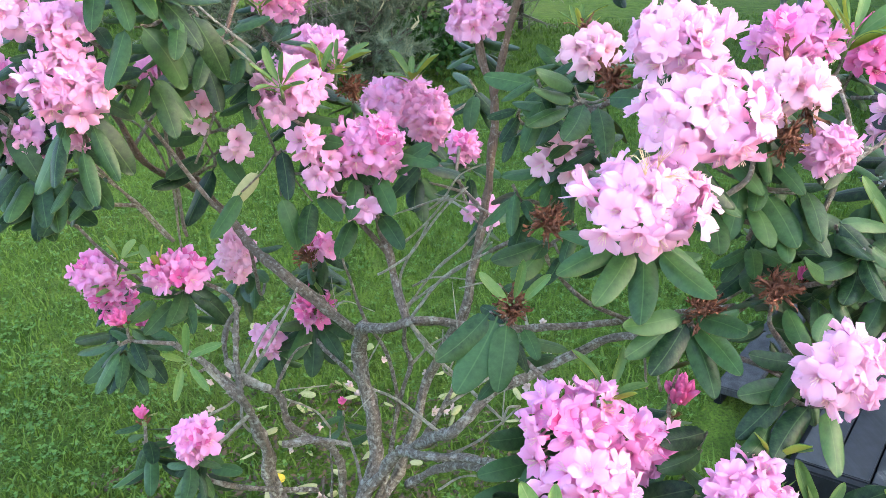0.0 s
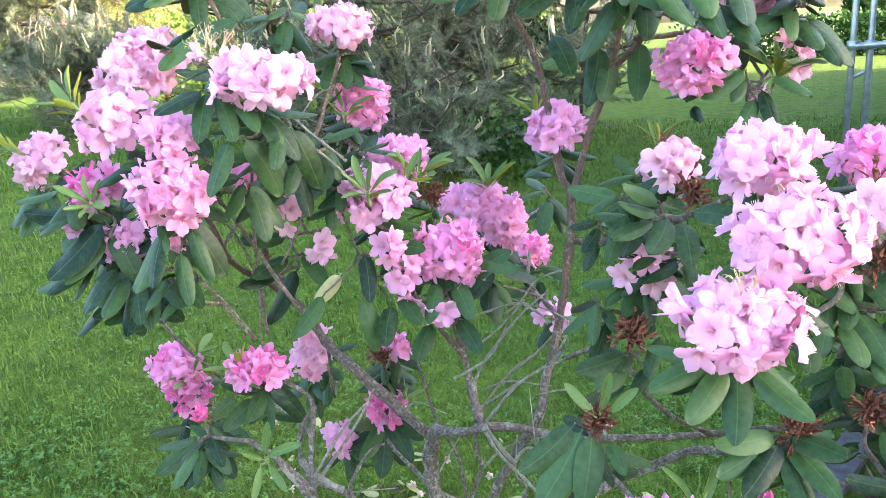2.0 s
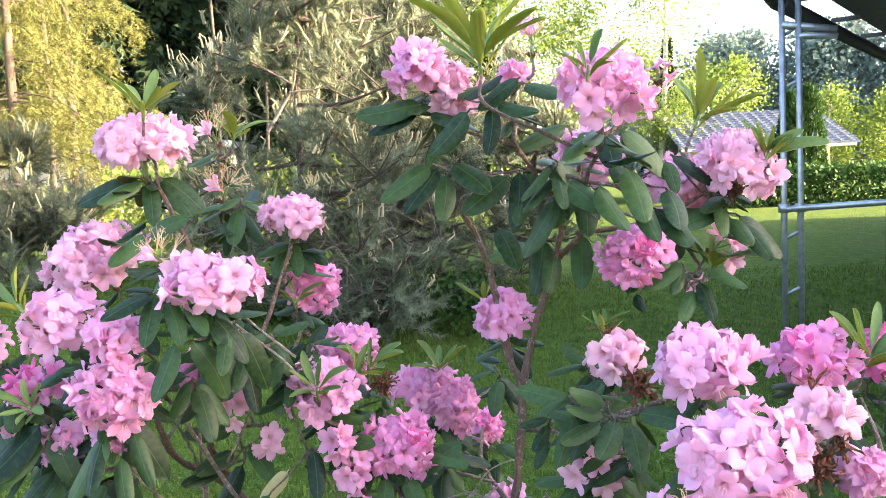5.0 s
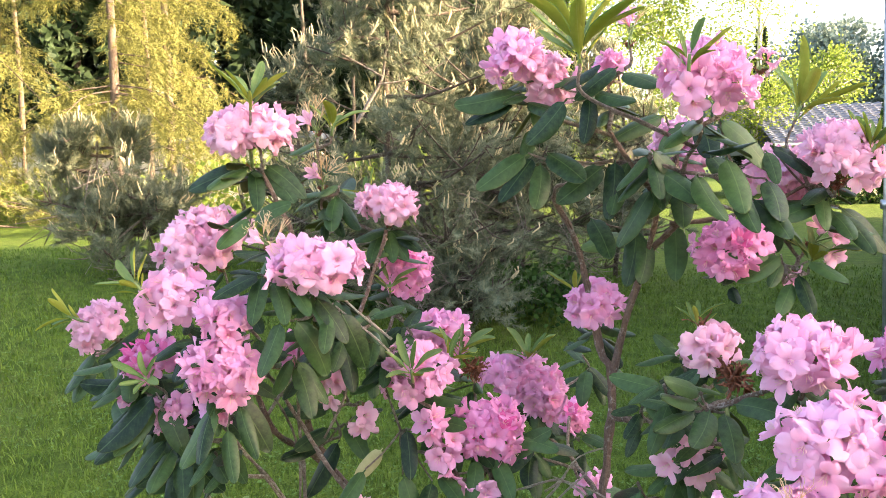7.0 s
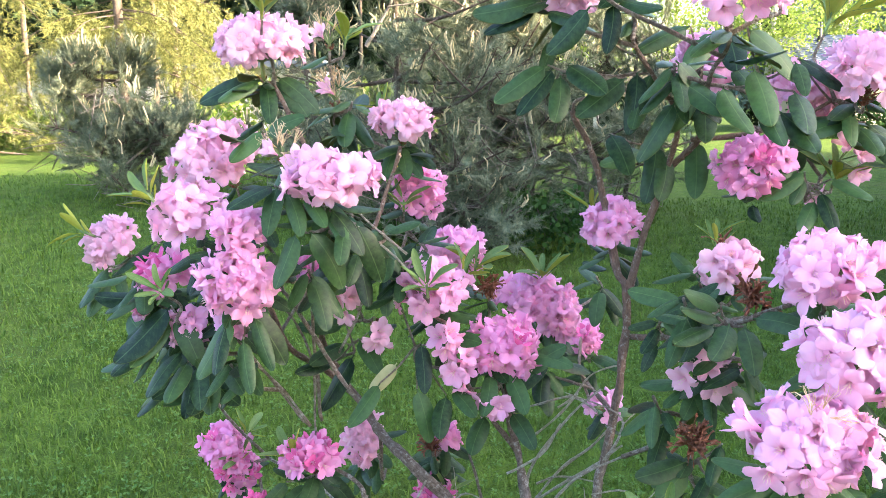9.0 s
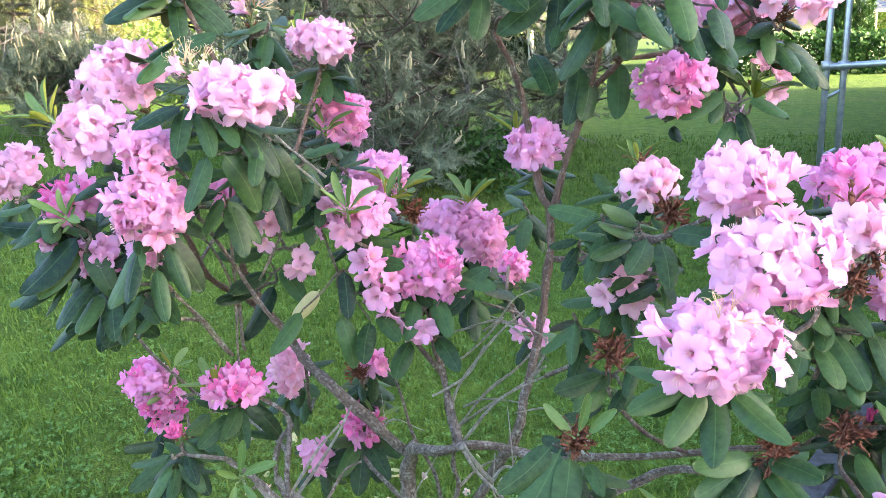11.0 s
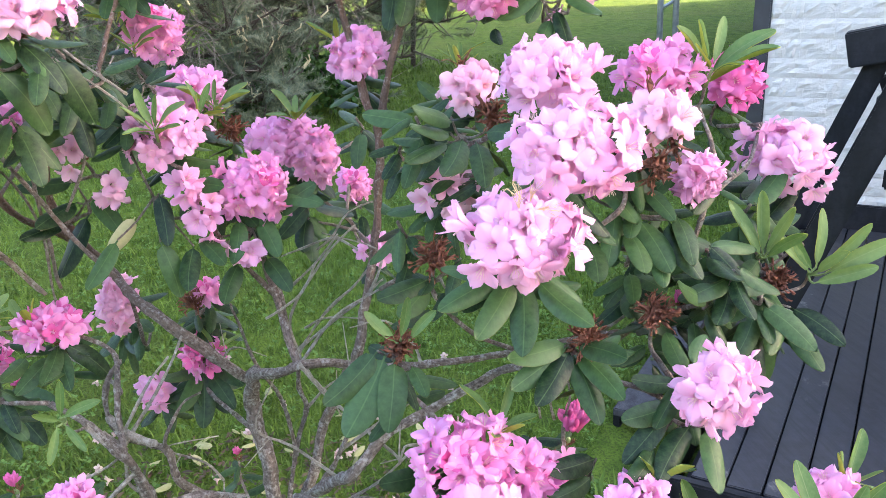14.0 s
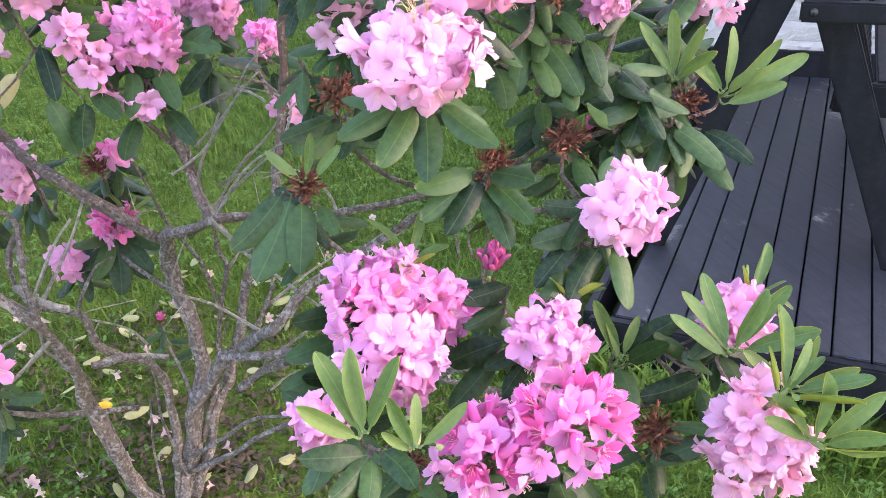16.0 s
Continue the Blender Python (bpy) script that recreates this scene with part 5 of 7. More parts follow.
fan("old", (0.197, 1.236, 1.248), (0.174, 1.215, 1.244, 0.108, 1.151, 1.249), (0.179, 1.218, 1.257, 0.118, 1.158, 1.285), (0.231, 1.215, 1.255, 0.276, 1.135, 1.270), (0.217, 1.212, 1.243, 0.217, 1.127, 1.215), (0.196, 1.214, 1.248, 0.156, 1.138, 1.220), (0.184, 1.223, 1.273, 0.140, 1.160, 1.317))
fan("old", (0.496, 1.171, 1.202), (0.470, 1.161, 1.237, 0.451, 1.103, 1.222), (0.503, 1.154, 1.220, 0.525, 1.080, 1.207), (0.516, 1.158, 1.235, 0.547, 1.085, 1.217), (0.415, 1.145, 1.174, 0.447, 1.073, 1.159), (0.576, 1.134, 1.168, 0.522, 1.088, 1.141))
fan("old", (-0.661, 1.688, 1.649), (-0.673, 1.667, 1.654, -0.791, 1.619, 1.634), (-0.671, 1.666, 1.652, -0.727, 1.580, 1.622), (-0.661, 1.667, 1.652, -0.640, 1.599, 1.579), (-0.647, 1.669, 1.651, -0.568, 1.635, 1.582), (-0.637, 1.671, 1.659, -0.547, 1.640, 1.604), (-0.679, 1.666, 1.657, -0.688, 1.574, 1.674))
fan("old", (-0.407, 1.859, 1.493), (-0.410, 1.839, 1.498, -0.353, 1.796, 1.441), (-0.397, 1.840, 1.498, -0.326, 1.798, 1.460), (-0.417, 1.839, 1.498, -0.435, 1.779, 1.433), (-0.403, 1.840, 1.498, -0.388, 1.775, 1.445))
fan("new", (0.571, 1.571, 1.653), (0.563, 1.551, 1.659, 0.529, 1.517, 1.703), (0.569, 1.551, 1.659, 0.565, 1.503, 1.701), (0.574, 1.551, 1.659, 0.606, 1.503, 1.697), (0.576, 1.551, 1.653, 0.663, 1.510, 1.687), (0.572, 1.552, 1.661, 0.582, 1.496, 1.688))
# inner foliage
shoot((-0.606, 1.449, 1.332), 0.089, (-0.4, -0.5, -0.3), "old", 5)
shoot((-0.522, 1.421, 1.293), 0.110, (0.0, -0.5, -0.3), "old", 5)
shoot((-0.492, 1.485, 1.357), 0.089, (0.0, -0.5, -0.3), "old", 5)
shoot((-0.44, 1.497, 1.309), 0.101, (0.4, -0.5, -0.5), "old", 6)
shoot((-0.776, 1.513, 1.205), 0.106, (0.3, -0.5, -0.3), "old", 6)
shoot((-0.861, 1.468, 1.229), 0.106, (0.1, -0.5, 0.0), "old", 7)
shoot((-0.394, 1.501, 1.352), 0.096, (-0.1, -0.5, -0.3), "old", 5)
shoot((-0.355, 1.517, 1.281), 0.086, (0.3, -0.5, -0.5), "old", 7)
shoot((-0.325, 1.557, 1.318), 0.100, (-0.3, -0.5, -0.2), "old", 7)
shoot((-0.671, 1.38, 1.121), 0.087, (-0.5, -0.5, -0.3), "old", 6)
shoot((-0.878, 1.441, 1.282), 0.101, (-0.1, -0.5, 0.1), "old", 5)
shoot((-0.64, 1.462, 1.408), 0.088, (-0.3, -0.5, -0.2), "old", 6)
shoot((-0.477, 1.572, 1.388), 0.094, (-0.3, -0.5, -0.2), "old", 6)
shoot((-0.549, 1.477, 1.503), 0.092, (0.3, -0.5, -0.3), "old", 5)
shoot((0.151, 1.271, 1.247), 0.088, (-0.3, -0.5, 0.0), "old", 5)
shoot((0.127, 1.223, 1.285), 0.089, (-0.3, -0.5, -0.1), "old", 5)
shoot((0.195, 1.264, 1.181), 0.086, (0.1, -0.5, -0.3), "old", 7)
shoot((0.241, 1.22, 1.199), 0.090, (0.5, -0.5, -0.1), "old", 5)
shoot((0.49, 1.168, 1.108), 0.090, (-0.1, -0.5, -0.4), "old", 5)
shoot((0.534, 1.069, 1.086), 0.091, (-0.3, -0.5, -0.4), "old", 6)
shoot((0.419, 1.094, 1.066), 0.099, (-0.4, -0.5, 0.1), "old", 7)
shoot((0.496, 1.116, 1.089), 0.105, (0.4, -0.5, -0.1), "old", 7)
shoot((0.55, 1.015, 1.071), 0.108, (-0.1, -0.5, -0.2), "old", 7)
shoot((0.599, 1.02, 1.023), 0.106, (-0.1, -0.5, -0.2), "old", 6)
shoot((0.643, 1.151, 1.123), 0.107, (0.2, -0.5, -0.5), "old", 5)
shoot((0.513, 1.015, 1.022), 0.100, (0.5, -0.5, -0.4), "old", 7)
shoot((0.111, 1.323, 1.228), 0.086, (-0.0, -0.5, -0.2), "old", 5)
shoot((0.093, 1.279, 1.104), 0.091, (-0.4, -0.5, -0.2), "old", 5)
# bare grey twigs inside the bush
for i in range(10):
    q = Vector((rnd(-0.42, 0.42), rnd(1.25, 1.75), rnd(0.42, 0.92)))
    s = attach(q)
    d = Vector((rnd(-1, 1), rnd(-0.7, 0.6), rnd(-0.1, 0.9))).normalized()
    e = s + (q - s) * 0.25 + d * rnd(0.08, 0.22)
    k = e + Vector((rnd(-1, 1), rnd(-0.6, 0.6), rnd(-0.2, 1))).normalized() * rnd(0.05, 0.14)
    pile = Pile()
    line = smooth_line([s, s.lerp(e, 0.5) + Vector((rnd(-0.02, 0.02), rnd(-0.02, 0.02), rnd(-0.02, 0.02))), e, k], 4)
    tube(pile, line, rnd(0.0024, 0.0042), 0.0012, 5, 0.2)
    tube(pile, smooth_line([line[6], line[6] + d.orthogonal() * rnd(0.04, 0.09) + Vector((0, 0, 0.02))], 3), 0.002, 0.001, 4, 0.2)
    part("dead_twig", pile.mesh("dead_twig", DEADWOOD), bush)

# ---- ground ----


def lawn_material():
    m, nt, p = tree("lawn")
    a, b, c = noise_of(nt, 1.1, 4), noise_of(nt, 9, 5), noise_of(nt, 120, 3)
    col = ramp(nt, ((0.3, (0.046, 0.088, 0.011)), (0.7, (0.125, 0.190, 0.026))), b)
    col = mixed(nt, col, (0.13, 0.15, 0.04), ramp(nt, ((0.5, (0, 0, 0)), (0.75, (0.6, 0.6, 0.6))), a))
    col = mixed(nt, col, (0.03, 0.045, 0.012), ramp(nt, ((0.45, (0, 0, 0)), (0.65, (0.7, 0.7, 0.7))), c))
    nt.links.new(col, p.inputs["Base Color"])
    p.inputs["Roughness"].default_value = 0.95
    p.inputs["Specular IOR Level"].default_value = 0.1
    bump(nt, p, c, 0.8, 0.02)
    return m


def sunk(x, y):
    """Under the terrace and the house the soil lies lower."""
    u, v = 0.79 * x - 0.613 * y, 0.613 * x + 0.79 * y
    return -0.60 < u < 9.0 and 2.05 < v < 17.5


def ground():
    xs = np.unique(np.r_[np.linspace(-400, -40, 10), np.linspace(-40, -8, 17), np.linspace(-8, 8, 129), np.linspace(8, 40, 17), np.linspace(40, 400, 10)])
    ys = np.unique(np.r_[np.linspace(-200, -20, 8), np.linspace(-20, -2, 10), np.linspace(-2, 12, 113), np.linspace(12, 40, 15), np.linspace(40, 500, 12)])
    verts = [(x, y, -0.08 if sunk(x, y) else ground_z(x, y) + 0.012 * noise.noise(Vector((x * 1.3, y * 1.3, 0))) * (1 if abs(x) < 12 and -3 < y < 16 else 0)) for y in ys for x in xs]
    n = len(xs)
    faces = [(j * n + i, j * n + i + 1, (j + 1) * n + i + 1, (j + 1) * n + i) for j in range(len(ys) - 1) for i in range(n - 1)]
    return tagged(new("ground", mesh_of("ground", verts, faces, [lawn_material()])), "mown green lawn that slopes gently", "lawn", "", "structure")


ground()


def blade_material(name, lo, hi, glow, spec=0.3):
    m, nt, p = tree(name)
    r = nt.nodes.new("ShaderNodeNewGeometry").outputs["Random Per Island"]
    n = noise_of(nt, 1.3, 3)
    col = ramp(nt, ((0.1, lo), (0.9, hi)), math_of(nt, "ADD", math_of(nt, "MULTIPLY", r, 0.6), math_of(nt, "MULTIPLY", n, 0.4)))
    nt.links.new(col, p.inputs["Base Color"])
    p.inputs["Roughness"].default_value = 0.55
    p.inputs["Specular IOR Level"].default_value = spec
    thin(m, nt, p, col, glow)
    return m


GRASS = blade_material("grass_blade", (0.043, 0.094, 0.009), (0.160, 0.244, 0.032), 0.32)
CLOVER = blade_material("clover", (0.045, 0.11, 0.016), (0.135, 0.24, 0.040), 0.25)


def inside_terrace(x, y):
    u, v = 0.79 * x - 0.613 * y, 0.613 * x + 0.79 * y
    return u > -0.74 and v > 1.98


def scatter(name, count, spot, make, mat, label):
    """Very many small blades or leaves in one mesh."""
    vs, fs, k = [], [], 0
    while count:
        x, y = spot()
        count -= 1
        if inside_terrace(x, y) or (name != "leaf_litter" and math.hypot(x + 0.25, (y - 1.6) * 0.8) < (1.1 if name == "clover_leaves" else 0.66) * rnd(0.1, 1.0)):
            continue
        v, f = make(x, y, ground_z(x, y))
        vs.append(np.array(v, dtype=np.float32))
        fs.extend([tuple(i + k for i in q) for q in f])
        k += len(v)
    me = bpy.data.meshes.new(name)
    me.from_pydata(np.concatenate(vs).tolist(), [], fs)
    me.materials.append(mat)
    me.update()
    return tagged(new(name, me), label, "grass", "", "stuff")


def blade(x, y, z):
    h = rnd(0.010, 0.044)
    a, b = rnd(0, 6.28), rnd(0.3, 1.6)
    w = rnd(0.0016, 0.0034) * (1 + 0.12 * max(0, y - 2.5))
    dx, dy, sx, sy = math.cos(a), math.sin(a), -math.sin(a) * w, math.cos(a) * w
    return ((x - sx, y - sy, z - 0.01), (x + sx, y + sy, z - 0.01), (x + dx * h * b * 0.4 + sx * 0.8, y + dy * h * b * 0.4 + sy * 0.8, z + h * 0.65),
            (x + dx * h * b * 0.4 - sx * 0.8, y + dy * h * b * 0.4 - sy * 0.8, z + h * 0.65), (x + dx * h * b, y + dy * h * b, z + h)), ((0, 1, 2, 3), (3, 2, 4))


def near_spot():
    t = rnd(0, 1) ** 1.7
    y = 0.45 + 8.2 * t - 1.8 * rnd(0, 1) ** 4
    return (rnd(-0.72, 0.66) + 0.6 * rnd(-1, 1) ** 3) * (max(y, 0.4) + 0.6) - 0.1, y


def trefoil(x, y, z):
    h, a, r = rnd(0.015, 0.045), rnd(0, 6.28), rnd(0.006, 0.0105)
    v, f = [], []
    for k in range(3):
        b = a + k * 2.094
        c, s = math.cos(b), math.sin(b)
        n = len(v)
        v += [(x, y, z + h), (x + r * (c - 0.6 * s), y + r * (s + 0.6 * c), z + h + 0.003), (x + 1.7 * r * c, y + 1.7 * r * s, z + h + 0.002), (x + r * (c + 0.6 * s), y + r * (s - 0.6 * c), z + h - 0.001)]
        f.append((n, n + 1, n + 2, n + 3))
    return v, f


def clover_spot():
    while True:
        x, y = near_spot()
        if noise.noise(Vector((x * 1.6, y * 1.6, 3))) > rnd(-0.5, 0.35) and rnd(1.5, 6.5) > y * 0.9:
            return x, y


scatter("grass", 165000, near_spot, blade, GRASS, "short green lawn grass")
scatter("clover_leaves", 20000, clover_spot, trefoil, CLOVER, "white clover leaves among the grass")


def flake(x, y, z):
    a, b, r = rnd(0, 6.28), rnd(-0.6, 0.6), rnd(0.006, 0.018)
    c, s, t = math.cos(a) * r, math.sin(a) * r, b * r
    return ((x - c, y - s, z + 0.012), (x - s * 0.4, y + c * 0.4, z + 0.014 + t * 0.4), (x + c, y + s, z + 0.012 + t), (x + s * 0.4, y - c * 0.4, z + 0.010)), ((0, 1, 2, 3),)


def litter_spot():
    a, d = rnd(0, 6.28), rnd(0, 1) ** 0.7
    return -0.25 + 0.75 * d * math.cos(a), 1.65 + 0.65 * d * math.sin(a)


scatter("leaf_litter", 4200, litter_spot, flake, blade_material("litter", (0.025, 0.018, 0.010), (0.13, 0.085, 0.045), 0.05), "brown dry leaf litter under the bush")


def tall_spot():
    # uncut rim along the front and side of the terrace
    s = rnd(-0.9, 0.9)
    return 1.15 + 0.79 * s + rnd(-0.05, 0.05) - 0.05, 1.55 - 0.613 * s + rnd(-0.06, 0.0) - 0.05


def tall_blade(x, y, z):
    v, f = blade(x, y, z)
    return [(x + (a - x) * 2.4, y + (b - y) * 2.4, z + (c - z) * 3.0) for a, b, c in v], f


scatter("long_grass", 900, tall_spot, tall_blade, GRASS, "uncut long grass along the terrace edge")

# fallen florets, leaves and a dandelion under the bush
for i in range(70):
    x, y = rnd(-0.85, 0.45), rnd(1.35, 2.7)
    k = rnd(0.014, 0.022)
    m = Matrix.Translation((x, y, ground_z(x, y) + 0.035)) @ Euler((rnd(0.6, 2.6), rnd(-0.6, 0.6), rnd(0, 6.28))).to_matrix().to_4x4() @ Matrix.Diagonal((k, k, k, 1))
    ob = new("fallen_floret", FALLEN[i % 3])
    ob.matrix_basis = m
    tagged(ob, "fallen pale wilting floret in the grass", "flower", "fallen florets")
for i in range(60):
    x, y = rnd(-0.9, 0.4), rnd(1.3, 2.6)
    ob = new("fallen_leaf", LEAVES["sick"][i % 6])
    k = rnd(0.03, 0.075)
    ob.matrix_basis = Matrix.Translation((x, y, ground_z(x, y) + 0.03)) @ Euler((rnd(-0.5, 0.5), rnd(-0.6, 0.6), rnd(0, 6.28))).to_matrix().to_4x4() @ Matrix.Diagonal((k, k, k, 1))
    tagged(ob, "dry yellow-brown fallen leaf in the grass", "leaf", "fallen leaves")
YELLOW = simple("dandelion_yellow", (0.75, 0.42, 0.02), (0.85, 0.60, 0.03), 60, 0.6)


def dandelion(x, y):
    base = Vector((x, y, ground_z(x, y)))
    ob = root("dandelion", base, "yellow dandelion flower in the grass", "flower", "dandelions")
    pile = Pile()
    tube(pile, smooth_line([base, base + Vector((0.01, 0, 0.04)), base + Vector((0.005, -0.01, 0.075))], 4), 0.0018, 0.0016, 5, 0)
    part("stalk", pile.mesh("stalk", STEM), ob)
    pile, c = Pile(), base + Vector((0.005, -0.01, 0.077))
    for ring, (rad, lift, n) in enumerate(((0.025, 0.0, 26), (0.020, 0.004, 22), (0.013, 0.008, 14), (0.006, 0.010, 6))):
        for k in range(n):
            a = 6.283 * k / n + ring
            d, s = Vector((math.cos(a), math.sin(a), 0)), Vector((-math.sin(a), math.cos(a), 0)) * 0.0022
            pile.add([c - s * 0.4, c + s * 0.4, c + d * rad + s + Vector((0, 0, lift)), c + d * rad - s + Vector((0, 0, lift))], [(0, 1, 2, 3)])
    part("flower_head", pile.mesh("flower_head", YELLOW), ob)


dandelion(-0.499, 1.78)

# ---- terrace: u runs along its front, v away towards the house ----
U, V = Vector((0.79, -0.613, 0)), Vector((0.613, 0.79, 0))


def uv(u, v, z=0.0):
    return U * u + V * v + Vector((0, 0, z))


TURN_UV = Matrix((U, V, Vector((0, 0, 1)))).transposed().to_4x4()


def at_uv(u, v, z):
    return Matrix.Translation(uv(u, v, z)) @ TURN_UV


def stained(name, lo, hi, worn, wear, spec=0.45):
    m, nt, p = tree(name)
    a = noise_of(nt, 9, 6, stretch=(3.2, 3.2, 1), rough=0.6, vary=True)
    g = noise_of(nt, 50, 5, stretch=(1, 0.06, 1), rough=0.7, vary=True)
    w = noise_of(nt, 3.2, 6, rough=0.7, vary=True)
    col = ramp(nt, ((0.3, lo), (0.72, hi)), a)
    col = mixed(nt, col, tuple(0.6 * c for c in lo), math_of(nt, "MULTIPLY", ramp(nt, ((0.45, (0, 0, 0)), (0.7, (1, 1, 1))), g), 0.6))
    scr = math_of(nt, "MULTIPLY", ramp(nt, ((wear, (0, 0, 0)), (wear + 0.07, (1, 1, 1))), w), ramp(nt, ((0.4, (0, 0, 0)), (0.6, (1, 1, 1))), g))
    col = mixed(nt, col, worn, scr)
    nt.links.new(col, p.inputs["Base Color"])
    nt.links.new(math_of(nt, "ADD", 0.38, math_of(nt, "MULTIPLY", a, 0.3)), p.inputs["Roughness"])
    p.inputs["Specular IOR Level"].default_value = spec
    bump(nt, p, math_of(nt, "ADD", g, math_of(nt, "MULTIPLY", a, 0.5)), 0.35, 0.003)
    return m


DECKING = stained("black_stained_decking", (0.018, 0.0175, 0.020), (0.046, 0.045, 0.052), (0.24, 0.225, 0.21), 0.61)
BLACKWOOD = stained("black_stained_timber", (0.007, 0.007, 0.009), (0.018, 0.018, 0.022), (0.06, 0.06, 0.06), 0.74, 0.22)
DECK_Z, PITCH, V0, V1 = 0.105, 0.0965, 2.02, 4.53
deck = root("terrace_deck", uv(0, V0, DECK_Z - 0.1), "black-stained timber terrace with narrow boards and worn patches", "terrace", "", "structure")
pile = Pile()
box(pile, at_uv(0, 0, 0), (0.091, V1 - V0, 0.026), 0.003)
board_mesh = pile.mesh("board", DECKING)
for i in range(-2, 26):
    u = -0.317 + PITCH * (i + 0.5)
    if i == -2:
        continue
    ob = new("board", board_mesh)
    c = at_uv(u, (V0 + V1) / 2, DECK_Z - 0.013 + rnd(-0.001, 0.001)) @ at_uv(0, 0, 0).inverted()
    ob.matrix_basis = c
    hang(ob, deck)
pile = Pile()
box(pile, at_uv(0.80, V0 - 0.022, DECK_Z - 0.075), (2.56, 0.034, 0.15), 0.006)
part("front_fascia", pile.mesh("front_fascia", BLACKWOOD), deck)
pile = Pile()
box(pile, at_uv(-0.495, (V0 + V1) / 2, DECK_Z - 0.085), (0.03, V1 - V0 - 0.02, 0.15), 0.005)
part("side_fascia", pile.mesh("side_fascia", BLACKWOOD), deck)
pile = Pile()
box(pile, at_uv(0.8, (V0 + V1) / 2, DECK_Z - 0.12), (2.5, V1 - V0 - 0.1, 0.05), 0.0)
part("underside", pile.mesh("underside", BLACKWOOD), deck)
side = root("side_step", uv(-0.68, V0 + 0.1, 0.0), "black-stained step along the side of the terrace", "step", "", "structure")
pile = Pile()
box(pile, at_uv(-0.675, (V0 + V1) / 2 + 0.12, DECK_Z - 0.02), (0.11, V1 - V0 - 0.3, 0.028), 0.004)
part("board", pile.mesh("board", simple("weathered_step_board", (0.022, 0.022, 0.025), (0.062, 0.062, 0.068), 8, 0.8, stretch=(4, 4, 1), fine=70, spec=0.3)), side)
pile = Pile()
box(pile, at_uv(-0.72, (V0 + V1) / 2 + 0.12, DECK_Z - 0.10), (0.025, V1 - V0 - 0.32, 0.13), 0.004)
part("riser", pile.mesh("riser", BLACKWOOD), side)

# ---- the house: a gable wall of white-painted brick at the back of the terrace ----


def painted_brick():
    m, nt, p = tree("white_painted_brick")
    a, b, c = noise_of(nt, 2.2, 5), noise_of(nt, 34, 6, rough=0.65), noise_of(nt, 150, 3)
    col = ramp(nt, ((0.3, (0.50, 0.465, 0.42)), (0.7, (0.62, 0.58, 0.53))), a)
    col = mixed(nt, col, (0.44, 0.41, 0.365), math_of(nt, "MULTIPLY", ramp(nt, ((0.56, (0, 0, 0)), (0.75, (1, 1, 1))), b), 0.5))
    nt.links.new(col, p.inputs["Base Color"])
    p.inputs["Roughness"].default_value = 0.75
    bump(nt, p, math_of(nt, "ADD", b, math_of(nt, "MULTIPLY", c, 0.3)), 1.0, 0.009)
    return m


WHITE = painted_brick()
MORTAR = simple("painted_joint", (0.49, 0.455, 0.41), (0.60, 0.56, 0.51), 40, 0.9)
ROOFDARK = simple("dark_roof_felt", (0.07, 0.07, 0.072), (0.12, 0.12, 0.12), 20, 0.8)
DARKMETAL = simple("dark_painted_metal", (0.018, 0.018, 0.022), (0.032, 0.032, 0.038), 14, 0.45)
house = root("house", uv(3, 5.4, 0), "house with a white-painted brick gable wall and a dark roof edge", "house", "", "structure")
WALL_V, WALL_U0, WALL_U1 = 4.56, -0.69, 9.3
pile = Pile()
zb = -0.4
prof = [(WALL_U0, zb), (WALL_U1, zb), (WALL_U1, 2.9), ((WALL_U0 + WALL_U1) / 2, 4.4), (WALL_U0, 2.9)]
front = [uv(u, WALL_V, z) for u, z in prof]
rear = [uv(u, WALL_V + 13.0, z) for u, z in prof]
n = len(prof)
pile.add(front + rear, [tuple(range(n)), tuple(range(n, 2 * n))[::-1]] + [(i, i + n, (i + 1) % n + n, (i + 1) % n) for i in range(n)])
part("wall", pile.mesh("wall", MORTAR, smooth=False), house)
pile = Pile()
for side_u, mid_u in ((-1.35, (WALL_U0 + WALL_U1) / 2), (10.0, (WALL_U0 + WALL_U1) / 2)):
    a, b, s = uv(side_u, WALL_V + 0.30, 2.71), uv(mid_u, WALL_V + 0.30, 4.5), V * 13.3
    lift = Vector((0, 0, 0.14))
    q = [a, b, b + s, a + s]
    pile.add(q + [p + lift for p in q], [(0, 1, 2, 3), (7, 6, 5, 4), (0, 4, 5, 1), (1, 5, 6, 2), (2, 6, 7, 3), (3, 7, 4, 0)])
part("roof", pile.mesh("roof", ROOFDARK, smooth=False), house)
# unseen block added past the gable to keep low sun off the near lawn
pile = Pile()
q = [uv(9.3, WALL_V + 0.3), uv(24.0, WALL_V + 0.3), uv(24.0, WALL_V + 6.0), uv(9.3, WALL_V + 6.0)]
pile.add([p + Vector((0, 0, -0.4)) for p in q] + [p + Vector((0, 0, 4.7)) for p in q], [(0, 1, 5, 4), (1, 2, 6, 5), (2, 3, 7, 6), (3, 0, 4, 7), (4, 5, 6, 7)])
part("wing_wall", pile.mesh("wing_wall", MORTAR, smooth=False), house)
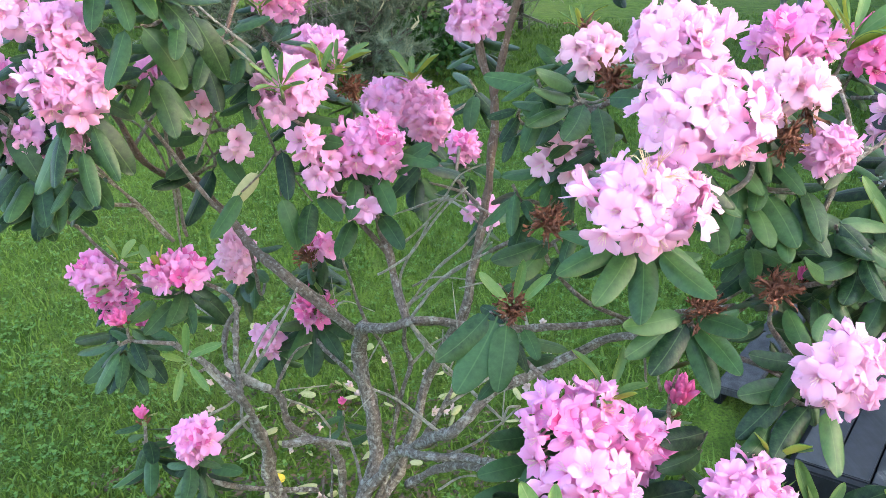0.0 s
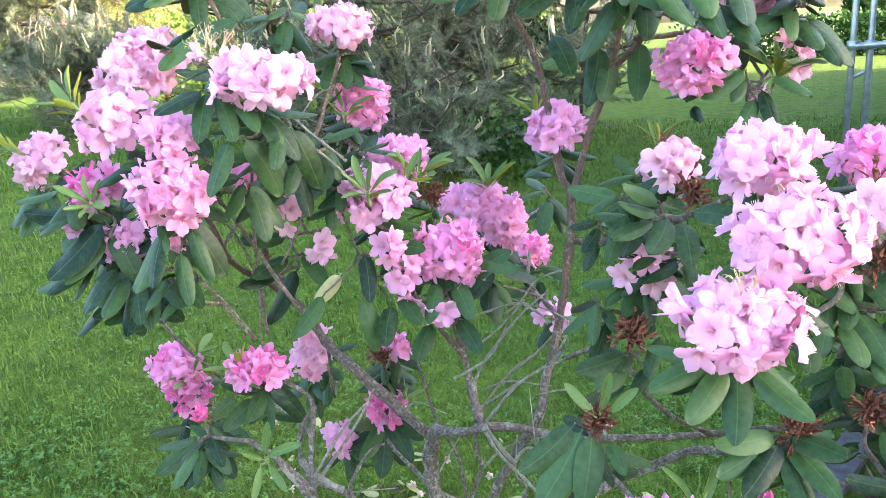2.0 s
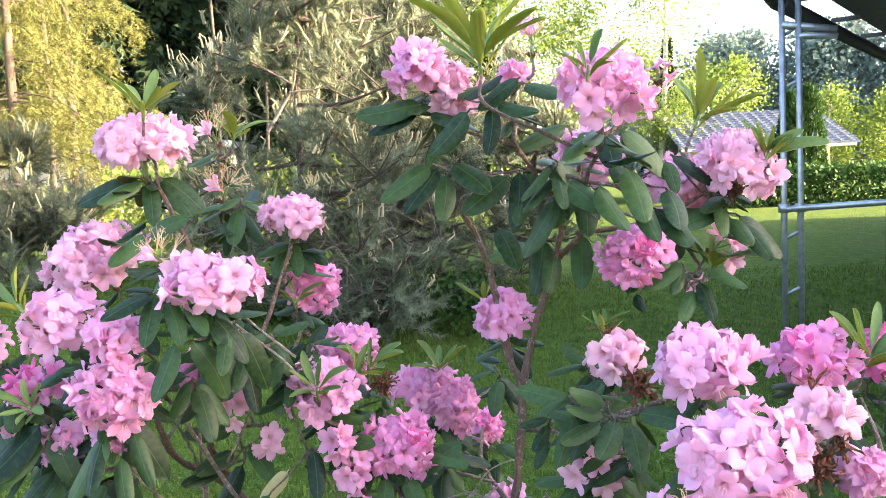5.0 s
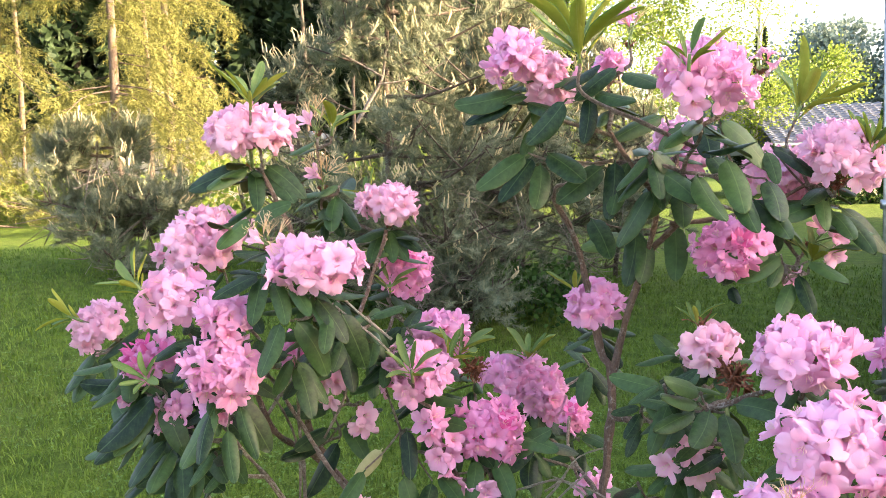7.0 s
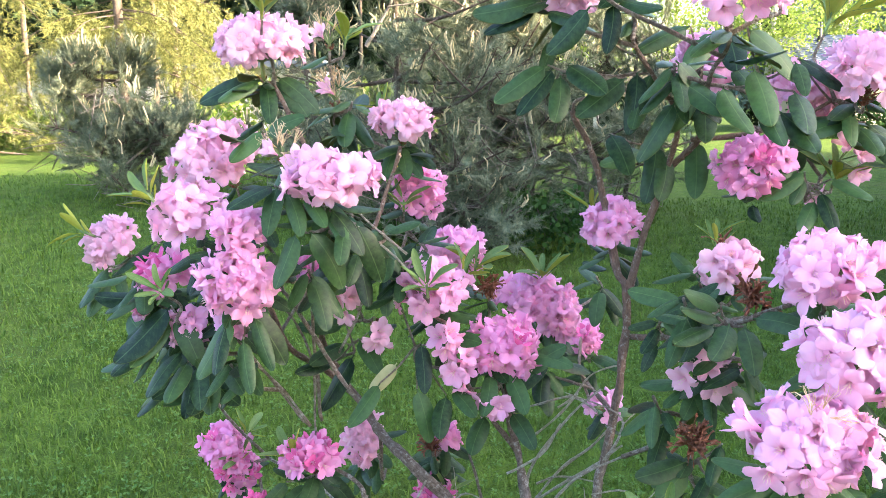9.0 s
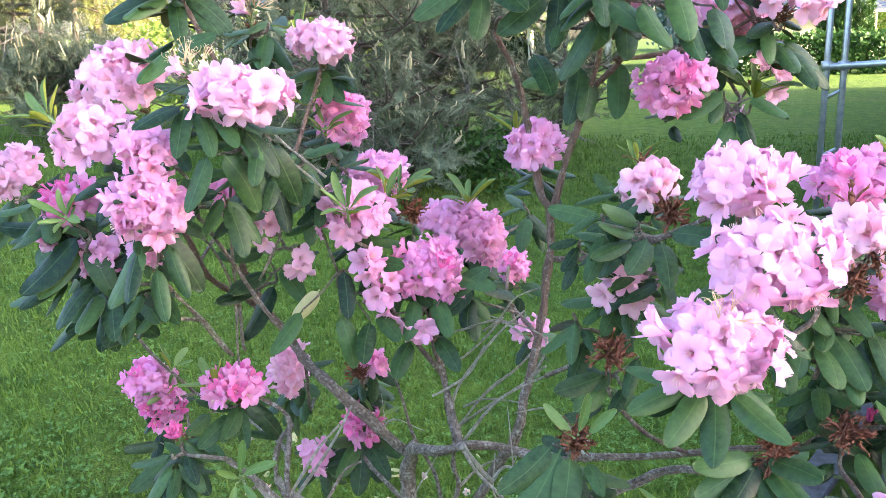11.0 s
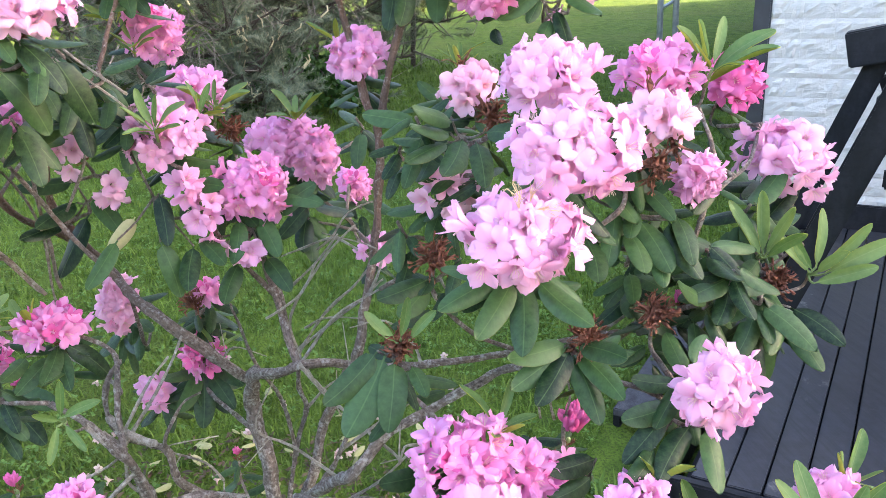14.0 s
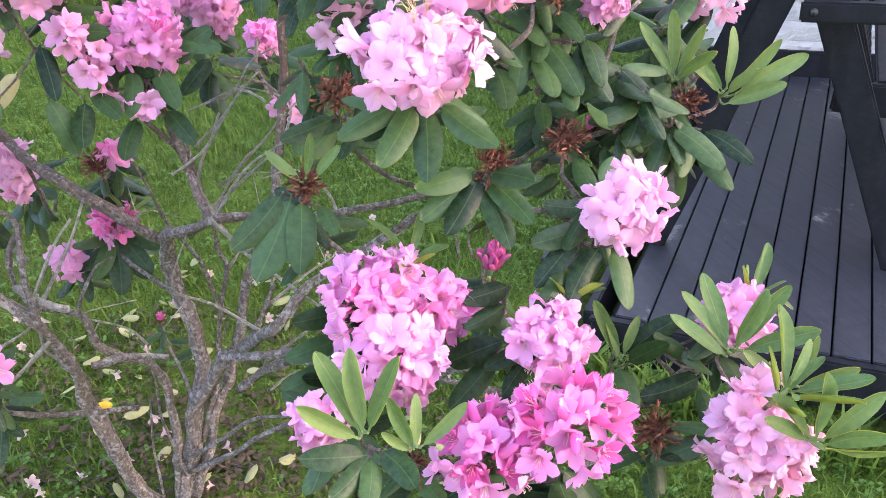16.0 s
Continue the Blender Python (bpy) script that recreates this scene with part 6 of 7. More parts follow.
# round gutter pipe under the eave with a ribbed elbow at its near end, and its brackets
pile = Pile()
line = smooth_line([uv(-1.43, 4.80, 2.80), uv(-1.43, 4.84, 2.70), uv(-1.43, 4.93, 2.61), uv(-1.43, 5.10, 2.575)], 7)
tube(pile, line, 0.050, 0.050, 12, 0)
for k in range(1, len(line) - 1, 2):
    tube(pile, [line[k], line[k].lerp(line[k + 1], 0.6)], 0.055, 0.055, 12, 0)
tube(pile, [uv(-1.43, 5.08, 2.575), uv(-1.43, 11.0, 2.57), uv(-1.43, 17.8, 2.565)], 0.048, 0.048, 12, 0)
part("gutter", pile.mesh("gutter", DARKMETAL), house, "dark round gutter pipe with a ribbed elbow")
for k in range(12):
    pile = Pile()
    box(pile, at_uv(-1.36, WALL_V + 0.95 + 1.05 * k, 2.655), (0.20, 0.045, 0.03), 0.004)
    part("gutter_bracket", pile.mesh("gutter_bracket", DARKMETAL), house)
pile = Pile()
box(pile, at_uv(1.5, WALL_V - 0.035, 0.155), (4.3, 0.03, 0.16), 0.005)
part("plinth_board", pile.mesh("plinth_board", BLACKWOOD), house)
# corner board down the gable corner
pile = Pile()
box(pile, at_uv(WALL_U0 - 0.042, WALL_V + 0.03, 1.1), (0.084, 0.10, 2.9), 0.006)
part("corner_board", pile.mesh("corner_board", DARKMETAL), house, "black corner board")

# brick courses on the part of the gable that stands behind the terrace
BRICK_L, COURSE = 0.302, 0.098


def brick_mesh(seed, length=BRICK_L):
    r = np.random.default_rng(seed)
    pile, nx, nz = Pile(), 9, 4
    w, h = length - 0.0015, COURSE - 0.005
    verts = []
    for j in range(nz + 1):
        for i in range(nx + 1):
            rim = i in (0, nx) or j in (0, nz)
            verts.append(U * (w * (i / nx - 0.5) + (0 if rim else r.normal(0, 0.004) * length / BRICK_L)) - V * ((0.0015 if j in (0, nz) else 0.006) + r.uniform(0, 0.002) if rim else 0.008 + r.normal(0, 0.0036)) + Vector((0, 0, h * (j / nz - 0.5))))
    faces = [(j * (nx + 1) + i, j * (nx + 1) + i + 1, (j + 1) * (nx + 1) + i + 1, (j + 1) * (nx + 1) + i) for j in range(nz) for i in range(nx)]
    rim = [i for i in range(nx + 1)] + [(j + 1) * (nx + 1) + nx for j in range(nz)] + [nz * (nx + 1) + i for i in range(nx - 1, -1, -1)] + [j * (nx + 1) for j in range(nz - 1, 0, -1)]
    k = len(verts)
    verts += [verts[i] + V * 0.006 for i in rim]
    faces += [(rim[i], k + i, k + (i + 1) % len(rim), rim[(i + 1) % len(rim)]) for i in range(len(rim))]
    pile.add(verts, faces)
    return pile.mesh("brick", WHITE, smooth=False)


BRICKS = [brick_mesh(k) for k in range(6)]
HALF_BRICKS = [brick_mesh(20 + k, BRICK_L / 2) for k in range(3)]
for j in range(20):
    for i in range(9):
        u = WALL_U0 + BRICK_L * (i + (0.5 if j % 2 else 1.0) - 0.5)
        kind_ = BRICKS[int(rng.integers(6))]
        if u - BRICK_L / 2 < WALL_U0 - 0.01:
            # every second course starts with a half brick
            u, kind_ = WALL_U0 + BRICK_L / 4, HALF_BRICKS[j % 3]
        ob = new("brick", kind_)
        ob.matrix_basis = Matrix.Translation(uv(u, WALL_V - 0.002, 0.08 + COURSE * (j + 0.5)))
        hang(ob, house)

# ---- garden swing bench on the terrace ----


def plank(a, b, wide, thick, face):
    """A bevelled board from a to b; face is the way its broad side looks."""
    a, b = Vector(a), Vector(b)
    pile = Pile()
    m = frame_of((a + b) / 2, b - a, face)
    box(pile, m, (wide, (b - a).length, thick), 0.006)
    return pile


swing = root("garden_swing", uv(0.4, 3.1, DECK_Z), "black-stained timber swing bench on slanted legs, standing on the terrace", "garden swing")
BOLT = simple("bolt_head", (0.03, 0.03, 0.033), (0.06, 0.06, 0.06), 30, 0.5, 0.6)


def swing_part(name, a, b, wide, thick, face):
    part(name, plank(a, b, wide, thick, face).mesh(name, BLACKWOOD), swing)


for v, du in ((2.50, 0.0), (3.75, -0.09)):
    swing_part("leg", uv(-0.41 + du, v, DECK_Z), uv(0.11 + du, v, 1.50), 0.086, 0.045, V)
    swing_part("leg", uv(0.335 + du, v + 0.05, DECK_Z), uv(-0.01 + du, v + 0.05, 1.00), 0.094, 0.045, V)
    swing_part("cross_bar", uv(-0.045 + du, v - 0.045, 0.895), uv(0.78 + du, v - 0.045, 0.895), 0.055, 0.035, V)
    swing_part("back_support", uv(0.055 + du, v + 0.12, 0.93), uv(0.17 + du, v + 0.12, 0.58), 0.06, 0.04, V)
    swing_part("seat_bearer", uv(0.07 + du, v + 0.10, 0.625), uv(0.80 + du, v + 0.10, 0.585), 0.095, 0.04, V)
    swing_part("leg", uv(1.20 + du, v, DECK_Z), uv(0.72 + du, v, 1.50), 0.086, 0.045, V)
    for q in (uv(-0.01 + du, v - 0.062, 0.897), uv(0.12 + du, v + 0.075, 0.615)):
        pile = Pile()
        tube(pile, smooth_line([q, q - V * 0.012], 2), 0.011, 0.010, 8, 0)
        part("bolt", pile.mesh("bolt", BOLT), swing)
swing_part("top_rail", uv(0.02, 2.72, 1.075), uv(0.02, 3.62, 1.075), 0.05, 0.035, V)
swing_part("head_block", uv(-0.26, 3.70, 1.10), uv(0.16, 3.70, 1.19), 0.14, 0.10, V)
for k in range(9):
    v = 2.68 + 0.115 * k
    swing_part("back_slat", uv(0.165, v, 0.60), uv(0.015, v, 1.08), 0.09, 0.024, U)
for k in range(5):
    u = 0.22 + 0.105 * k
    swing_part("seat_slat", uv(u, 2.60, 0.66 - 0.012 * k), uv(u, 3.85, 0.66 - 0.012 * k), 0.085, 0.024, Vector((0, 0, 1)))

# ---- scaffold ladder frame at the house corner ----
GALV = simple("galvanised_steel", (0.26, 0.28, 0.31), (0.42, 0.44, 0.47), 25, 0.42, 0.85, 0.15)
tower = root("scaffold_frame", Vector((1.99, 4.72, ground_z(1.99, 4.72))), "grey galvanised scaffold ladder frame beside the house corner", "scaffold")


def pipe(name, a, b, r, label=""):
    pile = Pile()
    tube(pile, [Vector(a), (Vector(a) + Vector(b)) / 2, Vector(b)], r, r, 12, 0)
    return part(name, pile.mesh(name, GALV), tower, label)


T0, T1 = Vector((1.957, 4.735, 0)), Vector((2.042, 4.71, 0))
zt = ground_z(2, 4.7)
pipe("upright", T0 + Vector((0, 0, zt)), T0 + Vector((-0.03, -0.02, 2.62)), 0.0175)
pipe("upright", T1 + Vector((0, 0, zt)), T1 + Vector((-0.03, -0.02, 2.62)), 0.0175)
for k, z in enumerate((0.55, 0.88, 1.21, 1.72, 2.08, 2.38)):
    pipe("rung", T0 + Vector((-0.01, -0.01, z - 0.02)), T1 + Vector((-0.01, -0.01, z + 0.03)), 0.010)
pipe("guard_rail", T0 + Vector((-0.02, -0.02, 1.365)), Vector((3.55, 4.12, 1.45)), 0.019)
pipe("ledger", T0 + Vector((-0.03, -0.02, 2.415)), Vector((2.22, 4.67, 2.37)), 0.024)
pipe("ledger", T1 + Vector((-0.03, -0.03, 2.345)), Vector((2.22, 4.66, 2.335)), 0.018)
for q in (T0, T1):
    pile = Pile()
    tube(pile, [q + Vector((-0.015, -0.01, 1.345)), q + Vector((-0.015, -0.01, 1.395))], 0.032, 0.032, 10, 0.03)
    part("coupler", pile.mesh("coupler", GALV), tower)

# ---- trees ----


def needle_material(name, lo, hi, glow=0.15):
    return blade_material(name, lo, hi, glow, 0.1)


PINE = needle_material("pine_needles", (0.066, 0.094, 0.066), (0.255, 0.272, 0.172))
PINETIP = needle_material("pine_candles", (0.40, 0.34, 0.20), (0.60, 0.52, 0.34), 0.1)
# golden evening light is partly put into these yellowed needles
SUNLITSPRUCE = needle_material("sunlit_spruce_needles", (0.045, 0.066, 0.022), (0.270, 0.265, 0.085), 0.3)
# trunk bark lightened to stand for sun on the left trees
SUNLITBARK = bark_material("sunlit_spruce_bark", (0.06, 0.042, 0.03), (0.17, 0.125, 0.095), (0.22, 0.19, 0.16))
# same needles with the forest's shade put into the colour
SHADEDSPRUCE = needle_material("shaded_spruce_needles", (0.012, 0.026, 0.014), (0.035, 0.058, 0.025), 0.1)
BIRCH = needle_material("birch_leaves", (0.10, 0.17, 0.03), (0.26, 0.33, 0.07), 0.4)
HEDGE = needle_material("hedge_leaves", (0.02, 0.055, 0.015), (0.07, 0.14, 0.03), 0.2)
# distance haze is mixed into this leaf colour: paler and bluer
HAZEGREEN = needle_material("hazy_far_leaves", (0.11, 0.165, 0.150), (0.20, 0.26, 0.225), 0.2)
BIRCHBARK = simple("birch_bark", (0.35, 0.32, 0.28), (0.62, 0.60, 0.56), 6, 0.8, fine=22)


def tuft(pile, at, way, length, needles, spread_, width, r):
    """Needles round the end of a twig."""
    way = way.normalized()
    x = way.orthogonal().normalized()
    y = way.cross(x)
    for k in range(needles):
        s, a = r.uniform(0, 1), r.uniform(0, 6.283)
        o = x * math.cos(a) + y * math.sin(a)
        d = (way * r.uniform(0.35, 1.0) + o * spread_).normalized()
        p = at + way * (s - 0.5) * length
        q = p + d * length * r.uniform(0.55, 0.9)
        w = d.cross(o).normalized() * width
        k0 = len(pile.v)
        pile.v.extend((p - w, p + w, q))
        pile.f.append((k0, k0 + 1, k0 + 2))


def flat_mesh(name, pile, mat):
    me = bpy.data.meshes.new(name)
    me.from_pydata([tuple(v) for v in pile.v], [], pile.f)
    me.materials.append(mat)
    me.update()
    return me


def pine(at, height, wide, seed, tufts=900, lean=(0, 0), dead=0, candles=0.3, needle=0.10, label=""):
    """A young, ragged Scots pine: crooked trunk, whorls of limbs, needle tufts at the ends, pale candles."""
    r = np.random.default_rng(seed)
    base = Vector((at[0], at[1], ground_z(*at) - 0.05))
    ob = root("pine_tree", base, label or "young Scots pine with grey-green needles and bare lower branches", "tree", "pines")
    top = base + Vector((lean[0], lean[1], height))
    line = smooth_line([base, base.lerp(top, 0.35) + Vector((r.uniform(-0.1, 0.1), 0, 0)), base.lerp(top, 0.7) + Vector((r.uniform(-0.15, 0.15), 0, 0)), top], 5)
    pile = Pile()
    tube(pile, line, 0.034 * height / 3, 0.010, 8, 0.2)
    part("trunk", pile.mesh("trunk", PINEBARK), ob)
    green, tips, ends = Pile(), Pile(), []
    for k in range(int(13 * height)):
        s = r.uniform(0.06, 0.97)
        p = line[int(s * (len(line) - 1))]
        a = r.uniform(0, 6.283)
        reach = wide * (1.12 - s) ** 0.65 * r.uniform(0.6, 1.1)
        d = Vector((math.cos(a), math.sin(a), r.uniform(0.05, 0.45)))
        q = p + d * reach
        mid = p.lerp(q, 0.5) + Vector((r.uniform(-0.1, 0.1), r.uniform(-0.1, 0.1), -0.08 * reach))
        bough = smooth_line([p, mid, q], 4)
        limbs = Pile()
        tube(limbs, bough, 0.018, 0.005, 5, 0.2, 0, False)
        for j in range(7):
            t = r.uniform(0.35, 1)
            c = bough[int(t * (len(bough) - 1))]
            e = c + Vector(r.uniform(-1, 1, 3)) * 0.30 * reach + Vector((0, 0, 0.05))
            tube(limbs, [c, (c + e) / 2 + Vector((0, 0, -0.02)), e], 0.006, 0.003, 4, 0.1, 0, False)
            ends.append((e, (e - c).normalized() + Vector((0, 0, 0.5))))
            ends.append(((c + e) / 2, (e - c).normalized() + Vector((0, 0, 0.4))))
        part("limb", limbs.mesh("limb", PINEBARK), ob)
    for i in range(tufts // 4):
        # one shoot: a brush of needles along its last stretch, with pale candles on its tip
        e, d = ends[int(r.integers(len(ends)))]
        d = (d + Vector(r.normal(0, 0.35, 3))).normalized()
        c = e + Vector(r.normal(0, 0.05, 3))
        for j in range(4):
            tuft(green, c + d * 0.045 * j, d, needle * r.uniform(0.65, 0.9), 20, 0.85, 0.0030, r)
        if r.uniform() < candles * 1.7 and c.z > base.z + 0.25 * height:
            for j in range(int(r.integers(1, 4))):
                q = c + d * 0.17 + Vector((r.normal(0, 0.012), r.normal(0, 0.012), 0))
                h = r.uniform(0.03, 0.085)
                tube(tips, [q - d * 0.05, q + Vector((0, 0, h * 0.5)), q + Vector((r.normal(0, 0.018), r.normal(0, 0.01), h))], 0.0062, 0.0040, 4, 0.1, 0, False)
    tagged(part("crown", flat_mesh("crown", green, PINE), ob), kind="stuff")
    if tips.v:
        tagged(part("young_growth", tips.mesh("young_growth", PINETIP), ob, "pale young pine shoots"), kind="stuff")
    if dead:
        for k in range(dead):
            bare = Pile()
            a = r.uniform(3.4, 6.1)
            p = base + Vector((0, 0, r.uniform(0.15, 0.9)))
            q = p + Vector((math.cos(a) * wide * r.uniform(0.4, 1.0), math.sin(a) * wide * r.uniform(0.3, 0.8), r.uniform(-0.35, 0.15)))
            q.z = max(q.z, ground_z(q.x, q.y) + 0.05)
            m = (p + q) / 2 + Vector(r.normal(0, 0.09, 3))
            tube(bare, smooth_line([p, m, q], 4), 0.012, 0.003, 5, 0.2, 0, False)
            for j in range(4):
                c = p.lerp(q, r.uniform(0.3, 0.95))
                tube(bare, [c, c + Vector(r.normal(0, 0.14, 3)), c + Vector(r.normal(0, 0.2, 3))], 0.005, 0.002, 4, 0.2, 0, False)
            part("dead_branch", bare.mesh("dead_branch", GREYBARK), ob, "bare grey dead branch")
    return ob


big_pine = pine((-1.0, 6.0), 2.9, 1.25, 3, 5200, (0.1, -0.3), 18, 0.16)
bare_pile = Pile()
for way_, thick in (([(-1.197, 5.550, 1.988), (-1.105, 5.550, 2.130), (-1.011, 5.550, 2.278), (-0.978, 5.550, 2.457), (-0.873, 5.550, 2.624)], 0.016), ([(-1.002, 5.500, 2.287), (-1.135, 5.500, 2.368), (-1.307, 5.500, 2.473)], 0.008), ([(-1.031, 5.500, 2.236), (-0.791, 5.500, 2.264), (-0.560, 5.500, 2.373)], 0.008)):
    tube(bare_pile, smooth_line(way_, 4), thick, 0.005, 6, 0.3, 0, False)
part("dead_branch", bare_pile.mesh("dead_branch", GREYBARK), big_pine, "crooked bare grey branch")
pine((-0.1, 7.0), 2.5, 1.05, 5, 4600, (-0.1, 0.0), 16, 0.16)
pine((-0.45, 7.4), 3.4, 1.3, 8, 3600, (0.1, 0), 8, 0.16)
pine((-4.05, 7.2), 1.2, 1.0, 4, 3000, (0.1, 0), 6, 0.1)
pine((-0.75, 5.75), 1.25, 0.75, 9, 1500, (0.0, 0), 6, 0.15, 0.09, "low bushy pine with blue-green needles")
pine((-3.45, 6.9), 0.75, 0.85, 14, 1400, (0.1, 0), 3, 0.05)
pine((0.8, 7.9), 2.3, 0.9, 15, 2400, (0.0, 0), 6, 0.14)
pine((-2.2, 7.6), 2.0, 0.8, 6, 1800, (0.1, 0), 4, 0.3)


def spruce(at, height, wide, seed, mat, label, boughs=150, sprays=26, droop=0.45, bare=0.0, size=0.16, dense=9, broad=0.0065):
    """A spruce: straight trunk and long boughs hung with short-needled sprays."""
    r = np.random.default_rng(seed)
    base = Vector((at[0], at[1], ground_z(*at) - 0.1))
    ob = root("spruce_tree", base, label, "tree", "spruces")
    pile = Pile()
    tube(pile, smooth_line([base, base + Vector((r.uniform(-0.1, 0.1), 0, height * 0.5)), base + Vector((0, 0, height))], 6), 0.0085 * height, 0.02, 8, 0.1)
    part("trunk", pile.mesh("trunk", SUNLITBARK if mat is SUNLITSPRUCE else PINEBARK), ob)
    limbs, green = Pile(), Pile()
    for k in range(boughs):
        s = bare + (1 - bare) * r.uniform(0, 1) ** 1.1
        a = r.uniform(0, 6.283)
        reach = wide * (1.04 - s) * r.uniform(0.7, 1.15)
        p = base + Vector((0, 0, height * s))
        o = Vector((math.cos(a), math.sin(a), 0))
        q = p + o * reach + Vector((0, 0, -droop * reach))
        line = smooth_line([p, p + o * reach * 0.5 + Vector((0, 0, -droop * 0.25 * reach)), q], 5)
        tube(limbs, line, 0.006 + 0.006 * reach, 0.005, 3, 0.1, 0, False)
        cross = Vector((-o.y, o.x, 0))
        # side twigs that spread and then hang, with needles along them
        for j in range(sprays):
            t = r.uniform(0.3, 1)
            c = line[min(int(t * len(line)), len(line) - 1)]
            side_, fall = r.normal(0, 0.20 * reach), size * r.uniform(0.8, 2.8)
            e = c + cross * side_ + o * r.uniform(-0.05, 0.12) * reach + Vector((0, 0, -0.2 * abs(side_)))
            for i in range(5):
                g = c.lerp(e, 0.3 + 0.7 * i / 4) + Vector((r.normal(0, 0.02), r.normal(0, 0.02), -fall * (i / 4) ** 1.6))
                tuft(green, g, (e - c).normalized() * 0.8 + o * 0.3 + Vector((r.normal(0, 0.25), r.normal(0, 0.25), -0.1 - 0.5 * i / 4)), size * r.uniform(0.6, 1.0), dense, 0.95, broad * size / 0.16, r)
    tagged(part("branchwork", limbs.mesh("branchwork", PINEBARK), ob), kind="stuff")
    tagged(part("crown", flat_mesh("crown", green, mat), ob), kind="stuff")
    return ob


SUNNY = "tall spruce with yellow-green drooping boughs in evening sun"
spruce((-6.5, 12.6), 10.0, 2.0, 21, SUNLITSPRUCE, SUNNY, 80, 38, dense=9, broad=0.006, size=0.14)
spruce((-8.5, 11.8), 10.5, 2.4, 22, SUNLITSPRUCE, SUNNY, 80, 38, dense=9, broad=0.006, size=0.14)
spruce((-7.3, 16.5), 11.0, 2.6, 23, SUNLITSPRUCE, SUNNY, 85, 34, dense=8, broad=0.007)
spruce((-11.8, 15.0), 11.0, 2.6, 24, SUNLITSPRUCE, SUNNY, 85, 34, dense=8, broad=0.007)
for i, (x, y) in enumerate(((-6.6, 13.9), (-9.4, 14.6), (-4.4, 21.0), (-3.3, 21.5), (-2.4, 21.0), (-5.5, 20.5))):
    pile = Pile()
    zz = ground_z(x, y) - 0.1
    tube(pile, smooth_line([(x, y, zz), (x + 0.1, y, 4), (x + rnd(-0.2, 0.2), y, 9)], 6), 0.05, 0.035, 8, 0.15)
    ob = root("tree_trunk", Vector((x, y, zz)), "slim bare tree trunk among the spruces", "tree", "slim trunks")
    # the two trunks on the left take the bark with sunlight in its colour
    part("trunk", pile.mesh("trunk", SUNLITBARK if i < 2 else PINEBARK), ob)
# forest spruces, kept dark by their shaded needle colour
dark = spruce((-9.5, 24.0), 15.0, 3.2, 31, SHADEDSPRUCE, "forest spruce behind the garden, shade put into its needle colour", 100, 7, size=0.6, dense=5, broad=0.026)
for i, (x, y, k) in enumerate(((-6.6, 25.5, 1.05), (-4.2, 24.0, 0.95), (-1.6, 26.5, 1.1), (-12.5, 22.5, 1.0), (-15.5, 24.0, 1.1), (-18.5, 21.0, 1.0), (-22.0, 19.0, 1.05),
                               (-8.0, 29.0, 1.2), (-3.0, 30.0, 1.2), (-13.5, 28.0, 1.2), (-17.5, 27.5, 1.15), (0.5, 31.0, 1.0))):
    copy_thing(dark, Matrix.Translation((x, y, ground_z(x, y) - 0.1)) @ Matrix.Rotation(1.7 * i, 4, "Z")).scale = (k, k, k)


def leafy(at, height, wide, seed, mat, label, bark, leaves=7000, size=0.09, low=0.25, category="tree", name="birch_tree", group="birches"):
    """A broadleaved tree: trunk, forking limbs and clumps of small leaves with gaps between."""
    r = np.random.default_rng(seed)
    base = Vector((at[0], at[1], ground_z(*at) - 0.1))
    ob = root(name, base, label, category, group)
    wood_, green, ends = Pile(), Pile(), []
    top = base + Vector((r.uniform(-0.3, 0.3), 0, height * 0.92))
    line = smooth_line([base, base.lerp(top, 0.5) + Vector((r.uniform(-0.2, 0.2), 0, 0)), top], 6)
    tube(wood_, line, 0.014 * height, 0.02, 7, 0.1)
    for k in range(34):
        s = low + (0.98 - low) * r.uniform()
        p = line[int(s * (len(line) - 1))]
        a = r.uniform(0, 6.283)
        reach = wide * (math.sin(math.pi * min(1, (s - low) / (1 - low) * 0.8 + 0.18)) ** 0.7) * r.uniform(0.5, 1.05)
        q = p + Vector((math.cos(a) * reach, math.sin(a) * reach, reach * r.uniform(0.2, 0.7)))
        tube(wood_, smooth_line([p, p.lerp(q, 0.5) + Vector((0, 0, 0.1 * reach)), q], 4), 0.03, 0.008, 5, 0.1, 0, False)
        for j in range(5):
            ends.append((p.lerp(q, r.uniform(0.35, 1.05)), 0.22 * reach + 0.15))
    part("trunk", wood_.mesh("trunk", bark), ob)
    for i in range(leaves):
        c, sp_ = ends[int(r.integers(len(ends)))]
        p = c + Vector(r.normal(0, sp_, 3)) * 0.8
        d, e = Vector(r.normal(0, 1, 3)).normalized(), Vector(r.normal(0, 1, 3)).normalized()
        w = d.cross(e).normalized() * size * 0.35
        k0 = len(green.v)
        green.v.extend((p, p + d * size * 0.5 + w, p + d * size, p + d * size * 0.5 - w))
        green.f.append((k0, k0 + 1, k0 + 2, k0 + 3))
    tagged(part("crown", flat_mesh("crown", green, mat), ob), kind="stuff")
    return ob


leafy((6.4, 24.0), 8.5, 2.0, 41, BIRCH, "birch with thin fresh leaves against the sky", BIRCHBARK, 9000, 0.09)
leafy((4.3, 26.0), 9.0, 2.2, 42, BIRCH, "birch with thin fresh leaves against the sky", BIRCHBARK, 10000, 0.10)
leafy((1.6, 21.0), 6.5, 1.9, 43, BIRCH, "young broadleaved tree in evening sun", BIRCHBARK, 6000, 0.10)
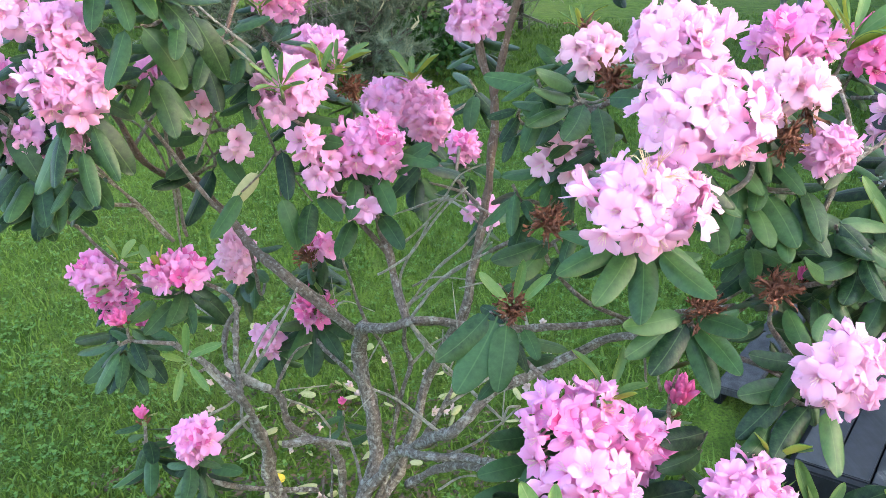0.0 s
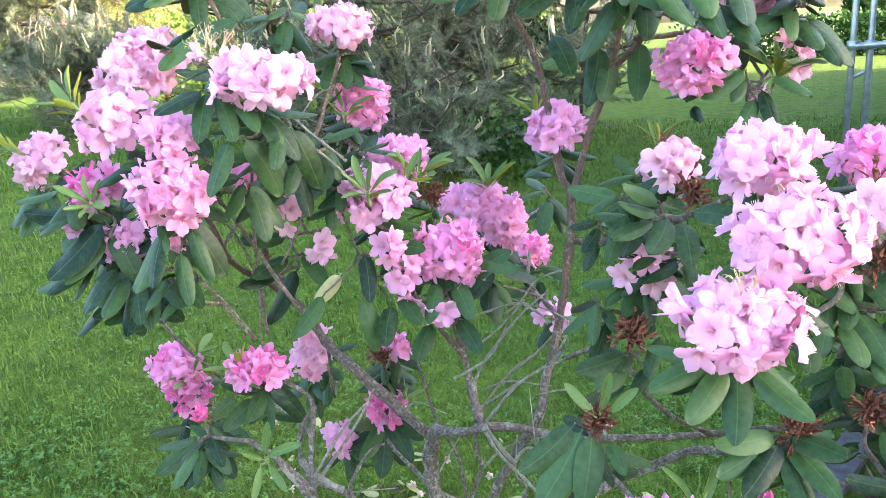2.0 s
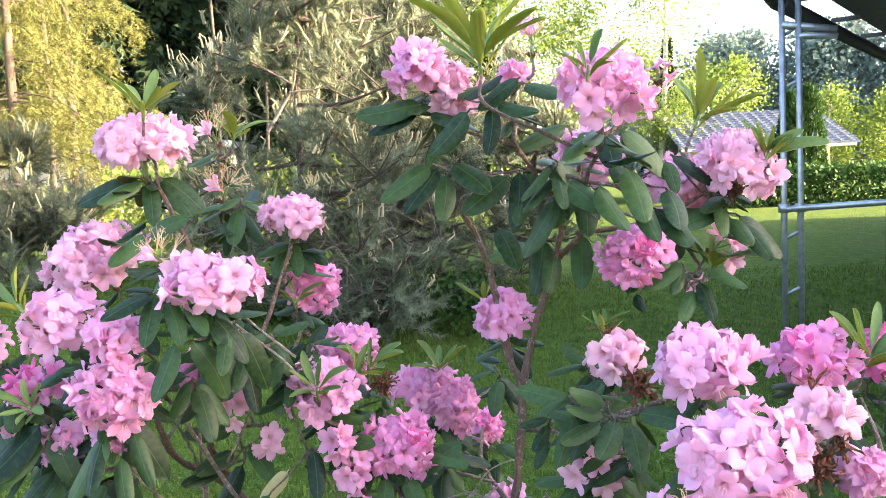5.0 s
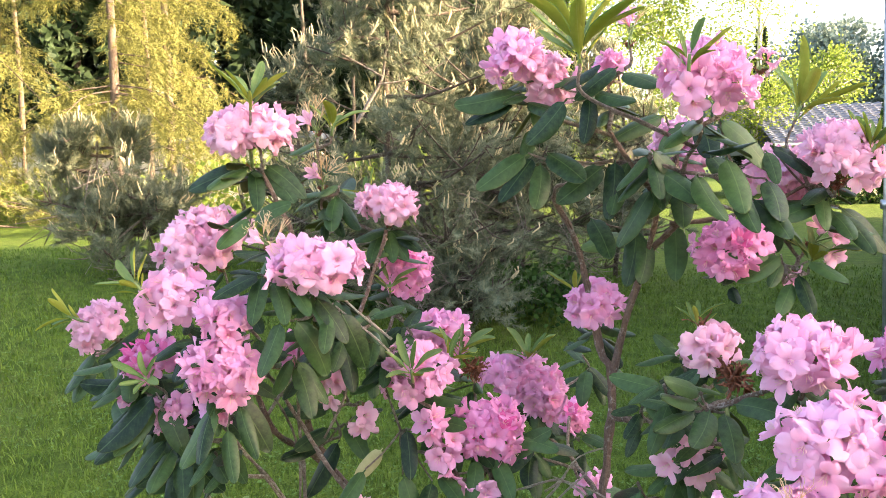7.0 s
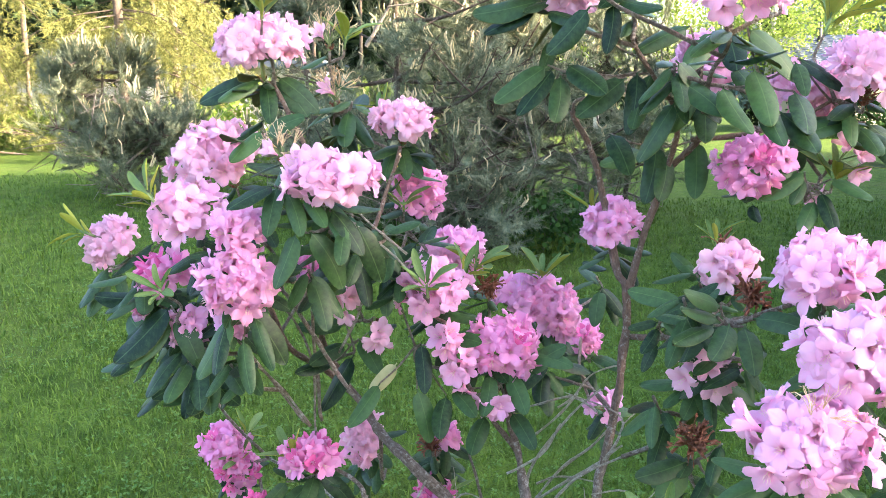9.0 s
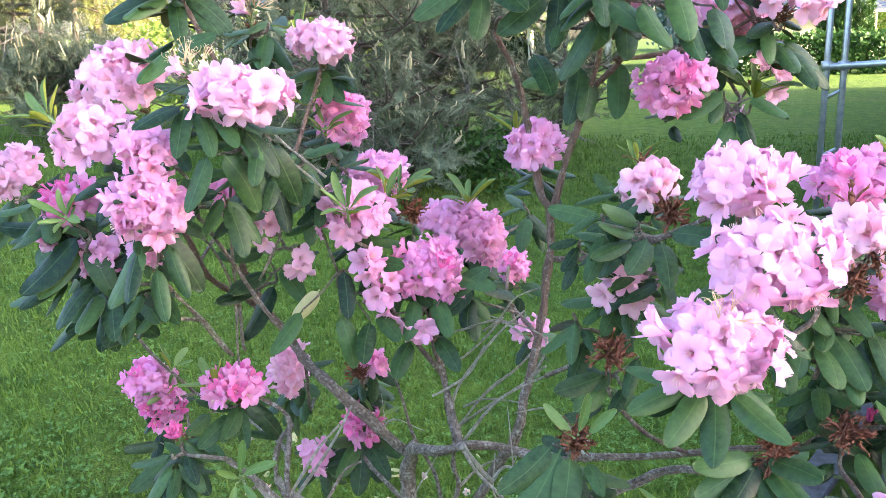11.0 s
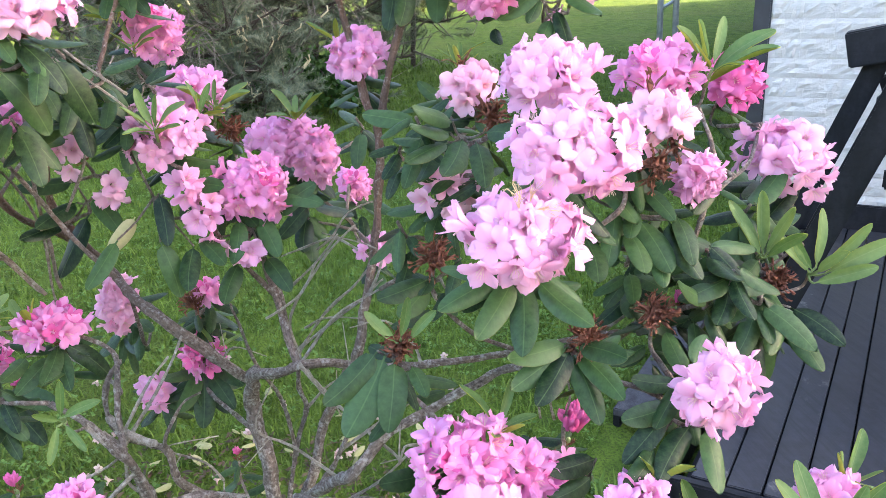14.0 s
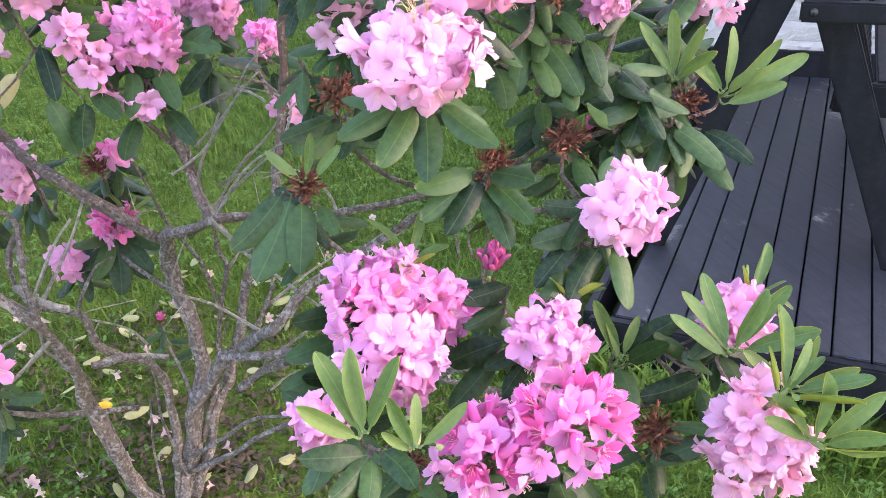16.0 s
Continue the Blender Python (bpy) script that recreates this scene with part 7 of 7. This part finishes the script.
leafy((13.3, 27.5), 3.9, 1.0, 44, BIRCH, "light green garden tree beside the far house", BIRCHBARK, 4500, 0.10)
leafy((14.6, 26.5), 3.6, 1.1, 46, BIRCH, "light green garden tree beside the far house", BIRCHBARK, 4500, 0.10)
leafy((9.9, 28.4), 5.0, 1.3, 47, BIRCH, "small broadleaved tree in evening sun", BIRCHBARK, 3500, 0.12, 0.45)
copy_thing(dark, Matrix.Translation((7.7, 27.6, ground_z(7.7, 27.6) - 0.1))).scale = (0.36, 0.36, 0.36)
# the wood edge, whose leaf colour already carries the haze
far = leafy((26.0, 56.0), 10.5, 4.5, 45, HAZEGREEN, "distant wood edge tree", PINEBARK, 10000, 0.36, 0.1, "tree", "far_tree", "far wood")
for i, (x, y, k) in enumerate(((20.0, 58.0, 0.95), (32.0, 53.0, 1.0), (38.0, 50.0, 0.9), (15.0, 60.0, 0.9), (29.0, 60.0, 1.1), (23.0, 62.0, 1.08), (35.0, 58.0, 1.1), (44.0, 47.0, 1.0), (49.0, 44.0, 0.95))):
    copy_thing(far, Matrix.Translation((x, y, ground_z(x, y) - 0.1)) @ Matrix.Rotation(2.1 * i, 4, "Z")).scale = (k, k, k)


def clump(name, label, category, place, size, seed, mat, n, leaf, group=""):
    """A clipped or wild mass of small leaves filling a box, with an uneven skin."""
    r = np.random.default_rng(seed)
    base = Vector((*place, ground_z(*place)))
    ob = root(name, base, label, category, group)
    p0, green = Pile(), Pile()
    for k in range(6):
        x = r.uniform(-0.45, 0.45)
        tube(p0, smooth_line([base + Vector((x * size[0], 0, 0)), base + Vector((x * size[0] * 1.1, 0, size[2] * 0.8))], 3), 0.03, 0.01, 5, 0.2)
    part("stem_base", p0.mesh("stem_base", PINEBARK), ob)
    for i in range(n):
        q = Vector(r.uniform(-0.5, 0.5, 3))
        k = int(r.integers(3))
        if k == 0:
            q.y = -0.5
        elif k == 1:
            q.z = 0.5
        c = base + Vector((q.x * size[0], q.y * size[1], (q.z + 0.5) * size[2])) + Vector(r.normal(0, 0.07, 3))
        d, e = Vector(r.normal(0, 1, 3)).normalized(), Vector(r.normal(0, 1, 3)).normalized()
        w = d.cross(e).normalized() * leaf * 0.4
        k0 = len(green.v)
        green.v.extend((c, c + d * leaf * 0.5 + w, c + d * leaf, c + d * leaf * 0.5 - w))
        green.f.append((k0, k0 + 1, k0 + 2, k0 + 3))
    tagged(part("foliage", flat_mesh("foliage", green, mat), ob), kind="stuff")
    return ob


clump("hedge", "clipped dark green hedge in front of the far house", "hedge", (9.5, 18.9), (7.5, 0.9, 0.78), 51, HEDGE, 9000, 0.10)
clump("undergrowth", "low green undergrowth at the edge of the wood", "shrub", (-8.5, 14.2), (6.0, 1.0, 0.55), 52, BIRCH, 4500, 0.09)
clump("undergrowth", "dark ground ivy and weeds under the pines", "shrub", (-0.7, 6.4), (2.0, 0.9, 0.18), 53, HEDGE, 5000, 0.05)
clump("undergrowth", "low shrubs behind the pines", "shrub", (-2.4, 10.5), (3.4, 1.0, 0.9), 54, BIRCH, 3500, 0.08)
for x, y, h in ((8.72, 20.3, 1.10), (9.18, 20.4, 1.17)):
    r = np.random.default_rng(int(x * 100))
    base = Vector((x, y, ground_z(x, y)))
    ob = root("thuja", base, "narrow dark green columnar conifer beside the far house", "tree", "columnar conifers")
    p0, green = Pile(), Pile()
    tube(p0, smooth_line([base, base + Vector((0, 0, 2.2 * h))], 3), 0.05, 0.01, 6, 0.1)
    part("trunk", p0.mesh("trunk", PINEBARK), ob)
    for i in range(1500):
        s, a = r.uniform(0, 1), r.uniform(0, 6.283)
        w = 0.34 * (math.sin(math.pi * min(1, 0.25 + 0.75 * s)) ** 0.6 + 0.05) * r.uniform(0.8, 1.1)
        tuft(green, base + Vector((w * math.cos(a), w * math.sin(a), 2.35 * h * s)), Vector((math.cos(a) * 0.4, math.sin(a) * 0.4, 1)), 0.20, 5, 0.5, 0.018, r)
    tagged(part("crown", flat_mesh("crown", green, HEDGE), ob), kind="stuff")

# ---- the far house ----
PLASTER = simple("cream_plaster", (0.60, 0.52, 0.36), (0.70, 0.62, 0.44), 3, 0.85)
TILE = simple("grey_roof_tile", (0.060, 0.080, 0.125), (0.11, 0.13, 0.18), 9, 0.6)
GLASS = simple("dark_pane", (0.02, 0.025, 0.03), (0.04, 0.045, 0.05), 2, 0.08)
fh = root("far_house", Vector((9.0, 23.5, ground_z(9, 23.5))), "cream plastered bungalow with a grey tiled roof behind the hedge", "house", "", "structure")
pile = Pile()
box(pile, Matrix.Translation((8.9, 24.4, 1.30)), (3.5, 4.0, 2.0), 0.02)
part("wall", pile.mesh("wall", PLASTER), fh)


def tiled_roof(x0, x1, y0, y1, z0, z1, rows_, cols_):
    """A slope of stepped tile courses, each course a wavy strip that laps the one below."""
    pile = Pile()
    for j in range(rows_):
        a, b = j / rows_, (j + 1.12) / rows_
        verts = []
        for s, lift in ((a, 0.035), (b, 0.0)):
            for i in range(cols_ * 4 + 1):
                x = x0 + (x1 - x0) * i / (cols_ * 4)
                verts.append((x, y0 + (y1 - y0) * s, z0 + (z1 - z0) * s + lift + 0.022 * math.sin(i * math.pi / 2)))
        n_ = cols_ * 4 + 1
        pile.add(verts, [(i, i + 1, n_ + i + 1, n_ + i) for i in range(n_ - 1)])
        pile.add([(x0, y0 + (y1 - y0) * a, z0 + (z1 - z0) * a + 0.035), (x1, y0 + (y1 - y0) * a, z0 + (z1 - z0) * a + 0.035), (x1, y0 + (y1 - y0) * a, z0 + (z1 - z0) * a - 0.02), (x0, y0 + (y1 - y0) * a, z0 + (z1 - z0) * a - 0.02)], [(0, 1, 2, 3)])
    return pile


part("roof", tiled_roof(6.4, 11.25, 21.9, 24.6, 2.12, 3.20, 14, 16).mesh("roof", TILE, smooth=False), fh, "grey tiled roof")
pile = Pile()
box(pile, Matrix.Translation((8.7, 26.0, 2.5)), (4.6, 2.8, 1.3), 0.02)
part("rear_roof", pile.mesh("rear_roof", TILE), fh)
pile = Pile()
box(pile, Matrix.Translation((8.8, 21.93, 2.07)), (4.7, 0.05, 0.10), 0.01)
part("fascia", pile.mesh("fascia", simple("white_fascia", (0.46, 0.45, 0.42), (0.54, 0.53, 0.5), 4, 0.6)), fh)
for x in (10.55, 7.6):
    pile = Pile()
    box(pile, Matrix.Translation((x, 22.6, 1.35)), (0.28, 0.28, 1.5), 0.01)
    part("porch_post", pile.mesh("porch_post", PLASTER), fh)
pile = Pile()
box(pile, Matrix.Translation((9.6, 22.39, 1.45)), (0.7, 0.04, 0.8), 0.008)
part("window", pile.mesh("window", GLASS), fh)
pile = Pile()
tube(pile, [Vector((7.9, 24.2, 2.9)), Vector((7.9, 24.2, 3.55))], 0.06, 0.06, 10, 0)
part("vent_pipe", pile.mesh("vent_pipe", DARKMETAL), fh)

# ---- wooden post with a box on it, at the edge of the wood ----
GREYWOOD = simple("weathered_grey_wood", (0.20, 0.19, 0.18), (0.36, 0.34, 0.32), 12, 0.9, stretch=(6, 6, 1), fine=60)
px, py = -9.27, 13.0
pz = ground_z(px, py)
feeder = root("feeder_post", Vector((px, py, pz)), "weathered grey wooden post carrying a box", "bird feeder")
pile = Pile()
tube(pile, smooth_line([(px, py, pz - 0.1), (px - 0.10, py, pz + 0.8), (px - 0.17, py, pz + 1.55)], 4), 0.11, 0.075, 9, 0.12)
part("post", pile.mesh("post", GREYWOOD), feeder)
pile = Pile()
box(pile, Matrix.Translation((px - 0.14, py - 0.05, pz + 1.72)), (0.46, 0.36, 0.34), 0.02)
part("box", pile.mesh("box", GREYWOOD), feeder)
pile = Pile()
box(pile, Matrix.Translation((px - 0.14, py - 0.05, pz + 1.91)), (0.56, 0.46, 0.04), 0.01)
part("lid", pile.mesh("lid", GREYWOOD), feeder)
# ---- pale building glimpsed through the trees ----
nb = root("neighbour_building", Vector((-9, 27, 1.0)), "pale low building half hidden behind the trees", "house", "", "structure")
pile = Pile()
box(pile, Matrix.Translation((-11.0, 22.0, 1.75)), (11.0, 3.0, 1.7), 0.02)
part("wall", pile.mesh("wall", simple("pale_plaster", (0.46, 0.43, 0.40), (0.58, 0.55, 0.52), 3, 0.9)), nb)
pile = Pile()
box(pile, Matrix.Translation((-11.0, 21.9, 2.68)), (11.6, 3.6, 0.16), 0.02)
part("roof", pile.mesh("roof", TILE), nb)
